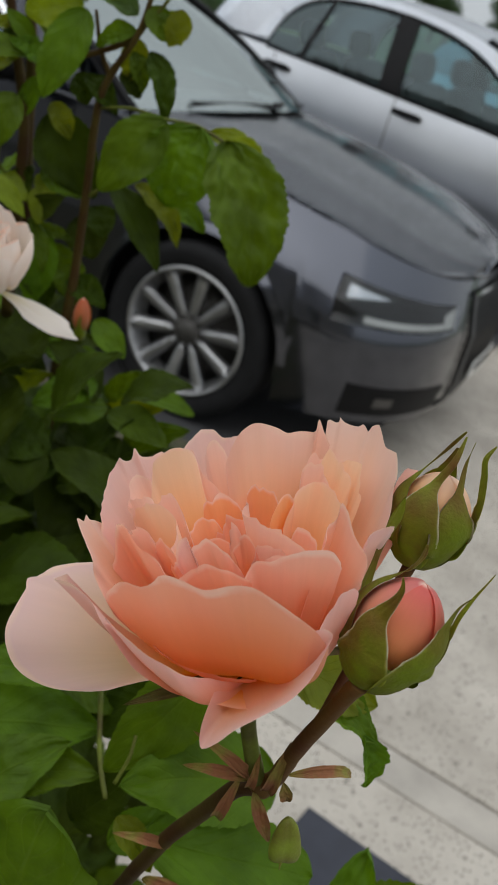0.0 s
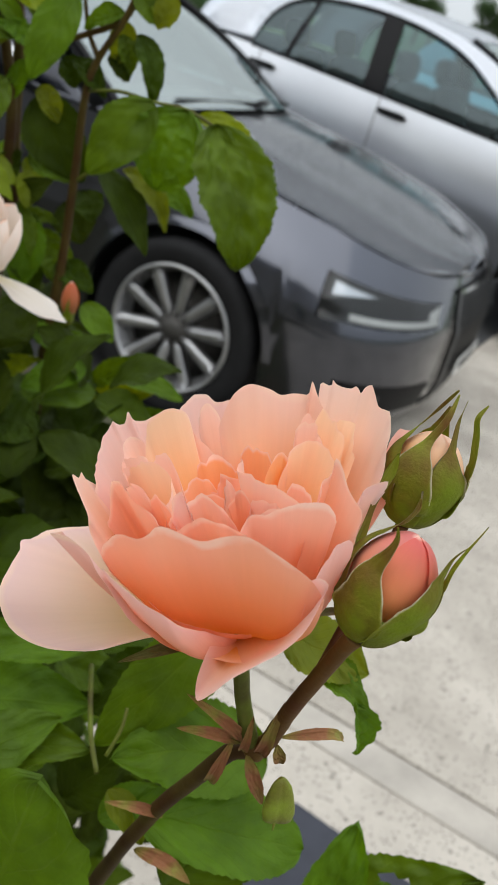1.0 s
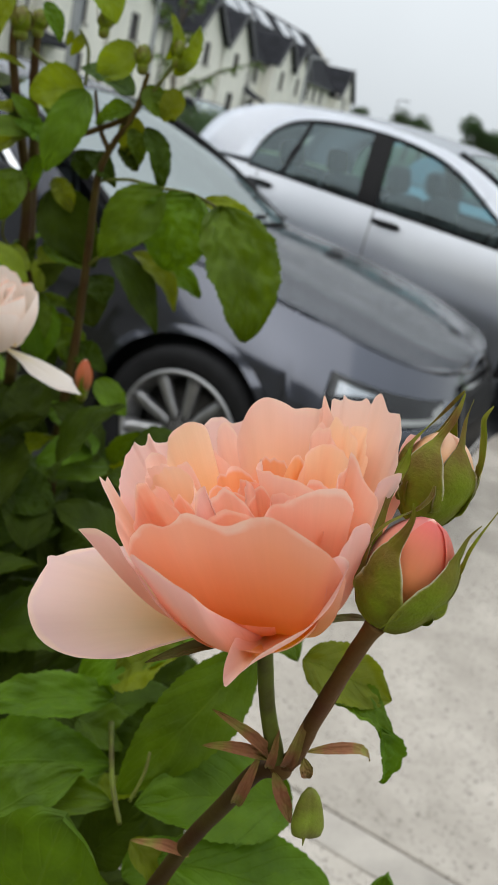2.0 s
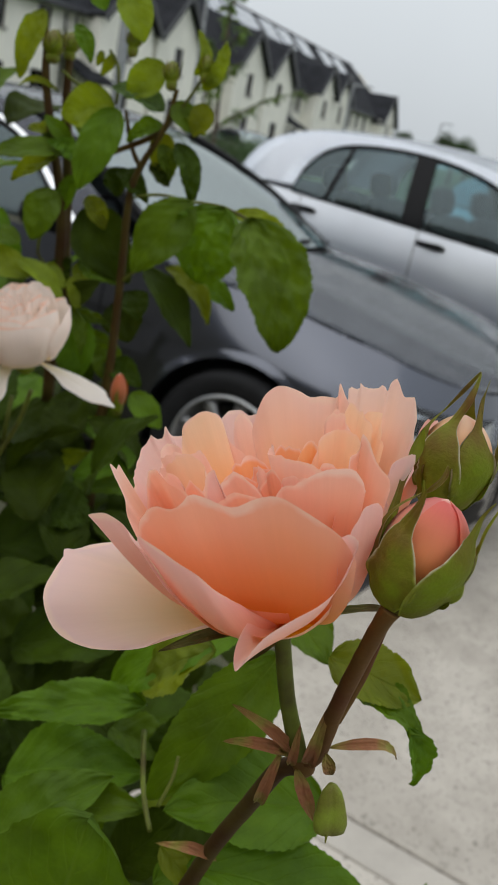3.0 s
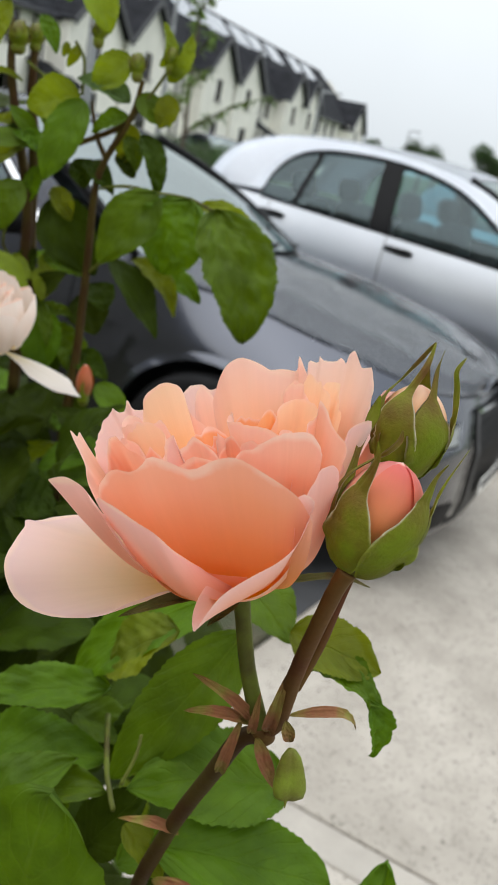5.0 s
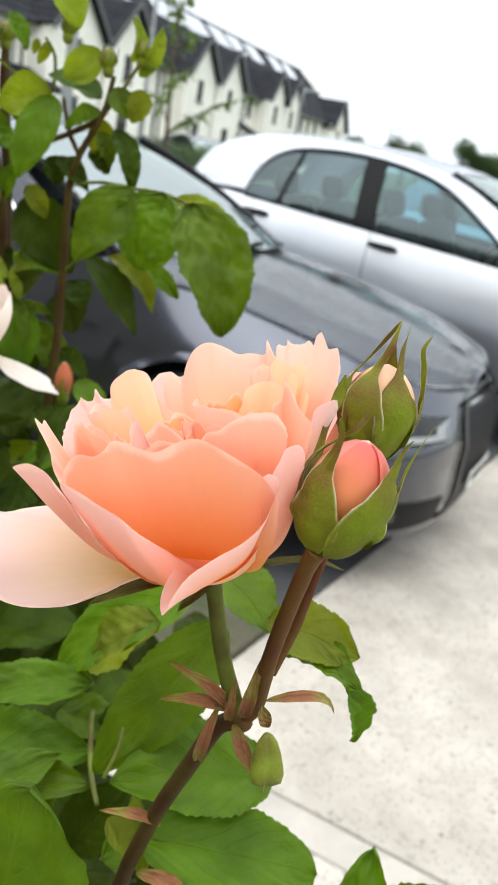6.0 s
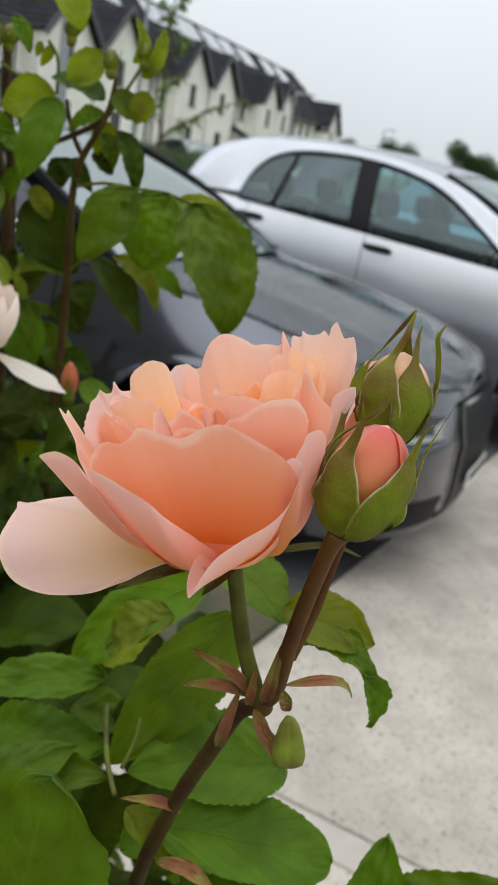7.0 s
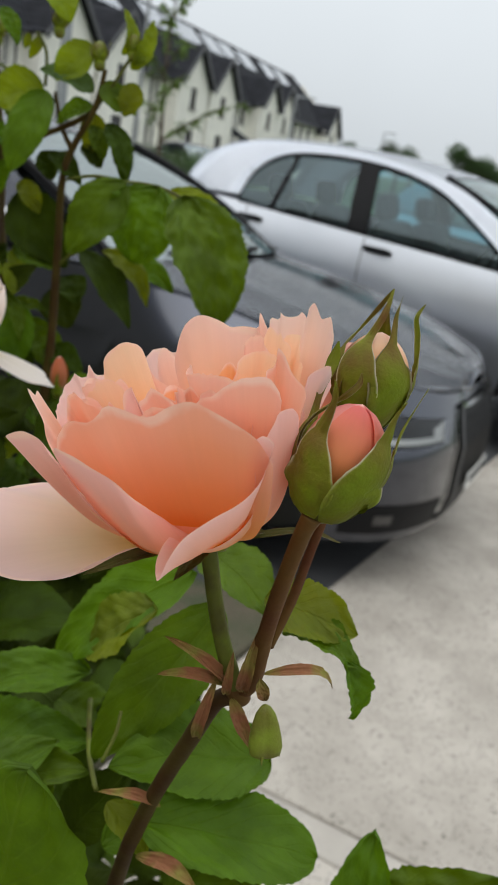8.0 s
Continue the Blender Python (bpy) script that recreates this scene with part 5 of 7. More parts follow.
leaf((0.0005, 0.5600, 1.4041), (-0.0289, 0.5550, 1.3596), 0.0301, (0.27, -0.80, 0.54), M_LEAF, 0.06, 0.10, 1)
leaf((0.0190, 0.5650, 1.4042), (0.0072, 0.5600, 1.3594), 0.0413, (-0.02, -0.86, 0.51), M_LEAF, 0.10, 0.12, 2, blunt=0.4, pucker=5.0)
leaf((0.0343, 0.5600, 1.4011), (0.0653, 0.5330, 1.3343), 0.0455, (0.22, -0.83, 0.51), M_LEAF, 0.14, 0.12, 3, chew=0.2, blunt=0.3, pucker=5.5)
leaf((0.0238, 0.5750, 1.4012), (0.0621, 0.5750, 1.3809), 0.0168, (0.18, -0.64, 0.75), M_LEAF_LIGHT, 0.15, 0.25, 4)
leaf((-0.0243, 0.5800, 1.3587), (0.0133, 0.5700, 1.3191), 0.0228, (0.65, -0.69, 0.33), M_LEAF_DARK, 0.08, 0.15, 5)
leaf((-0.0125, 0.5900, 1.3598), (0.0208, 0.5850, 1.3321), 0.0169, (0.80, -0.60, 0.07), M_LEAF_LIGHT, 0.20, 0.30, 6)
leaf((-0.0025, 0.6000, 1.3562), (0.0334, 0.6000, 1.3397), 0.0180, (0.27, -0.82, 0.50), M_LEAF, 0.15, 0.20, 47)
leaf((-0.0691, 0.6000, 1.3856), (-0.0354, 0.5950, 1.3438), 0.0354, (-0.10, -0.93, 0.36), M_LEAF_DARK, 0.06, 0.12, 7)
leaf((-0.0829, 0.5800, 1.3941), (-0.0951, 0.5750, 1.3635), 0.0224, (0.05, -0.86, 0.51), M_LEAF, 0.10, 0.12, 8)
leaf((-0.0798, 0.5900, 1.4150), (-0.1267, 0.5800, 1.4080), 0.0176, (0.18, -0.62, 0.76), M_LEAF, 0.08, 0.15, 9)
leaf((-0.0866, 0.6000, 1.4156), (-0.1165, 0.6000, 1.3929), 0.0153, (0.19, -0.71, 0.68), M_LEAF_LIGHT, 0.08, 0.20, 10)
leaf((-0.0559, 0.5850, 1.4484), (-0.0839, 0.5800, 1.4344), 0.0278, (-0.21, -0.97, 0.14), M_LEAF_LIGHT, 0.08, 0.15, 11)
leaf((-0.0515, 0.5750, 1.4457), (-0.0659, 0.5650, 1.3974), 0.0242, (0.01, -0.93, 0.38), M_LEAF, 0.07, 0.14, 12)
leaf((-0.0192, 0.5700, 1.4547), (-0.0062, 0.5700, 1.4405), 0.0155, (0.28, -0.84, 0.46), M_LEAF, 0.06, 0.10, 13)
leaf((-0.0058, 0.5650, 1.4708), (-0.0111, 0.5700, 1.4944), 0.0088, (0.67, -0.74, 0.06), M_LEAF_LIGHT, 0.08, 0.30, 14)
leaf((-0.0030, 0.5650, 1.4659), (0.0055, 0.5700, 1.4910), 0.0107, (0.66, -0.75, 0.06), M_LEAF_LIGHT, 0.08, 0.30, 15)
leaf((-0.0150, 0.5750, 1.4338), (-0.0003, 0.5650, 1.4017), 0.0170, (0.61, -0.76, 0.23), M_LEAF_DARK, 0.08, 0.20, 16)
leaf((-0.0293, 0.5800, 1.4198), (-0.0163, 0.5800, 1.4086), 0.0134, (0.40, -0.83, 0.39), M_LEAF_DARK, 0.05, 0.20, 17)
leaf((-0.0249, 0.5750, 1.4495), (-0.0581, 0.5800, 1.4565), 0.0156, (0.13, -0.75, 0.65), M_LEAF_BACK, 0.08, 0.20, 18)
leaf((-0.0534, 0.5700, 1.5082), (-0.0396, 0.5650, 1.4821), 0.0205, (0.36, -0.92, 0.14), M_LEAF_LIGHT, 0.05, 0.15, 19)
leaf((-0.1001, 0.5800, 1.4904), (-0.1106, 0.5750, 1.4519), 0.0148, (-0.11, -0.99, 0.08), M_LEAF_LIGHT, 0.06, 0.20, 20)
leaf((-0.0813, 0.5800, 1.4861), (-0.0703, 0.5750, 1.4667), 0.0109, (0.54, -0.82, 0.19), M_LEAF, 0.06, 0.20, 21)
leaf((-0.0289, 0.5800, 1.4736), (-0.0478, 0.5750, 1.4520), 0.0213, (-0.15, -0.96, 0.23), M_LEAF_LIGHT, 0.06, 0.15, 22)
leaf((-0.0020, 0.5700, 1.4573), (-0.0052, 0.5700, 1.4382), 0.0142, (0.20, -0.89, 0.41), M_LEAF_LIGHT, 0.06, 0.15, 23)
leaf((-0.0736, 0.5800, 1.5061), (-0.0657, 0.5800, 1.4958), 0.0127, (0.31, -0.93, 0.21), M_LEAF, 0.06, 0.15, 24)
leaf((-0.0238, 0.5800, 1.4379), (-0.0252, 0.5800, 1.4151), 0.0149, (0.33, -0.90, 0.27), M_LEAF_LIGHT, 0.06, 0.15, 25)
leaf((-0.0158, 0.5400, 1.2911), (0.0054, 0.5350, 1.2742), 0.0168, (0.25, -0.76, 0.60), M_LEAF, 0.06, 0.15, 26)
leaf((-0.0074, 0.5400, 1.2532), (-0.0419, 0.5300, 1.2368), 0.0225, (0.10, -0.63, 0.77), M_LEAF, 0.08, 0.12, 27)
leaf((-0.0363, 0.6000, 1.3385), (-0.0250, 0.5900, 1.3241), 0.0216, (0.31, -0.82, 0.48), M_LEAF_DARK, 0.06, 0.15, 28)
leaf((-0.0630, 0.6000, 1.3183), (-0.0619, 0.5900, 1.2712), 0.0257, (-0.02, -0.87, 0.49), M_LEAF, 0.06, 0.15, 29)
leaf((-0.1067, 0.6000, 1.3427), (-0.1261, 0.6000, 1.3532), 0.0215, (0.06, -0.82, 0.57), M_LEAF, 0.06, 0.15, 30)
leaf((-0.0929, 0.5900, 1.3431), (-0.0699, 0.5800, 1.3384), 0.0176, (0.31, -0.62, 0.72), M_LEAF_LIGHT, 0.06, 0.15, 31)
leaf((-0.0643, 0.5900, 1.3452), (-0.0629, 0.5800, 1.3255), 0.0159, (0.37, -0.78, 0.50), M_LEAF_LIGHT, 0.06, 0.15, 32)
# leaves 33, 34, 36 and 64 take the dark green as painted shade
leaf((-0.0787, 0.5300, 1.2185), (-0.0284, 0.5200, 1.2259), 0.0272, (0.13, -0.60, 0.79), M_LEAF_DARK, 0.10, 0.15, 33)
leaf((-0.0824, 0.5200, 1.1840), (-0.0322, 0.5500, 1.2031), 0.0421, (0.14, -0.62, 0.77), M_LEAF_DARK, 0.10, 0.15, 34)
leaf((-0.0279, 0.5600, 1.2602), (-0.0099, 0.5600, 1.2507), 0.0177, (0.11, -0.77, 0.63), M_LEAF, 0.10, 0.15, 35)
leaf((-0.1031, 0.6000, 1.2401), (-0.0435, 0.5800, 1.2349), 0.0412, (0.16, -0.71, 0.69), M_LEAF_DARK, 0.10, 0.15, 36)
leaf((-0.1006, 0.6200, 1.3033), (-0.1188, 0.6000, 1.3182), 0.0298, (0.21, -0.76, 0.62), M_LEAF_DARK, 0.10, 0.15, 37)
leaf((-0.0800, 0.5900, 1.4213), (-0.0970, 0.5900, 1.4345), 0.0101, (0.02, -0.95, 0.31), M_LEAF, 0.08, 0.15, 101)
leaf((-0.1079, 0.5800, 1.3673), (-0.1303, 0.5800, 1.3737), 0.0130, (0.23, -0.76, 0.61), M_LEAF, 0.08, 0.15, 102)
leaf((-0.0990, 0.5750, 1.3611), (-0.1288, 0.5750, 1.3595), 0.0164, (0.20, -0.67, 0.72), M_LEAF, 0.08, 0.15, 103)
leaf((-0.0902, 0.5700, 1.3414), (-0.1261, 0.5700, 1.3503), 0.0211, (0.19, -0.66, 0.73), M_LEAF_LIGHT, 0.08, 0.15, 104)
leaf((-0.0960, 0.5650, 1.3519), (-0.0655, 0.5600, 1.3342), 0.0141, (0.33, -0.65, 0.68), M_LEAF_LIGHT, 0.08, 0.15, 105)
leaf((-0.0689, 0.5900, 1.3271), (-0.0501, 0.5800, 1.3461), 0.0147, (0.34, -0.74, 0.58), M_LEAF_DARK, 0.08, 0.15, 106)
leaf((-0.0714, 0.6000, 1.3490), (-0.0583, 0.6000, 1.3346), 0.0122, (0.34, -0.75, 0.57), M_LEAF_LIGHT, 0.08, 0.15, 107)
leaf((-0.0697, 0.5900, 1.3254), (-0.0554, 0.5800, 1.2973), 0.0121, (0.64, -0.63, 0.44), M_LEAF, 0.08, 0.25, 108)
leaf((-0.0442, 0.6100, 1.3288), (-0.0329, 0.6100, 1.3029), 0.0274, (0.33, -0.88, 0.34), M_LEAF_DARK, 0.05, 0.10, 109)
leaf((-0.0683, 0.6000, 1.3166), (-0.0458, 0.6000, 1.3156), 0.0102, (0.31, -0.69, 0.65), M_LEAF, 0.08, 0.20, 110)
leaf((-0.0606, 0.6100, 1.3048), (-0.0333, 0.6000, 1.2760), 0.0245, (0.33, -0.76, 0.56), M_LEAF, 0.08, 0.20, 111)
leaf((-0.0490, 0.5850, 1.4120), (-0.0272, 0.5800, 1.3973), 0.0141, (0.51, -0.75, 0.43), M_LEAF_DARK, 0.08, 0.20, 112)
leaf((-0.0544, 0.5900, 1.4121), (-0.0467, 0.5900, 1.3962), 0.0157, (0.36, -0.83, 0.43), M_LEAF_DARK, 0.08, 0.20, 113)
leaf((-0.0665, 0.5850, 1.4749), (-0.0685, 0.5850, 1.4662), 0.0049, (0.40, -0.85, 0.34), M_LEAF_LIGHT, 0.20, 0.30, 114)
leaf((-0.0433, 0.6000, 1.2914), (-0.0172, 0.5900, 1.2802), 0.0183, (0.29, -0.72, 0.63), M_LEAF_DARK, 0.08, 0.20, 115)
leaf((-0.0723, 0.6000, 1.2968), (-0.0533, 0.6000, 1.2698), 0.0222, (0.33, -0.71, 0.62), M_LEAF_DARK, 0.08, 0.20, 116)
leaf((-0.0932, 0.6000, 1.4489), (-0.1181, 0.6000, 1.4489), 0.0047, (0.22, -0.82, 0.53), M_LEAF_LIGHT, 0.30, 0.30, 160)
leaf((-0.0868, 0.6000, 1.4404), (-0.0693, 0.5950, 1.4230), 0.0129, (0.46, -0.81, 0.36), M_LEAF, 0.10, 0.20, 161)
leaf((-0.0911, 0.6050, 1.4248), (-0.1091, 0.6000, 1.4246), 0.0103, (0.20, -0.76, 0.62), M_LEAF_LIGHT, 0.10, 0.20, 162)
leaf((-0.0770, 0.6000, 1.4033), (-0.0834, 0.6000, 1.3779), 0.0119, (-0.00, -0.93, 0.36), M_LEAF, 0.10, 0.20, 163)
leaf((-0.0662, 0.5900, 1.3930), (-0.0529, 0.5900, 1.3751), 0.0138, (0.35, -0.84, 0.42), M_LEAF_LIGHT, 0.10, 0.20, 164)
leaf((-0.0247, 0.5750, 1.4421), (-0.0449, 0.5750, 1.4297), 0.0117, (0.12, -0.78, 0.61), M_LEAF, 0.10, 0.20, 165)
leaf((-0.0106, 0.5700, 1.4707), (-0.0049, 0.5700, 1.4881), 0.0069, (0.59, -0.79, 0.15), M_LEAF_LIGHT, 0.10, 0.30, 166)
leaf((-0.0052, 0.5700, 1.4642), (0.0068, 0.5700, 1.4740), 0.0076, (0.46, -0.77, 0.44), M_LEAF_LIGHT, 0.10, 0.30, 167)
leaf((-0.0126, 0.5750, 1.4538), (0.0004, 0.5750, 1.4407), 0.0129, (0.29, -0.89, 0.34), M_LEAF_LIGHT, 0.10, 0.20, 168)
leaf((-0.0608, 0.5900, 1.4748), (-0.0661, 0.5900, 1.4614), 0.0066, (0.39, -0.85, 0.34), M_LEAF_LIGHT, 0.20, 0.30, 169)
leaf((-0.0691, 0.6000, 1.3531), (-0.0403, 0.6000, 1.3438), 0.0215, (0.32, -0.78, 0.53), M_LEAF, 0.10, 0.20, 170)
leaf((-0.0881, 0.6000, 1.3310), (-0.0726, 0.6000, 1.3524), 0.0180, (0.35, -0.77, 0.54), M_LEAF_DARK, 0.10, 0.20, 171)
leaf((-0.0245, 0.5750, 1.4312), (-0.0161, 0.5750, 1.4119), 0.0118, (0.48, -0.82, 0.30), M_LEAF, 0.10, 0.20, 172)
leaf((-0.0718, 0.5900, 1.4120), (-0.0924, 0.5850, 1.4205), 0.0148, (0.14, -0.62, 0.77), M_LEAF, 0.08, 0.20, 117)
leaf((-0.0899, 0.6000, 1.4250), (-0.0971, 0.5950, 1.4103), 0.0123, (0.20, -0.80, 0.56), M_LEAF_DARK, 0.08, 0.20, 118)
leaf((0.0715, 0.3300, 1.2798), (0.0190, 0.3500, 1.2247), 0.0332, (-0.10, -0.54, 0.83), M_LEAF, 0.06, 0.12, 40)
leaf((0.0600, 0.3220, 1.2660), (0.0345, 0.3330, 1.2385), 0.0265, (0.05, -0.45, 0.89), M_LEAF_LIGHT, 0.10, 0.10, 41, blunt=0.4, pucker=3.0)
leaf((0.0376, 0.3350, 1.2281), (-0.0232, 0.3250, 1.2175), 0.0200, (0.05, -0.45, 0.89), M_LEAF, 0.06, 0.18, 42)
leaf((0.0819, 0.3000, 1.2832), (0.0476, 0.2800, 1.2286), 0.0269, (0.27, -0.50, 0.82), M_LEAF, 0.05, 0.14, 43)
leaf((0.1070, 0.2880, 1.2340), (0.0527, 0.2720, 1.2339), 0.0350, (0.05, -0.45, 0.89), M_LEAF, 0.06, 0.14, 44)
leaf((0.0212, 0.2550, 1.1666), (0.0344, 0.2360, 1.2545), 0.0560, (0.05, -0.45, 0.89), M_LEAF, 0.07, 0.06, 45, blunt=1.0)
leaf((-0.0120, 0.2850, 1.1900), (0.0329, 0.2980, 1.2205), 0.0270, (0.05, -0.45, 0.89), M_LEAF, 0.06, 0.12, 46)
leaf((0.0789, 0.2500, 1.2032), (0.1095, 0.2850, 1.2135), 0.0358, (0.02, -0.38, 0.92), M_LEAF, 0.07, 0.14, 48)
leaf((0.1500, 0.2850, 1.1560), (0.1465, 0.2840, 1.2105), 0.0240, (-0.22, -0.57, 0.79), M_LEAF, 0.15, 0.20, 49, blunt=0.6)
leaf((0.1510, 0.2830, 1.1500), (0.1955, 0.2760, 1.2062), 0.0400, (-0.10, -0.40, 0.91), M_LEAF, 0.16, 0.16, 50, holes=((0.34, 0.58, 0.13, 0.10), (0.68, 0.40, 0.12, 0.08)))
leaf((0.1566, 0.2840, 1.1781), (0.1850, 0.2800, 1.1700), 0.0137, (-0.17, -0.37, 0.91), M_LEAF, 0.10, 0.20, 150)
leaf((0.0927, 0.2650, 1.3062), (0.1215, 0.2600, 1.3005), 0.0200, (0.13, -0.59, 0.79), M_LEAF_LIGHT, 0.08, 0.12, 51)
leaf((0.0993, 0.2620, 1.2971), (0.1229, 0.2520, 1.2935), 0.0125, (0.24, -0.33, 0.91), M_LEAF, 0.15, 0.30, 52, blunt=0.3)
leaf((0.1177, 0.2520, 1.2961), (0.1224, 0.2490, 1.2790), 0.0105, (0.51, -0.63, 0.59), M_LEAF, 0.12, 0.35, 53)
leaf((0.0758, 0.3400, 1.2838), (0.1003, 0.3100, 1.2779), 0.0250, (0.04, -0.56, 0.83), M_LEAF, 0.06, 0.14, 54)
leaf((0.0039, 0.3600, 1.2039), (0.0474, 0.3400, 1.1885), 0.0261, (0.07, -0.51, 0.86), M_LEAF_DARK, 0.06, 0.14, 55)
leaf((-0.0158, 0.3350, 1.1815), (0.0409, 0.3300, 1.2018), 0.0360, (0.05, -0.45, 0.89), M_LEAF, 0.06, 0.14, 56)
leaf((0.0634, 0.2620, 1.2230), (0.1273, 0.2700, 1.2106), 0.0300, (0.05, -0.45, 0.89), M_LEAF, 0.07, 0.10, 57, blunt=0.8)
leaf((0.1043, 0.2800, 1.2025), (0.0813, 0.3000, 1.2014), 0.0142, (0.03, -0.44, 0.90), M_LEAF_DARK, 0.07, 0.14, 58)
leaf((0.0661, 0.2900, 1.1974), (0.0938, 0.2700, 1.1955), 0.0197, (0.05, -0.43, 0.90), M_LEAF_DARK, 0.07, 0.14, 59)
leaf((0.0541, 0.2700, 1.2217), (0.0698, 0.2600, 1.2103), 0.0111, (0.08, -0.43, 0.90), M_LEAF_LIGHT, 0.07, 0.14, 60)
leaf((0.0396, 0.3000, 1.1793), (0.0589, 0.3000, 1.2128), 0.0229, (0.03, -0.51, 0.86), M_LEAF_DARK, 0.08, 0.14, 151)
leaf((0.0778, 0.2900, 1.2306), (0.0681, 0.3000, 1.2523), 0.0178, (0.14, -0.57, 0.81), M_LEAF_DARK, 0.08, 0.14, 152)
leaf((0.0538, 0.2800, 1.1943), (0.0755, 0.2900, 1.2038), 0.0159, (0.14, -0.40, 0.91), M_LEAF, 0.08, 0.14, 153)
leaf((0.0230, 0.3500, 1.2024), (0.0530, 0.3400, 1.2004), 0.0210, (0.04, -0.46, 0.89), M_LEAF, 0.08, 0.14, 154)
leaf((-0.0002, 0.5500, 1.2350), (-0.0425, 0.5300, 1.2277), 0.0262, (0.07, -0.49, 0.87), M_LEAF, 0.08, 0.12, 61)
leaf((-0.0004, 0.5600, 1.2263), (0.0417, 0.5500, 1.2184), 0.0244, (0.02, -0.49, 0.87), M_LEAF, 0.08, 0.12, 62)
leaf((0.0098, 0.5700, 1.2402), (0.0526, 0.5600, 1.2382), 0.0175, (0.01, -0.47, 0.88), M_LEAF, 0.08, 0.12, 63)
leaf((-0.0508, 0.5000, 1.2274), (-0.0217, 0.5000, 1.2242), 0.0315, (0.08, -0.47, 0.88), M_LEAF_DARK, 0.08, 0.12, 64)
leaf((-0.0181, 0.5200, 1.1910), (0.0152, 0.5200, 1.2156), 0.0267, (0.05, -0.49, 0.87), M_LEAF_DARK, 0.08, 0.12, 65)
leaf((0.0047, 0.3000, 1.1925), (0.0439, 0.2900, 1.2177), 0.0231, (0.03, -0.35, 0.93), M_LEAF, 0.08, 0.12, 66)
leaf((0.0280, 0.3300, 1.1826), (0.0091, 0.3200, 1.1648), 0.0235, (0.03, -0.36, 0.93), M_LEAF, 0.08, 0.12, 67)
leaf((0.0696, 0.3300, 1.2259), (0.0372, 0.3400, 1.1881), 0.0280, (-0.01, -0.39, 0.92), M_LEAF_DARK, 0.08, 0.12, 68)
leaf((-0.0047, 0.5800, 1.2094), (0.0357, 0.5650, 1.2394), 0.0190, (0.10, -0.72, 0.68), M_LEAF_LIGHT, 0.08, 0.16, 180, pucker=1.5)
leaf((0.0111, 0.5800, 1.1945), (0.0513, 0.5650, 1.2254), 0.0200, (0.10, -0.72, 0.68), M_LEAF, 0.08, 0.16, 181, pucker=1.5)
leaf((-0.0323, 0.5800, 1.2447), (-0.0523, 0.5650, 1.2607), 0.0140, (0.10, -0.72, 0.68), M_LEAF, 0.08, 0.16, 182, pucker=1.5)
leaf((-0.0038, 0.5800, 1.2261), (0.0148, 0.5650, 1.2554), 0.0150, (0.10, -0.72, 0.68), M_LEAF, 0.08, 0.16, 183, pucker=1.5)
leaf((-0.0189, 0.5800, 1.1823), (0.0215, 0.5650, 1.2009), 0.0180, (0.10, -0.72, 0.68), M_LEAF, 0.08, 0.16, 184, pucker=1.5)
leaf((-0.0516, 0.5800, 1.1736), (-0.0198, 0.5650, 1.1599), 0.0200, (0.10, -0.72, 0.68), M_LEAF, 0.08, 0.16, 185, pucker=1.5)
leaf((-0.0358, 0.5800, 1.1949), (-0.0600, 0.5650, 1.1836), 0.0180, (0.10, -0.72, 0.68), M_LEAF, 0.08, 0.16, 186, pucker=1.5)
leaf((-0.0645, 0.5800, 1.2163), (-0.0391, 0.5650, 1.2414), 0.0150, (0.10, -0.72, 0.68), M_LEAF_LIGHT, 0.08, 0.16, 187, pucker=1.5)
shoot("stem", [(0.0848, 0.2225, 1.2986), (0.0806, 0.2240, 1.2951), (0.0758, 0.2310, 1.2770), (0.0700, 0.2400, 1.2544), (0.0655, 0.2470, 1.2332), (0.0621, 0.2560, 1.2101), (0.0574, 0.2850, 1.1447), (0.0570, 0.3300, 1.0390)], [0.00225, 0.00245, 0.00240, 0.00240, 0.00250, 0.00252, 0.00320, 0.00500], M_STEM)
shoot("pedicel", [(0.0722, 0.2160, 1.3433), (0.0746, 0.2170, 1.3333), (0.0787, 0.2200, 1.3180), (0.0834, 0.2215, 1.3053), (0.0852, 0.2225, 1.2990)], [0.00215, 0.00198, 0.00205, 0.00235, 0.00200], M_STEM_GREEN)
shoot("bud_stem", [(0.0924, 0.1960, 1.3613), (0.0912, 0.1980, 1.3555), (0.0899, 0.2040, 1.3411), (0.0892, 0.2110, 1.3266), (0.0891, 0.2170, 1.3141), (0.0886, 0.2210, 1.3043), (0.0848, 0.2225, 1.2986)], [0.00230, 0.00195, 0.00195, 0.00202, 0.00220, 0.00235, 0.00230], M_STEM_RED)
shoot("bud_stem", [(0.1030, 0.2260, 1.3730), (0.1005, 0.2260, 1.3563), (0.0975, 0.2240, 1.3413), (0.0947, 0.2210, 1.3281), (0.0910, 0.2195, 1.3162)], [0.00160, 0.00123, 0.00124, 0.00131, 0.00144], M_STEM_RED)
shoot("cane", [(-0.0190, 0.5700, 1.4617), (-0.0230, 0.5720, 1.4404), (-0.0348, 0.5780, 1.4159), (-0.0390, 0.5800, 1.3960), (-0.0384, 0.5850, 1.3475), (-0.0385, 0.5900, 1.2914), (-0.0402, 0.5900, 1.2282), (-0.0381, 0.5800, 1.1660)], [0.00128, 0.00162, 0.00200, 0.00220, 0.00245, 0.00291, 0.00377, 0.00421], M_STEM)
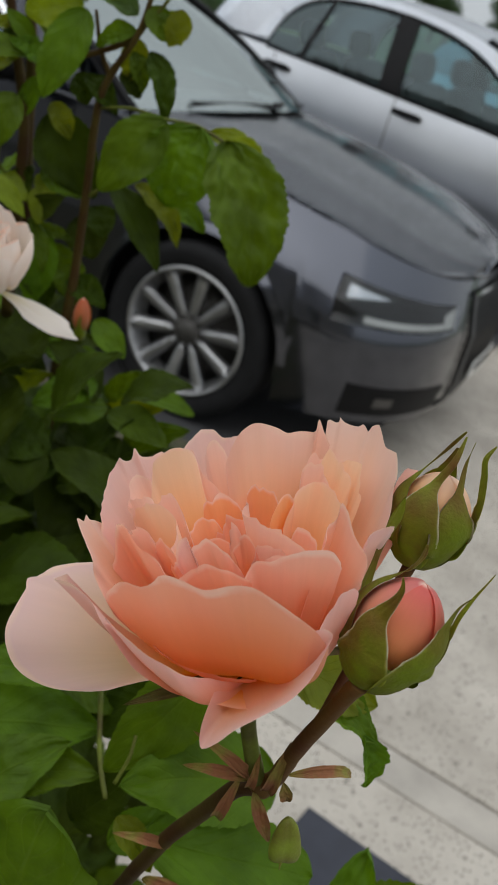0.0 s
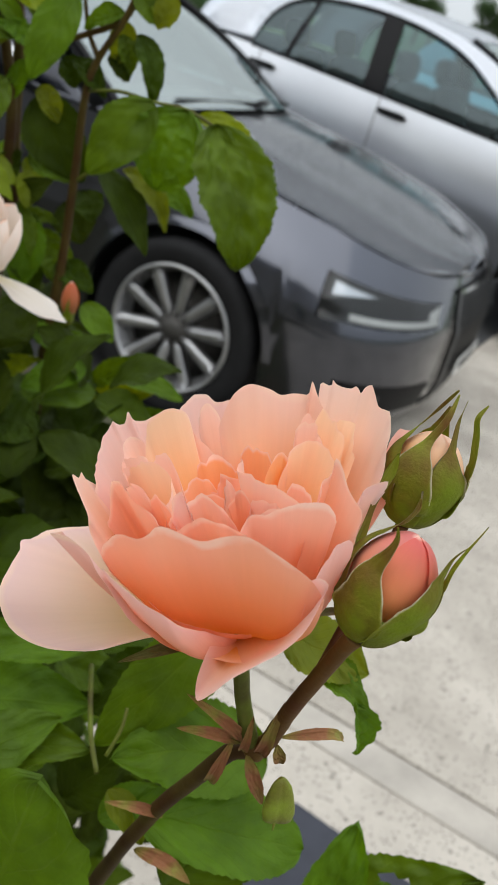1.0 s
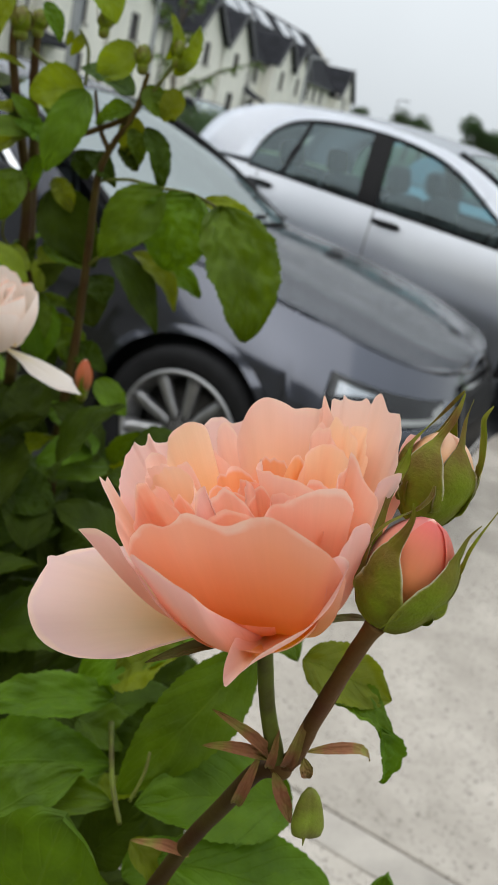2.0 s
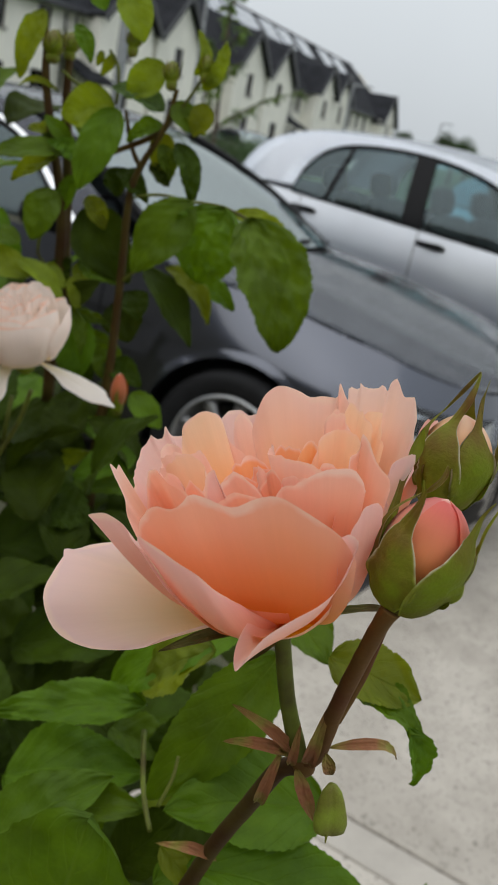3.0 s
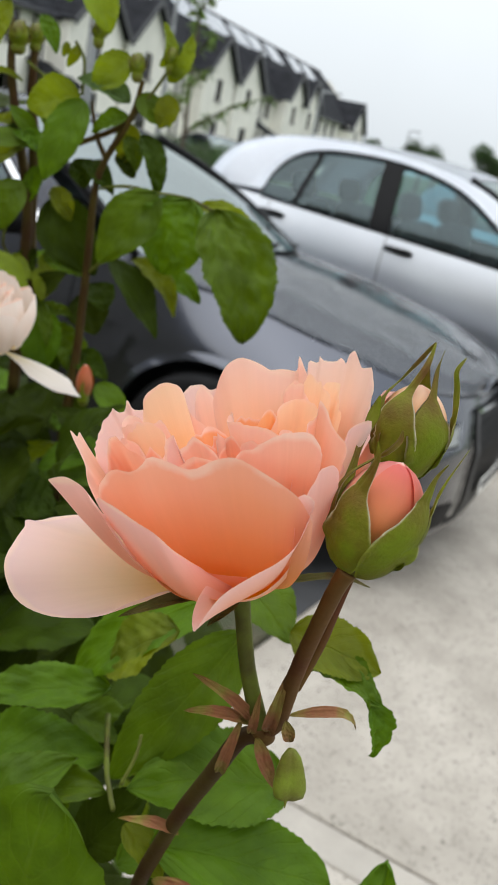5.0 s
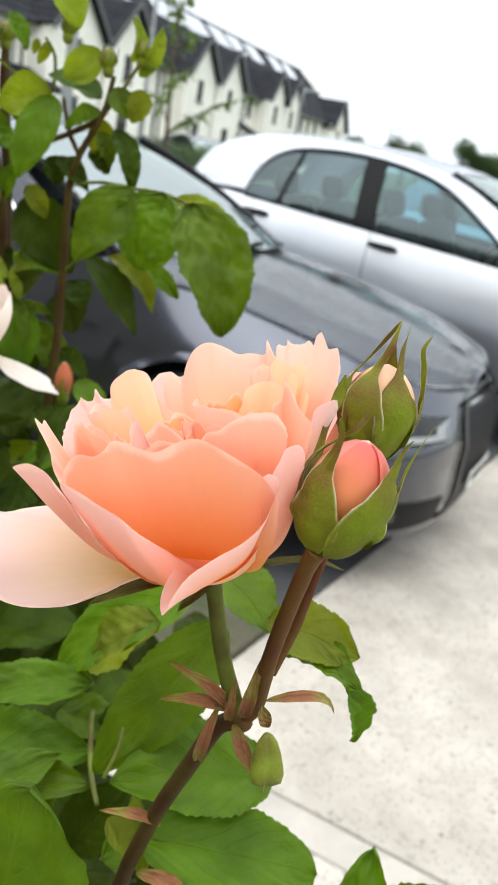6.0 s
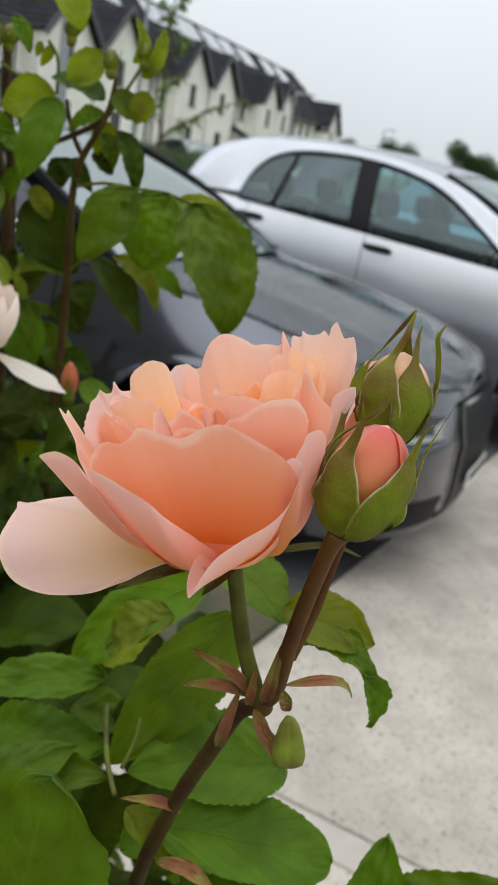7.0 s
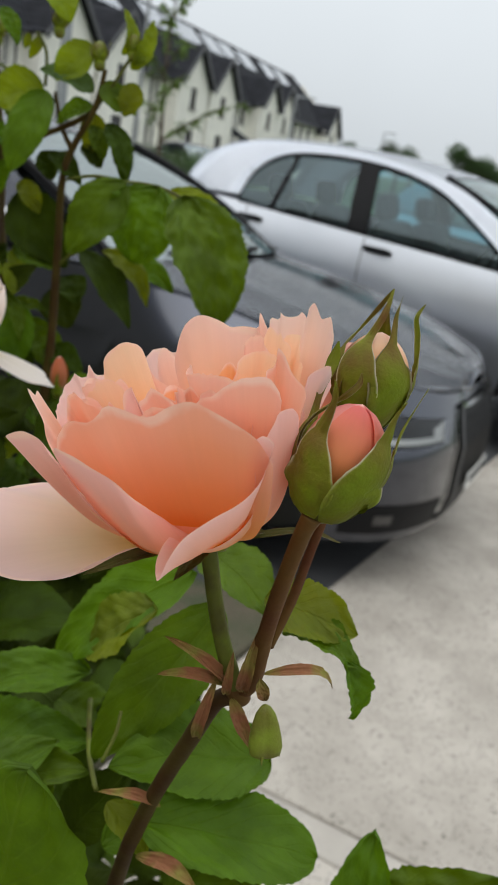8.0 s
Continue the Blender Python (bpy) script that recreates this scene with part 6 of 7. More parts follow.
shoot("twig", [(-0.0478, 0.5800, 1.4460), (-0.0425, 0.5800, 1.4280), (-0.0348, 0.5780, 1.4159)], [0.00098, 0.00133, 0.00166], M_STEM)
shoot("twig", [(-0.0548, 0.5800, 1.4198), (-0.0299, 0.5760, 1.4341), (-0.0217, 0.5740, 1.4426)], [0.00150, 0.00180, 0.00163], M_STEM)
shoot("twig", [(-0.0215, 0.5730, 1.4426), (-0.0124, 0.5700, 1.4569), (-0.0040, 0.5650, 1.4717)], [0.00114, 0.00096, 0.00094], M_STEM_GREEN)
shoot("cane", [(-0.1024, 0.6000, 1.4731), (-0.1011, 0.6000, 1.4544), (-0.0936, 0.6000, 1.4216), (-0.0827, 0.6000, 1.3794), (-0.0803, 0.6000, 1.3370), (-0.0780, 0.6000, 1.2574)], [0.00201, 0.00254, 0.00276, 0.00318, 0.00361, 0.00415], M_STEM)
shoot("cane", [(-0.0911, 0.6100, 1.4753), (-0.0901, 0.6100, 1.4457), (-0.0839, 0.6100, 1.4030), (-0.0815, 0.6100, 1.3611), (-0.0720, 0.6100, 1.2955)], [0.00204, 0.00277, 0.00354, 0.00399, 0.00413], M_STEM)
shoot("twig", [(-0.0860, 0.5900, 1.3897), (-0.0923, 0.5900, 1.3538), (-0.0771, 0.6000, 1.3413)], [0.00086, 0.00088, 0.00108], M_STEM_GREEN)
shoot("twig", [(-0.0590, 0.4800, 1.3007), (-0.0650, 0.4850, 1.2805), (-0.0764, 0.4900, 1.2550)], [0.00119, 0.00137, 0.00156], M_STEM_GREEN)
shoot("twig", [(-0.0743, 0.5000, 1.2890), (-0.0768, 0.5000, 1.2583)], [0.00125, 0.00143], M_STEM_GREEN)
shoot("twig", [(-0.0923, 0.6000, 1.4608), (-0.0812, 0.6000, 1.4549), (-0.0652, 0.5900, 1.4542)], [0.00084, 0.00085, 0.00083], M_STEM_GREEN)
shoot("twig", [(-0.0622, 0.5850, 1.4760), (-0.0559, 0.5850, 1.4665), (-0.0548, 0.5850, 1.4480)], [0.00081, 0.00098, 0.00099], M_STEM_GREEN)
shoot("leaf_stalk", [(-0.0022, 0.5620, 1.4035), (0.0173, 0.5660, 1.4038), (0.0334, 0.5620, 1.3998)], [0.00098, 0.00098, 0.00082], M_STEM_GREEN)
shoot("leaf_stalk", [(-0.0392, 0.5800, 1.3976), (-0.0201, 0.5700, 1.4034), (-0.0016, 0.5620, 1.4036)], [0.00084, 0.00099, 0.00098], M_STEM_GREEN)
shoot("leaf_stalk", [(-0.0365, 0.5840, 1.3480), (-0.0297, 0.5800, 1.3552), (-0.0232, 0.5800, 1.3589)], [0.00105, 0.00104, 0.00086], M_STEM_GREEN)
shoot("leaf_stalk", [(0.0379, 0.3400, 1.2115), (0.0435, 0.3000, 1.2176), (0.0492, 0.2800, 1.2174)], [0.00114, 0.00102, 0.00089], M_STEM_GREEN)
shoot("leaf_stalk", [(0.1172, 0.2800, 1.1733), (0.1330, 0.2900, 1.1554), (0.1562, 0.2880, 1.1562)], [0.00082, 0.00086, 0.00086], M_STEM_GREEN)
shoot("leaf_stalk", [(0.0506, 0.2700, 1.2367), (0.0536, 0.2750, 1.2445), (0.0541, 0.2800, 1.2498)], [0.00069, 0.00062, 0.00055], M_STEM_GREEN)
bract((0.0840, 0.2215, 1.3020), (0.0658, 0.2220, 1.3134), 0.0025, (-0.05, -0.67, 0.74), 80)
bract((0.0823, 0.2205, 1.3029), (0.0649, 0.2200, 1.3038), 0.0025, (-0.04, -0.63, 0.78), 81)
bract((0.0910, 0.2195, 1.3079), (0.1127, 0.2320, 1.3002), 0.0025, (-0.11, -0.57, 0.81), 82)
bract((0.0843, 0.2195, 1.3000), (0.0908, 0.2130, 1.2903), 0.0029, (-0.10, -0.77, 0.63), 83)
bract((0.0798, 0.2195, 1.3049), (0.0775, 0.2280, 1.2795), 0.0025, (-0.06, -0.73, 0.68), 84)
bract((0.0712, 0.2430, 1.2450), (0.0530, 0.2400, 1.2503), 0.0027, (-0.00, -0.54, 0.84), 85)
bract((0.0661, 0.2500, 1.2197), (0.0867, 0.2450, 1.2156), 0.0041, (-0.03, -0.47, 0.88), 86)
bract((0.0870, 0.2205, 1.3015), (0.0874, 0.2135, 1.3232), 0.0028, (-0.11, -0.80, 0.59), 87)
bract((0.0901, 0.2165, 1.3085), (0.0926, 0.2160, 1.3026), 0.0026, (-0.12, -0.79, 0.61), 88)
bract((0.0829, 0.2215, 1.2993), (0.0829, 0.2190, 1.3127), 0.0020, (-0.09, -0.80, 0.60), 89)
calyx_leaf((0.0752, 0.2140, 1.3441), (0.0462, 0.2000, 1.3389), 0.0030, (0.03, -0.66, 0.75), 140)
calyx_leaf((0.0725, 0.2100, 1.3460), (0.0658, 0.2000, 1.3402), 0.0033, (-0.01, -0.82, 0.57), 141)
calyx_leaf((0.0764, 0.2180, 1.3425), (0.1067, 0.2350, 1.3407), 0.0018, (-0.07, -0.58, 0.81), 142)
calyx_leaf((0.0755, 0.2160, 1.3443), (0.0855, 0.2220, 1.3454), 0.0035, (-0.04, -0.63, 0.78), 144)

# knuckle where the flowering stems part
bm = bmesh.new()
bmesh.ops.create_icosphere(bm, subdivisions=3, radius=0.0030)
for v in bm.verts:
    v.co *= 1 + 0.25 * noise.noise(v.co * 420)
part("node", bm, M_STEM_RED, bush, m=Matrix.Translation(Vector((0.0861, 0.2220, 1.3000)) - ORIGIN) @ Matrix.Diagonal((1.15, 1.0, 1.0, 1)))
# canes down to the soil
shoot("cane", [(-0.045, 0.582, 1.10), (-0.06, 0.57, 0.7), (-0.08, 0.52, 0.3), (-0.07, 0.46, 0.0)], [0.005, 0.007, 0.009, 0.011], M_STEM)
shoot("cane", [(-0.09, 0.60, 1.20), (-0.12, 0.60, 0.75), (-0.10, 0.55, 0.3), (-0.04, 0.48, 0.0)], [0.006, 0.008, 0.010, 0.012], M_STEM)
shoot("cane", [(-0.075, 0.61, 1.25), (-0.13, 0.63, 0.8), (-0.10, 0.58, 0.3), (-0.08, 0.5, 0.0)], [0.006, 0.008, 0.010, 0.011], M_STEM)
shoot("cane", [(0.057, 0.33, 1.041), (0.02, 0.39, 0.8), (-0.02, 0.44, 0.4), (-0.03, 0.45, 0.0)], [0.004, 0.006, 0.008, 0.011], M_STEM)

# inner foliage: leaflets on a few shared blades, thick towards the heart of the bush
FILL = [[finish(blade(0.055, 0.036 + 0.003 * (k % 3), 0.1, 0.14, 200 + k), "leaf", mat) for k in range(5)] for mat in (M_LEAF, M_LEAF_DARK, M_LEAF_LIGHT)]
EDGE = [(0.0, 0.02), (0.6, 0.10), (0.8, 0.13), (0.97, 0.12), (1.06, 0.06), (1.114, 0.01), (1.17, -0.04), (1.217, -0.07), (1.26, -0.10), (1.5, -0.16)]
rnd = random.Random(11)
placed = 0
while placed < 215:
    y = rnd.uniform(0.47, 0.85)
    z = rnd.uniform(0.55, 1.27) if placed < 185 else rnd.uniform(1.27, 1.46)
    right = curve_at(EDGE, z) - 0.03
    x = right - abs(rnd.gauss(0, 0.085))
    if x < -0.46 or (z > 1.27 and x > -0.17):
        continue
    # most get the dark green, so the bush's deep shade sits in the colour
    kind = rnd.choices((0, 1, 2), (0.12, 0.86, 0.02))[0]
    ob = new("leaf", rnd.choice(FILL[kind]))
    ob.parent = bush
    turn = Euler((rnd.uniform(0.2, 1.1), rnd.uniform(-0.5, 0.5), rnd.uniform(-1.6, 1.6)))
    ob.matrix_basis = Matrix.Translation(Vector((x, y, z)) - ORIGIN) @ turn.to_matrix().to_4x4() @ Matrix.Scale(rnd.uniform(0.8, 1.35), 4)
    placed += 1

# low leaves close under the flower, all in the green with shade painted in
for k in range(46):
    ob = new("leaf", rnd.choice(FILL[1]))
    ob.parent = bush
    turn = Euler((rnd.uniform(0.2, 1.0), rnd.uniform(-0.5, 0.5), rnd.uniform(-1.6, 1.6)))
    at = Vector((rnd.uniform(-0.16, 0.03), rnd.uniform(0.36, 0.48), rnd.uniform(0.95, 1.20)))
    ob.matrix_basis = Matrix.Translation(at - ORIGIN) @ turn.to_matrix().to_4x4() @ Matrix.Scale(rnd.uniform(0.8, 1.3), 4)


# leaves that close the bush behind the flower, their shade put into the dark green
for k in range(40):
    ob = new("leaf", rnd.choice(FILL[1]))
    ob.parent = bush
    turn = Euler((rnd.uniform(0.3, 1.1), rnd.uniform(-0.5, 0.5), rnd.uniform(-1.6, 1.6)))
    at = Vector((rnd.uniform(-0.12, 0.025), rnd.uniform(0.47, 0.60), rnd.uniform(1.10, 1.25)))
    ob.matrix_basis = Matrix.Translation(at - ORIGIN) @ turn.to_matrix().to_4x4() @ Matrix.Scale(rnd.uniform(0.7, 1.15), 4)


# ---------------------------------------------------------------- blooms
def bloom_frame(at, axis):
    a = Vector(axis).normalized()
    x = (Vector((1, 0, 0)) - a * a.x).normalized()
    y = a.cross(x)
    return Matrix.Translation(Vector(at) - ORIGIN) @ Matrix((x, y, a)).transposed().to_4x4()


def petal(parent, a0, a1, k0, k1, k2, belly, curl, mat, seed, base=(0.004, 0.004), ruffle=1.0, corner=0.28, point=0.0, size=1.0):
    """A cupped petal between two angles; k0, k1, k2: (radius, height) of its rim in millimetres at start, middle and end."""
    def rim(a):
        w0, w1, w2 = 0.5 * a * (a - 1), 1 - a * a, 0.5 * a * (a + 1)
        return (a0 + a1) / 2 + a * (a1 - a0) / 2, w0 * k0[0] + w1 * k1[0] + w2 * k2[0], w0 * k0[1] + w1 * k1[1] + w2 * k2[1]
    return petal_sheet(parent, rim, belly, curl, mat, seed, base, ruffle, lambda a: 1 - corner * abs(a) ** 4 + point * max(0.0, 1 - abs(a) * 3.0), size)


def petal_sheet(parent, rim, belly, curl, mat, seed, base, ruffle, trim, size, foot=0.3):
    off = Vector((seed * 7.3, seed * 2.9, 0.5))
    first, last = rim(-1)[0], rim(1)[0]
    mid = (first + last) / 2

    def fn(u, v):
        a = 2 * u - 1
        az, r, h = rim(a)
        r, h = r / 1000 * size, h / 1000 * size
        n1 = noise.noise(off + Vector((a * 2.1, 0, 0)))
        n2 = noise.noise(off + Vector((a * 4.2, 3, 0)))
        n3 = noise.noise(off + Vector((a * 11.0, 8, 0)))
        reach = trim(a) * (1 + ruffle * (0.03 * n1 + 0.016 * n2) + 0.006 * n3)
        t = v * reach
        ang = radians(mid + (az - mid) * (foot + (1 - foot) * min(t * 1.5, 1.0) ** 0.8))
        rp = t ** (1 / (1 + belly))
        hp = t ** (1 + 0.75 * belly)
        rr = base[0] + (r - base[0]) * rp + curl * 0.001 * max(t - 0.72, 0) ** 2 / 0.078
        hh = base[1] + (h - base[1]) * hp - 0.35 * abs(curl) * 0.001 * max(t - 0.8, 0) ** 2 / 0.04
        rr += ruffle * 0.0022 * size * n1 * t ** 2 + ruffle * 0.0012 * size * n2 * t ** 4 + 0.0009 * size * noise.noise(off + Vector((a * 3, t * 4, 5)))
        rr += 0.0004 * size * n3 * t ** 6
        hh += ruffle * 0.0008 * size * noise.noise(off + Vector((a * 4, t * 2, 9))) * t
        return Vector((rr * math.cos(ang), rr * math.sin(ang), hh))
    return part("petal", surface(fn, 34, 18), mat, parent)


def receptacle(name, m, r, label, mat):
    bm = bmesh.new()
    lathe(bm, [(0.0, -r * 0.9), (r * 0.45, -r * 0.8), (r * 0.8, -r * 0.5), (r, 0.0), (r * 0.9, 0.004), (r * 0.4, 0.006), (0.0, 0.006)], 18)
    return part(name, bm, mat, bush, label, m=m)


def fan_petal(parent, knots, mat, belly=0.5, seed=1, ruffle=0.5, base=(0, 0, 3), roll=0.0, hollow=0.0, soft=0.07, start=0.55):
    """A petal that fans out from its claw at base to a rim through a few knots (x, y, z), all in millimetres in the bloom's own space.
    belly: how far it bulges outwards before it rises; roll: how far the rim turns over; hollow: how far the middle sinks back;
    soft: how wide the rim's notches and points are smoothed away below start, a share of its length."""
    pts = [Vector(k) for k in knots]
    run = [0.0]
    for p, q in zip(pts, pts[1:]):
        run.append(run[-1] + (q - p).length)
    n = len(pts)
    foot = Vector(base)
    off = Vector((seed * 7.3, seed * 2.9, 0.5))
    across = max(14, min(44, int(run[-1] * 0.9)))

    def rim(u):
        s = u * run[-1]
        i = max(k for k in range(n - 1) if run[k] <= s + 1e-6)
        t = (s - run[i]) / (run[i + 1] - run[i])
        p0, p1, p2, p3 = pts[max(i - 1, 0)], pts[i], pts[i + 1], pts[min(i + 2, n - 1)]
        return 0.5 * (2 * p1 + (p2 - p0) * t + (2 * p0 - 5 * p1 + 4 * p2 - p3) * t * t + (3 * p1 - p0 - 3 * p2 + p3) * t ** 3)

    edge = [rim(i / 200) for i in range(201)]

    def even(u):
        total, weight = Vector(), 0.0
        for i in range(0, 201, 4):
            g = math.exp(-((i / 200 - u) / soft) ** 2 / 2)
            total, weight = total + edge[i] * g, weight + g
        pull = min(u, 1 - u) / soft
        return edge[round(u * 200)].lerp(total / weight, min(pull, 1.0))

    plain = {}

    def fn(u, v):
        if u not in plain:
            plain[u] = (rim(u), even(u))
        w = smoothstep(start, 1.0, v)
        q = plain[u][1].lerp(plain[u][0], w) - foot
        a = 2 * u - 1
        n1 = noise.noise(off + Vector((a * 2.6, 0, 0)))
        n2 = noise.noise(off + Vector((a * 6.5, 3, 0)))
        n3 = noise.noise(off + Vector((a * 2.4, v * 3.5, 5)))
        n4 = noise.noise(off + Vector((a * 14.0, 6, v * 2)))
        out = Vector((q.x, q.y, 0))
        out = out.normalized() if out.length > 0.01 else Vector((0, 0, 1))
        rp, hp = v ** (1 / (1 + belly)), v ** (1 + 0.75 * belly)
        p = foot + Vector((q.x * rp, q.y * rp, q.z * hp))
        wave = ruffle * (1.3 * n1 * v ** 3 + 0.8 * n2 * v ** 6 + 0.5 * n4 * v ** 8) + 0.95 * n3 * v * (1 - 0.5 * v) + 0.35 * noise.noise(off + Vector((a * 5.5, v * 7.0, 11))) * v
        p += out * (wave + roll * max(v - 0.8, 0) ** 2 * 25 - hollow * math.sin(math.pi * v) * (1 - a * a))
        p.z += ruffle * (0.5 * n2 + 0.5 * n4) * v ** 6 - 0.3 * abs(roll) * max(v - 0.86, 0) ** 2 * 40
        return p / 1000
    return part("petal", surface(fn, across, 20), mat, parent)


ROSE = bloom_frame((0.0748, 0.2155, 1.3440), (-0.329, -0.081, 0.941))
rose = receptacle("bloom", ROSE, 0.0030, "large ruffled apricot-pink double rose bloom", M_CALYX)
P, Q, Y, W, H = M_PETAL, M_PETAL_PALE, M_PETAL_YELLOW, M_PETAL_PEACH, M_PETAL_HEART
# reflexed guard petals below the cup
fan_petal(rose, [(-40, 31, 8), (-52, 26, 11), (-54, 19, 14), (-55.5, 14, 17), (-54.5, 11, 16.5), (-57, 4, 14.5), (-57.5, -0.5, 11.5), (-57, -2.5, 8.5), (-54, -4.5, 4), (-46.5, -6, 0.5), (-36.5, -6, -0.5), (-28.5, -7, 2.5), (-20, -9, 6)], M_PETAL_GUARD, 0.1, 1, 0.55)
fan_petal(rose, [(-38, -2, 31), (-37.5, -9, 36), (-37, -12.5, 38.5), (-32, -16.5, 40.3), (-27.5, -21, 39.2), (-25, -24, 36), (-20, -27, 28)], Q, 0.95, 2, 0.2, roll=0.5)
fan_petal(rose, [(-24, -19, 28), (-25, -23, 36), (-24, -25, 38.7), (-21.5, -28.5, 39), (-17, -32, 37), (-13, -32, 33), (-10, -28, 26), (-7, -20.5, 17.5), (-3, -13, 8.5)], Q, 1.0, 3, 0.2, roll=0.3)
fan_petal(rose, [(-7, -20, 13.5), (-8, -25, 14), (-9, -29, 12.5), (-9, -31, 10), (-5, -36, 17), (-1, -37, 21.5), (5, -35.5, 24), (11, -31, 25), (14.5, -27, 27), (16.5, -25, 30), (17.5, -24.5, 32.5), (16, -25, 34.5), (14.5, -25, 34)], Q, 0.45, 4, 0.15, roll=0.6)
fan_petal(rose, [(13, -23, 26), (16, -20, 31), (18.5, -19, 34), (19.5, -18, 35.5), (21, -17, 35.8), (23, -15, 34.5), (22.5, -13, 29)], Q, 0.95, 5, 0.2)
fan_petal(rose, [(23, -6, 30), (24.5, -0.5, 35), (25.5, 0, 36.5), (28, 0.5, 37.5), (30.5, 1, 37.5), (30, 6, 31)], M_PETAL_GUARD, 0.7, 6, 0.2, roll=1.0)
fan_petal(rose, [(32, 12, 24), (33.5, 25, 29.5), (35.5, 27, 33), (37, 27, 34.6), (38, 27, 33.6), (39, 26.5, 34.2), (37.5, 24, 31), (33, 17, 26)], Q, 0.6, 7, 0.2)
# the cup: one broad petal in front with a dip in its rim
fan_petal(rose, [(-29, -9, 28), (-27, -15, 36), (-25, -17, 39), (-23.5, -17.5, 40.5), (-21.5, -18, 41), (-19.5, -18.5, 40.5), (-18, -18.8, 40.5), (-16, -19, 41.5), (-14, -18.8, 43.3), (-11.5, -18.6, 42.4), (-9, -18.8, 40.8), (-7, -19.4, 39.9), (-4.8, -20.2, 40.1), (-2, -21.2, 41.4), (1.5, -22.3, 42.5), (4.5, -23, 42.2), (9.5, -24.5, 38.8), (13.5, -25.5, 35.5), (15.5, -25.5, 32.5), (17, -23.5, 27)], P, 0.95, 8, 0.10, start=0.70)
fan_petal(rose, [(-24, -15, 20), (-18, -19, 16), (-11, -21, 12.5), (-5, -21.5, 10.5), (1, -22, 10), (7, -21, 12), (12, -18, 16)], Y, 0.8, 48, 0.1)
fan_petal(rose, [(-20, -13, 20), (-14, -16, 16.5), (-8, -17, 14.6), (-3, -16.6, 13), (1, -15, 11.5)], P, 0.8, 49, 0.1)
# left flank: a pointed petal, with a broad one curving in behind it
fan_petal(rose, [(-28, -10, 26), (-31, -7, 33.5), (-31, -6.5, 37.5), (-32, -5.5, 40.5), (-33.3, -3, 42), (-34.5, 0, 44), (-33.9, 2.5, 41.3), (-33.5, 4, 42), (-34.5, 9, 37), (-36, 18, 30), (-35, 24, 24)], W, 0.7, 10, 0.15)
fan_petal(rose, [(-33, 6, 29), (-34.5, 15, 31.5), (-36, 26, 32), (-35.5, 33, 33.2), (-34, 37.5, 33.6), (-33.6, 38, 35), (-32.5, 39, 33), (-31, 40.5, 33), (-30, 41, 35.6), (-29, 42, 32), (-27, 43, 31.5), (-24, 44, 32), (-21, 44, 28)], Q, 0.75, 11, 0.5)
# back: a yellow petal, the far pink one behind it, the tall rounded one and the torn one
fan_petal(rose, [(-24, 24, 31), (-23, 25.5, 36.5), (-22, 26, 40.8), (-19.5, 26.5, 42.5), (-17, 27, 43.5), (-14.5, 27.5, 42.6), (-13, 28, 41), (-12.5, 28.5, 37.5), (-12.5, 28.5, 31.5), (-11, 27, 27)], Y, 0.5, 12, 0.3, hollow=-1.5)
fan_petal(rose, [(-24, 46, 26), (-18, 50, 31), (-16, 51, 33), (-13, 51.5, 34), (-11, 51, 33.8), (-9, 49, 33), (-6.5, 47, 34), (-3, 46, 34), (2, 44, 30)], Q, 0.7, 13, 0.6)
fan_petal(rose, [(-19, 38, 28), (-16, 36.5, 36), (-14.5, 36, 37.2), (-13.6, 35, 34), (-12, 33, 31.2), (-8, 30, 28.5)], W, 0.5, 14, 0.7)
fan_petal(rose, [(-13, 42, 28), (-12, 42, 34), (-10, 41.5, 36.4), (-8, 40, 35.5), (-6.5, 38, 33), (-5, 36, 28)], W, 0.5, 15, 0.8)
fan_petal(rose, [(-6, 30, 26), (-6.5, 32, 34), (-5, 31.5, 38.5), (-3, 31.5, 42.5), (-1, 31.5, 44.6), (1.5, 32.5, 45.6), (4, 33, 45), (6.5, 34.5, 43), (9, 36, 40.6), (12, 38, 39.6), (14.5, 39.5, 38.7), (15.8, 40, 38.2), (16.9, 39, 42.2), (18, 39.5, 38), (19, 40, 34)], W, 0.45, 16, 0.25)
fan_petal(rose, [(18, 42, 31), (18.3, 43.5, 36.5), (18.8, 43.5, 39), (21.3, 42, 38.6), (21.6, 42, 40.4), (23, 41, 39.4), (26.5, 38, 40), (27.4, 37.4, 41), (28, 36, 39.4), (29, 33, 42.6), (30.5, 31, 44.2), (31, 29, 43), (31.5, 26, 41.4), (33, 22, 42.4), (33.5, 20, 42.6), (33.5, 18, 38.5), (32.5, 16, 36.5), (31, 11, 33), (28, 6, 28)], W, 0.55, 17, 0.2)
# right front: an upright petal with a pale edge, its outer lip turned over
fan_petal(rose, [(11, -15, 26), (12.8, -12, 30), (14, -8.5, 32.6), (15.5, -5.5, 35), (17.5, -2.5, 36.8), (18, -0.5, 39.2), (19.5, 1, 39.2), (20.5, 2, 40.2), (21.2, 2.5, 43), (22.5, 1, 41), (23.5, -2.5, 38.4), (24.5, -5, 37.2), (25.5, -6.5, 36), (25.3, -8, 34.4), (24.5, -9.5, 33.2), (23.5, -11.5, 31), (21, -14, 26)], P, 0.6, 18, 0.15, hollow=1.2)
fan_petal(rose, [(-1, -12, 32), (2.5, -9.5, 37.3), (4, -10, 38.5), (6, -11, 39), (9, -12, 40.5), (11.5, -12.3, 41.5), (14, -12, 42), (18, -10.5, 40.5), (20, -9, 35)], P, 0.75, 19, 0.5)
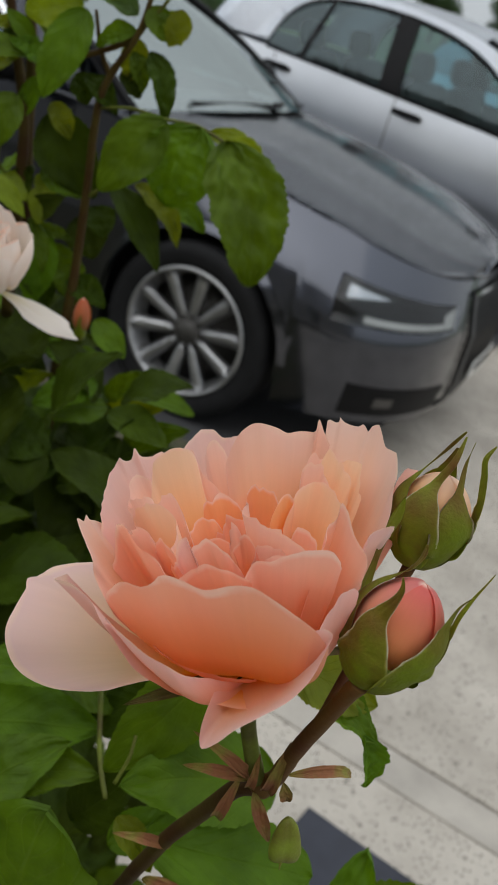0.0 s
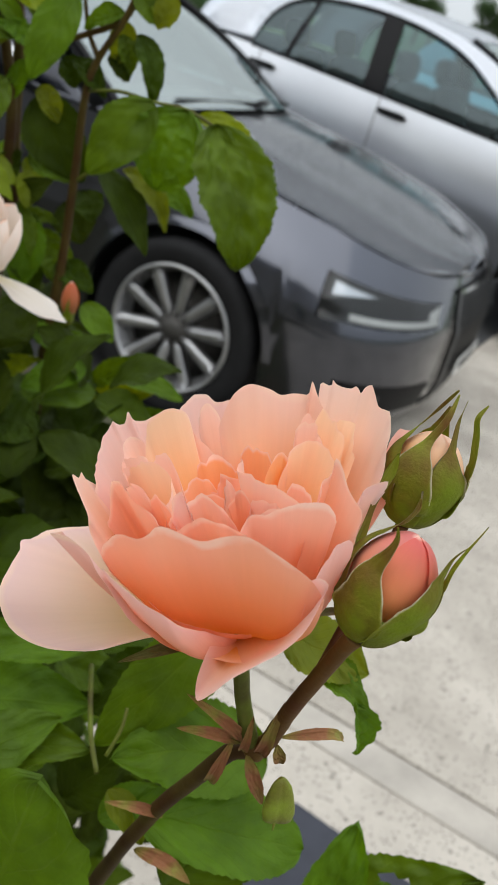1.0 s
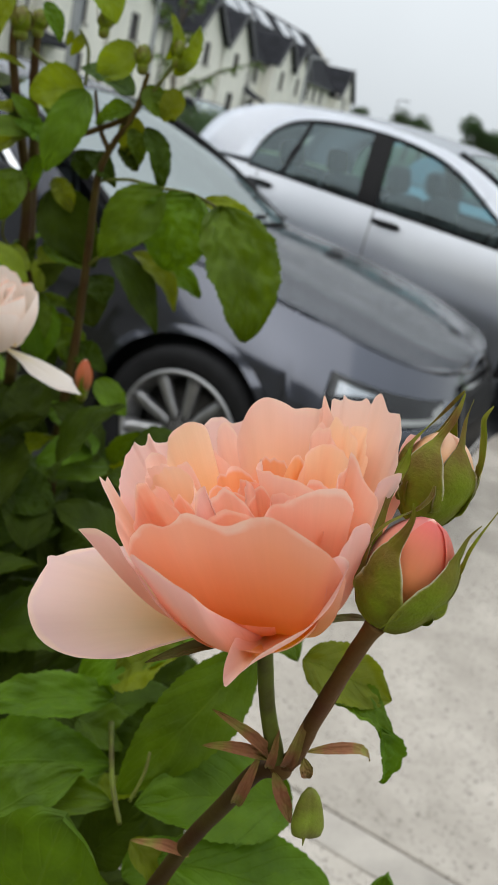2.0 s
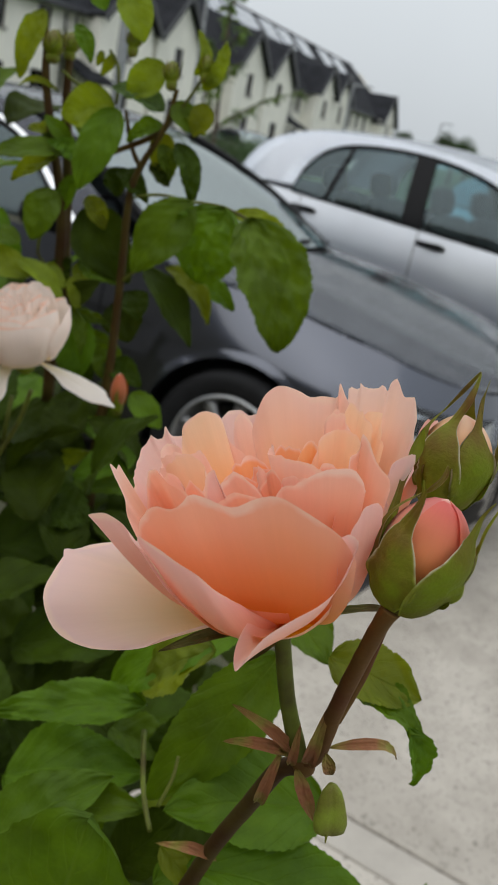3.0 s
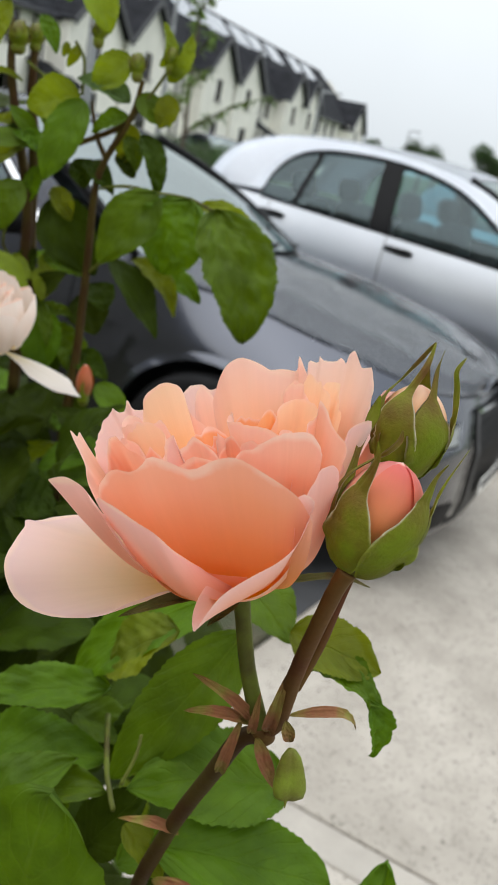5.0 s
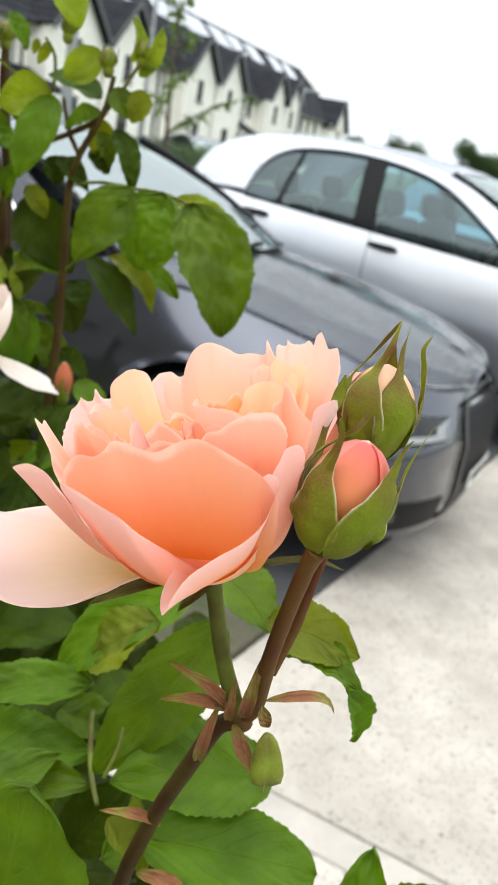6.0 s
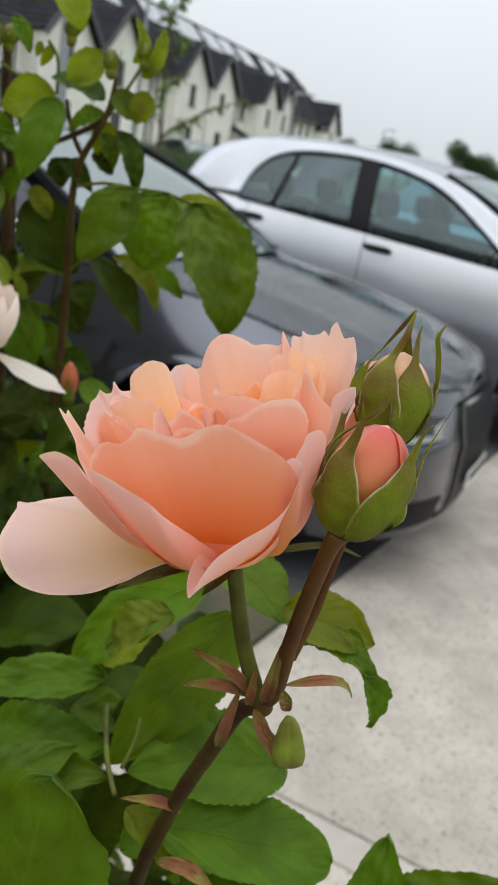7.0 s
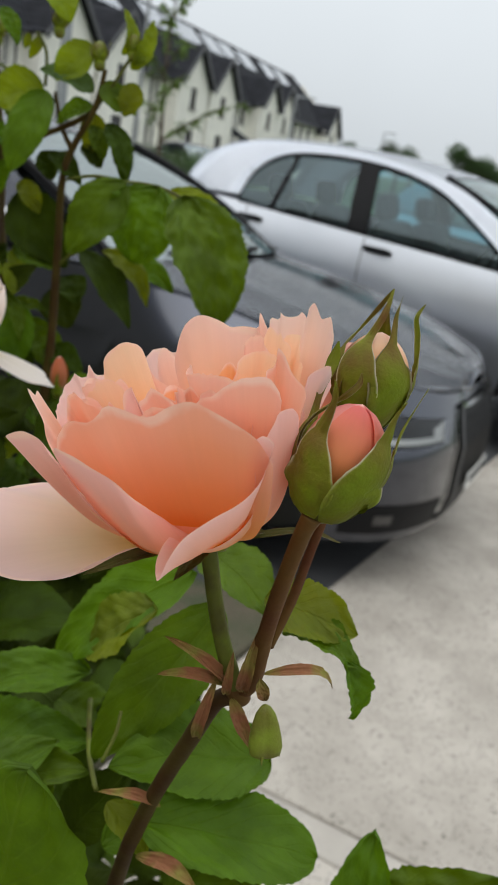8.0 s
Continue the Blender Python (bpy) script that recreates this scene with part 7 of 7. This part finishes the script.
# left heart: rolled petals round a deep hollow
fan_petal(rose, [(-29, 0, 30), (-28, 4.5, 37), (-26.5, 2.5, 40.2), (-24.5, 0, 41.4), (-23, -2.5, 41), (-21, -5.5, 40), (-18.5, -7.5, 39.5), (-16, -9.5, 37.5), (-14, -11, 35)], P, 0.8, 20, 0.5)
fan_petal(rose, [(-27, 16, 30), (-25, 13.5, 36), (-22.5, 11.5, 38), (-20.5, 9.5, 40), (-17.5, 8, 40.2), (-15.5, 6.5, 39), (-14.5, 4.5, 36.5), (-15, 2, 33.5), (-16, 0, 29)], Y, 0.6, 21, 0.7, base=(-4, 0, 8))
fan_petal(rose, [(-28, 18, 33), (-26, 15, 37.5), (-23.5, 14, 38.7), (-21.5, 14, 38.5), (-21, 15, 35)], W, 0.6, 22, 1.0, base=(-5, 3, 8))
fan_petal(rose, [(-26, 6, 34), (-23.8, 4, 37.6), (-21.8, 3, 39), (-20, 2.6, 37.6), (-19, 3, 33)], W, 0.5, 23, 1.0, base=(-6, 0, 10), roll=1.0)
fan_petal(rose, [(-30, 24, 28), (-29, 27, 34), (-26, 28, 35.5), (-23.5, 27, 33), (-22, 25, 28)], W, 0.5, 24, 0.9, base=(-5, 4, 6))
# middle: small crumpled petals
fan_petal(rose, [(-14, -4, 34), (-13, -5.5, 38.5), (-12, -6, 41.5), (-11, -6, 42.6), (-10.3, -6, 41.4), (-10, -5.5, 38.5), (-9.5, -5, 34)], Q, 0.4, 25, 0.6, base=(-3, -1, 12))
fan_petal(rose, [(-12.5, -2.5, 33), (-11, -3.2, 36.5), (-8.5, -4, 39.5), (-6.5, -5, 41), (-5, -6, 40), (-3, -6, 37.5), (-1.5, -5, 34), (0, -5, 30)], P, 0.5, 26, 0.9, base=(-1, 1, 8), hollow=1.0)
fan_petal(rose, [(-13, -8, 33), (-10, -9.5, 36.5), (-6, -10.5, 38.5), (-2, -11, 37.5), (2, -11, 34)], P, 0.6, 27, 0.9)
fan_petal(rose, [(0.5, 8, 36), (0.6, 6.6, 41.2), (1.4, 6, 41.4), (0.2, 4, 40.4), (1.5, 2, 40.4), (5, -1.5, 41), (8, -4, 41), (10.5, -5.5, 40), (12.5, -6.5, 38.5), (14, -7, 34)], W, 0.45, 28, 0.5, base=(2, 1, 8), roll=0.8)
fan_petal(rose, [(1.5, -3, 32), (3, -4, 36.5), (4, -4.5, 38.2), (5.5, -4.8, 38.6), (7.5, -5.5, 37.6), (9, -6, 37.8), (10, -6, 34)], W, 0.4, 29, 1.2, base=(2, 0, 10))
fan_petal(rose, [(-2, 0, 33), (-0.5, -1, 38), (1, -1.5, 38.8), (2.5, -3, 37), (3.5, -4, 33)], P, 0.4, 30, 1.1, base=(1, 1, 10))
fan_petal(rose, [(4, 7, 31), (6, 9, 36.5), (8, 12.5, 38.2), (9.5, 14, 37.8), (10.4, 15.5, 35), (11, 17, 30)], H, 0.45, 31, 0.7, base=(1, 2, 6))
fan_petal(rose, [(7, 6, 28), (8.5, 10, 33.5), (10.3, 12.5, 36), (11, 14, 38), (13.5, 16, 38.8), (16, 17.2, 38.6), (19, 14, 38), (21.5, 8, 36.5), (22, 4, 32)], Y, 0.55, 32, 0.6, base=(2, 1, 5), hollow=1.0)
fan_petal(rose, [(11.5, 22.5, 34), (12.5, 22, 37.6), (13, 21, 40), (15, 20.5, 41), (17.3, 20, 41), (18, 19, 38.5), (19, 18, 34)], W, 0.4, 33, 0.9, base=(2, 3, 6))
fan_petal(rose, [(16, 26, 35), (17, 25, 39.5), (18.5, 24.5, 41.2), (20.5, 23, 40.4), (21.5, 21.5, 41), (22.5, 19, 38), (23, 17, 33)], Y, 0.4, 34, 1.3, base=(2, 3, 6))
fan_petal(rose, [(-14, 22, 24), (-11, 24, 29.5), (-7, 25, 31), (-3, 24, 29), (-1, 22, 25)], H, 0.5, 35, 1.4)
fan_petal(rose, [(-4, 24, 25), (-1, 26, 31), (3, 25, 32.5), (6, 22, 31), (8, 18, 26)], H, 0.5, 36, 1.4)
fan_petal(rose, [(-16, 12, 25), (-12, 15, 30), (-9, 16, 30.5), (-6, 15, 27)], H, 0.5, 37, 1.5, base=(-3, 3, 6))
fan_petal(rose, [(-8, 13, 26), (-5, 14, 32.5), (-2.5, 13, 33.5), (0, 12, 31), (2, 10, 27)], P, 0.5, 38, 1.6, base=(-1, 3, 6))
fan_petal(rose, [(-6, 6, 29), (-4, 5, 35), (-2.5, 4.5, 36.4), (-1, 4.6, 34.5), (0.5, 5, 30)], W, 0.4, 39, 1.4, base=(-1, 2, 8))
fan_petal(rose, [(-10, 4, 29), (-9, 1.5, 35), (-7, 0.5, 36.6), (-5, 0.8, 35.4), (-4, 1.5, 30)], P, 0.4, 40, 1.4, base=(-2, 1, 8))
fan_petal(rose, [(4, 3, 31), (5, 2, 37.4), (6.6, 0.5, 38.6), (8.6, -0.5, 37.6), (10, -1, 33)], W, 0.4, 41, 1.4, base=(2, 1, 8))
fan_petal(rose, [(5, -7, 33), (6, -7.5, 37.6), (8, -8, 38.6), (10.5, -8.5, 38), (12, -8.5, 34)], W, 0.4, 42, 1.4, base=(2, -1, 8))
fan_petal(rose, [(10, 5, 31), (11, 3.5, 36), (13, 1, 37.5), (15, -2, 37), (16, -4, 33)], P, 0.5, 43, 1.0, base=(2, 0, 7))
fan_petal(rose, [(-22, 18, 31), (-20, 18, 36), (-17.5, 17, 37.4), (-15.5, 15, 35), (-14.5, 13, 31)], W, 0.4, 44, 1.2, base=(-4, 4, 7))
fan_petal(rose, [(-20, 3, 31), (-18.6, 1, 36.4), (-17, -0.5, 37.8), (-15.4, -2, 36), (-14.6, -3, 32)], P, 0.5, 45, 1.2, base=(-4, 0, 8))
fan_petal(rose, [(13, 27, 33), (13.6, 27, 38), (15, 27, 39.6), (17, 27, 38.4), (18, 27, 34)], W, 0.4, 46, 1.0, base=(2, 4, 6))
fan_petal(rose, [(21, 27, 33), (22, 26, 38), (24, 24, 39.6), (25.5, 21, 38), (26, 18, 33)], Y, 0.4, 47, 1.2, base=(3, 4, 6))


def sepal(parent, az, length, r, flare, width, seed, tipcurl=0.0, twist=0.0, height=20.0, leave=0.62, closed=0.0):
    """A sepal: a tapering blade that hugs a bud of radius r, then a narrow leafy tail that leaves it; all in millimetres."""
    def lay(h):
        t = min(max((h + 1.0) / height, 0.0), 1.0)
        return r * math.sin(math.pi * min(0.14 + 0.85 * t ** 0.95, 0.992)) ** 0.62

    def up(v):
        return -3.6 + length * v * (1 - 0.08 * v) - tipcurl * max(v - 0.75, 0) ** 2 * 16

    def fn(u, v):
        a = 2 * u - 1
        w = width * (0.62 + 0.38 * math.sin(math.pi * min(v * 2.2, 1.0))) * (1 - smoothstep(0.12 + closed, 0.66 + 0.4 * closed, v)) + (1.25 + 0.5 * math.sin(math.pi * min(max(v - 0.55, 0) * 2.2, 1))) * min(1, (1 - v) * 3.5) * r / 10.0
        w *= 1 + 0.10 * noise.noise(Vector((v * 9, seed, a)))
        h = up(v)
        hug = lay(h) if v < leave else max(lay(h), lay(up(leave)) * (1 - 0.75 * (v - leave)))
        out = max(v - leave, 0)
        rad = hug * (0.99 + 0.05 * min(v * 6, 1.0)) + flare * out ** 1.3 + 0.25 * (1 - a * a) + (0.5 * abs(a) if v > 0.6 else 0)
        ang = radians(az + twist * v * v) + a * w / max(rad, 1.8)
        bend = (2.2 * math.sin(6 * v + seed * 1.3)) * out
        side = radians(az) + math.pi / 2
        return Vector((rad * math.cos(ang) + bend * math.cos(side), rad * math.sin(ang) + bend * math.sin(side), h)) / 1000
    return part("sepal", surface(fn, 10, 28, 0.0003), M_SEPAL, parent, "green pointed sepal")


def bud(at, axis, r, height, mat, sepals, label, seed, spin=0.0, swell=1.0, closed=0.0):
    """A rosebud: green swollen base, rolled petals and sepals."""
    m = bloom_frame(at, axis) @ Matrix.Rotation(radians(spin), 4, "Z")
    bm = bmesh.new()
    lathe(bm, [(0.0, -0.0070), (r * 0.00030, -0.0069), (r * 0.00050 * swell, -0.0056), (r * 0.00060 * swell, -0.0034), (r * 0.00061, -0.001), (r * 0.00055, 0.002), (r * 0.0003, 0.004)], 24)
    b = part("bud", bm, M_CALYX, bush, label, m=m)

    def rolled(k):
        def fn(u, v):
            t = v
            ang = radians(k * 140) + u * 2 * math.pi * 0.72
            prof = math.sin(math.pi * min(0.14 + 0.85 * t ** 0.95, 0.992)) ** 0.62
            rad = r * (0.97 - 0.05 * k - 0.10 * u) * prof
            h = height * (0.02 + 0.98 * t) * (1 - 0.03 * u) - 1.0
            return Vector((rad * math.cos(ang), rad * math.sin(ang), h)) / 1000
        return fn
    for k in range(3):
        part("petal", surface(rolled(k), 30, 18), mat, b)
    for k, (az, length, flare, width, curl, twist) in enumerate(sepals):
        sepal(b, az, length, r * 1.04, flare, width, seed + k, curl, twist, height, closed=closed)
    return b


def wrap_sepal(parent, r, height, knots, seed, label="green pointed sepal"):
    """A sepal that wraps a bud: knots (azimuth, radius, height, half width) from its foot to its tip, degrees and millimetres."""
    n = len(knots)
    path = [(q * math.cos(radians(az)), q * math.sin(radians(az)), h, w) for az, q, h, w in knots]

    def lay(h):
        t = min(max((h + 1.0) / height, 0.0), 1.0)
        if h < 2.4:
            return r * curve_at(((-8.2, 0.10), (-7.2, 0.40), (-5.0, 0.62), (-2.6, 0.76), (0.2, 0.87), (2.4, 0.95)), h)
        return r * math.sin(math.pi * min(0.14 + 0.85 * t ** 0.95, 0.992)) ** 0.52

    def at(v):
        s = v * (n - 1)
        i = min(int(s), n - 2)
        t = s - i
        p = [path[max(i - 1, 0)], path[i], path[i + 1], path[min(i + 2, n - 1)]]
        return [0.5 * (2 * b + (c - a) * t + (2 * a - 5 * b + 4 * c - d) * t * t + (3 * b - a - 3 * c + d) * t ** 3) for a, b, c, d in zip(*p)]

    def centre(v):
        x, y, h, w = at(v)
        return Vector((x, y, h)), w

    def fn(u, v):
        a = 2 * u - 1
        c, w = centre(v)
        ahead = (centre(min(v + 0.02, 1.0))[0] - centre(max(v - 0.02, 0.0))[0]).normalized()
        out = Vector((c.x, c.y, 0))
        out = out.normalized() if out.length > 0.3 else Vector((0, -1, 0))
        side = ahead.cross(out).normalized()
        lift = side.cross(ahead).normalized()
        w = max(w, 0.12) * (1 + 0.10 * noise.noise(Vector((v * 8, seed, a))))
        p = c + side * a * w + lift * (0.10 * w * (1 - 2.2 * abs(a)) + 0.25 * noise.noise(Vector((v * 5, a * 2, seed))))
        rad = math.hypot(p.x, p.y)
        skin = lay(p.z) * 1.035 + 0.25 + 0.2 * (seed % 5)
        if -8 < p.z < height - 1 and rad < skin + 0.8 * (1 - v):
            f = (skin + 0.15 * (1 - abs(a))) / max(rad, 0.5)
            p.x, p.y = p.x * f, p.y * f
        return p / 1000
    return part("sepal", surface(fn, 12, 36, 0.0003), M_SEPAL, parent, label)


def wrapped_bud(at, axis, r, height, mat, sepals, label, seed):
    """A plump bud: a green cup on the stalk, rolled petals and broad sepals wrapped round them."""
    m = bloom_frame(at, axis)
    bm = bmesh.new()
    k = r / 1000
    lathe(bm, [(0.0, -0.0082), (k * 0.24, -0.0081), (k * 0.40, -0.0072), (k * 0.62, -0.0050), (k * 0.76, -0.0026), (k * 0.80, -0.0012), (k * 0.78, 0.0004), (k * 0.6, 0.0012), (k * 0.3, 0.0014)], 28)
    b = part("bud", bm, M_CALYX, bush, label, m=m)

    def rolled(j):
        def fn(u, v):
            ang = radians(j * 140 - 60) + u * 2 * math.pi * 0.72
            prof = math.sin(math.pi * min(0.14 + 0.86 * v ** 0.95, 0.9997)) ** 0.52
            rad = r * (0.98 - 0.05 * j - 0.10 * u) * prof
            h = height * (0.02 + 0.98 * v) * (1 - 0.03 * u) - 1.0
            return Vector((rad * math.cos(ang), rad * math.sin(ang), h)) / 1000
        return fn
    for j in range(3):
        part("petal", surface(rolled(j), 30, 18), mat, b)
    for j, knots in enumerate(sepals):
        wrap_sepal(b, r, height, knots, seed + j)
    return b


wrapped_bud((0.0947, 0.1993, 1.3673), (0.23, 0.08, 0.97), 9.6, 19.5, M_PETAL_BUD, [
    [(182, 4.5, -6.5, 3.0), (176, 8.5, -1, 5.2), (170, 9.8, 4.5, 4.8), (165, 9.5, 9, 3.6), (158, 7.5, 14, 2.5), (150, 4.5, 18.5, 1.3), (110, 5, 21.5, 0.8), (108, 6, 23.8, 0.25)],
    [(-132, 4.5, -6.5, 3.0), (-128, 8.5, -1, 6.0), (-132, 9.9, 4.5, 5.0), (-138, 9.6, 10, 2.6), (-131, 11, 15.2, 1.1), (-128, 12.5, 19.3, 0.6), (-132, 13.6, 22, 0.15)],
    [(-52, 4.5, -6.5, 3.0), (-58, 8.5, -1, 7.0), (-56, 9.9, 4.0, 6.4), (-49, 9.4, 9.0, 4.6), (-42, 8.4, 14, 2.4), (-43, 8.3, 19, 1.0), (-46, 9.5, 23, 0.25)],
    [(12, 4.5, -6.5, 3.0), (4, 8.5, -1, 5.0), (-8, 10.4, 5, 4.0), (-10, 10, 11, 2.6), (-8, 9.7, 15.2, 1.4), (-4, 10, 20, 0.9), (-1, 11, 26.5, 0.2)],
    [(110, 4.5, -6.5, 3.0), (118, 8.5, -1, 5.0), (128, 10.5, 5, 2.6), (123, 13.2, 12.5, 1.1), (120, 15, 17.5, 1.2), (116, 16.5, 23, 1.7), (117, 17, 27.5, 0.25)]],
    "opening pink rosebud wrapped in green sepals", 300)
wrapped_bud((0.1039, 0.2287, 1.3800), (0.06, 0.04, 1.0), 9.0, 17.0, M_PETAL_YELLOW, [
    [(-172, 4.2, -6.5, 3.0), (-170, 8, -1, 5.0), (-172, 9.2, 5, 5.0), (172, 7.9, 11.0, 3.4), (164, 5.4, 15.5, 1.2), (125, 3, 21.5, 0.8), (78, 2.5, 26, 0.2)],
    [(-58, 4.2, -6.5, 3.0), (-60, 8, -1, 5.2), (-66, 9.3, 4, 6.0), (-72, 8.4, 9.8, 4.6), (-68, 5.6, 14.6, 1.4), (-48, 2.8, 20.5, 0.8), (0, 2.5, 25, 0.2)],
    [(-118, 4.2, -6.5, 3.0), (-118, 8, -1, 5.0), (-120, 9.3, 3.5, 5.4), (-126, 8.4, 9.0, 4.2), (-130, 5.4, 14.2, 1.3), (-111, 3.5, 20.5, 0.8), (-100, 0.8, 26, 0.2)],
    [(8, 4.2, -6.5, 3.0), (0, 8, -1, 5.0), (-8, 9.7, 4.5, 4.6), (-3, 9.6, 11, 2.8), (14, 9, 16.5, 1.4), (25, 8.5, 20.5, 0.9), (26, 10, 24, 0.2)],
    [(78, 4.2, -6.5, 3.0), (78, 8, -1, 5.2), (78, 9.2, 5, 5.2), (80, 7, 12.5, 3.2), (85, 3, 18, 1.4), (90, 2, 22, 0.3)]],
    "tight green rosebud showing a little peach", 320)
# small closed bud hanging at the fork
bm = bmesh.new()
lathe(bm, [(0.0, 0.0072), (0.0012, 0.0068), (0.0023, 0.0050), (0.0032, 0.0020), (0.0038, -0.0014), (0.0040, -0.0038), (0.0036, -0.0060), (0.0024, -0.0069), (0.0, -0.0066)], 30)
for v in bm.verts:
    swirl = math.atan2(v.co.y, v.co.x)
    f = 1 + 0.10 * math.cos(3 * swirl + 1) - 0.12 * math.exp(-((swirl + 1.45) / 0.16) ** 2) + 0.05 * noise.noise(v.co * 500)
    v.co.x, v.co.y = v.co.x * f, v.co.y * f * 0.7
hanging = part("bud", bm, M_CALYX, bush, "small closed green bud hanging at the fork", m=Matrix.Translation(Vector((0.0925, 0.2062, 1.3010)) - ORIGIN) @ Matrix.Rotation(radians(-8), 4, "Y"))
for az in (20, 140, 260):
    c, s = math.cos(radians(az)), math.sin(radians(az))
    bm = bmesh.new()
    tube(bm, [(0.0030 * c, 0.0021 * s, -0.0058), (0.0036 * c, 0.0025 * s, -0.0068), (0.0040 * c, 0.0028 * s, -0.0078)], [0.0005, 0.0003, 0.0001], 6)
    part("sepal", bm, M_CALYX, hanging)
bud((-0.024, 0.55, 1.280), (-0.05, 0, 1), 5.6, 20, M_ORANGE, [(-90, 16, 0, 2.5, 0, 0), (60, 15, 0, 2.5, 0, 0)], "slender orange rosebud", 360)
for at, top, r in (((-0.0984, 0.60, 1.4700), (-0.02, 0, 1), 6.3), ((-0.0911, 0.61, 1.4735), (0.05, 0, 1), 5.2), ((-0.0464, 0.57, 1.4805), (0, 0, 1), 4.4), ((-0.0229, 0.57, 1.4670), (-0.1, 0, 1), 4.8), ((-0.0043, 0.565, 1.4745), (0, 0, 1), 4.0)):
    bud(at, top, r, r * 2.1, M_CALYX,
        [(az, r * 2.9, 8 if az > 0 else 2, r * 0.66, 0, 0) for az in (-120, -48, 24, 96, 168)], "small green rosebud on a young shoot", 380, swell=1.2)

# the faded cream bloom lower on the bush
CREAM = bloom_frame((-0.068, 0.497, 1.309), (-0.10, -0.28, 0.95))
cream = receptacle("bloom", CREAM, 0.006, "faded creamy-pink rose bloom", M_CALYX)
C = M_PETAL_CREAM
rnd = random.Random(31)
for k, (a, half, r, h) in enumerate(((-80, 62, 27, 36), (20, 58, 28, 35), (120, 60, 27, 37), (215, 56, 28, 34), (-35, 50, 24, 39), (75, 48, 23, 40), (170, 52, 24, 39), (265, 46, 23, 38))):
    petal(cream, a - half, a + half, (r * 0.95, h - 4), (r, h), (r * 0.9, h - 5), 1.1, -3.0, C, 120 + k, corner=0.16, ruffle=0.9)
for k in range(6):
    a = k * 60 + rnd.uniform(-9, 9)
    r, h = rnd.uniform(14, 19), rnd.uniform(37, 41)
    petal(cream, a - 46, a + 40, (r, h - 3), (r * 1.05, h), (r * 0.7, h - 3), 0.7, rnd.uniform(-3, 0.5), C, 140 + k, ruffle=2.2, corner=0.12)
for k in range(5):
    a = k * 72 + rnd.uniform(-9, 9)
    r, h = rnd.uniform(6, 11), rnd.uniform(36, 41)
    petal(cream, a - 60, a + 44, (r, h - 2), (r, h), (r * 0.6, h - 2), 0.5, rnd.uniform(-2, 1), C, 160 + k, ruffle=2.6, corner=0.1)
petal(cream, -24, 20, (34, -9), (48, -17), (32, -12), 0.1, -2, C, 180, corner=0.25, point=0.08)
petal(cream, 205, 262, (34, -4), (40, -10), (30, -8), 0.15, 2, C, 181, corner=0.2)
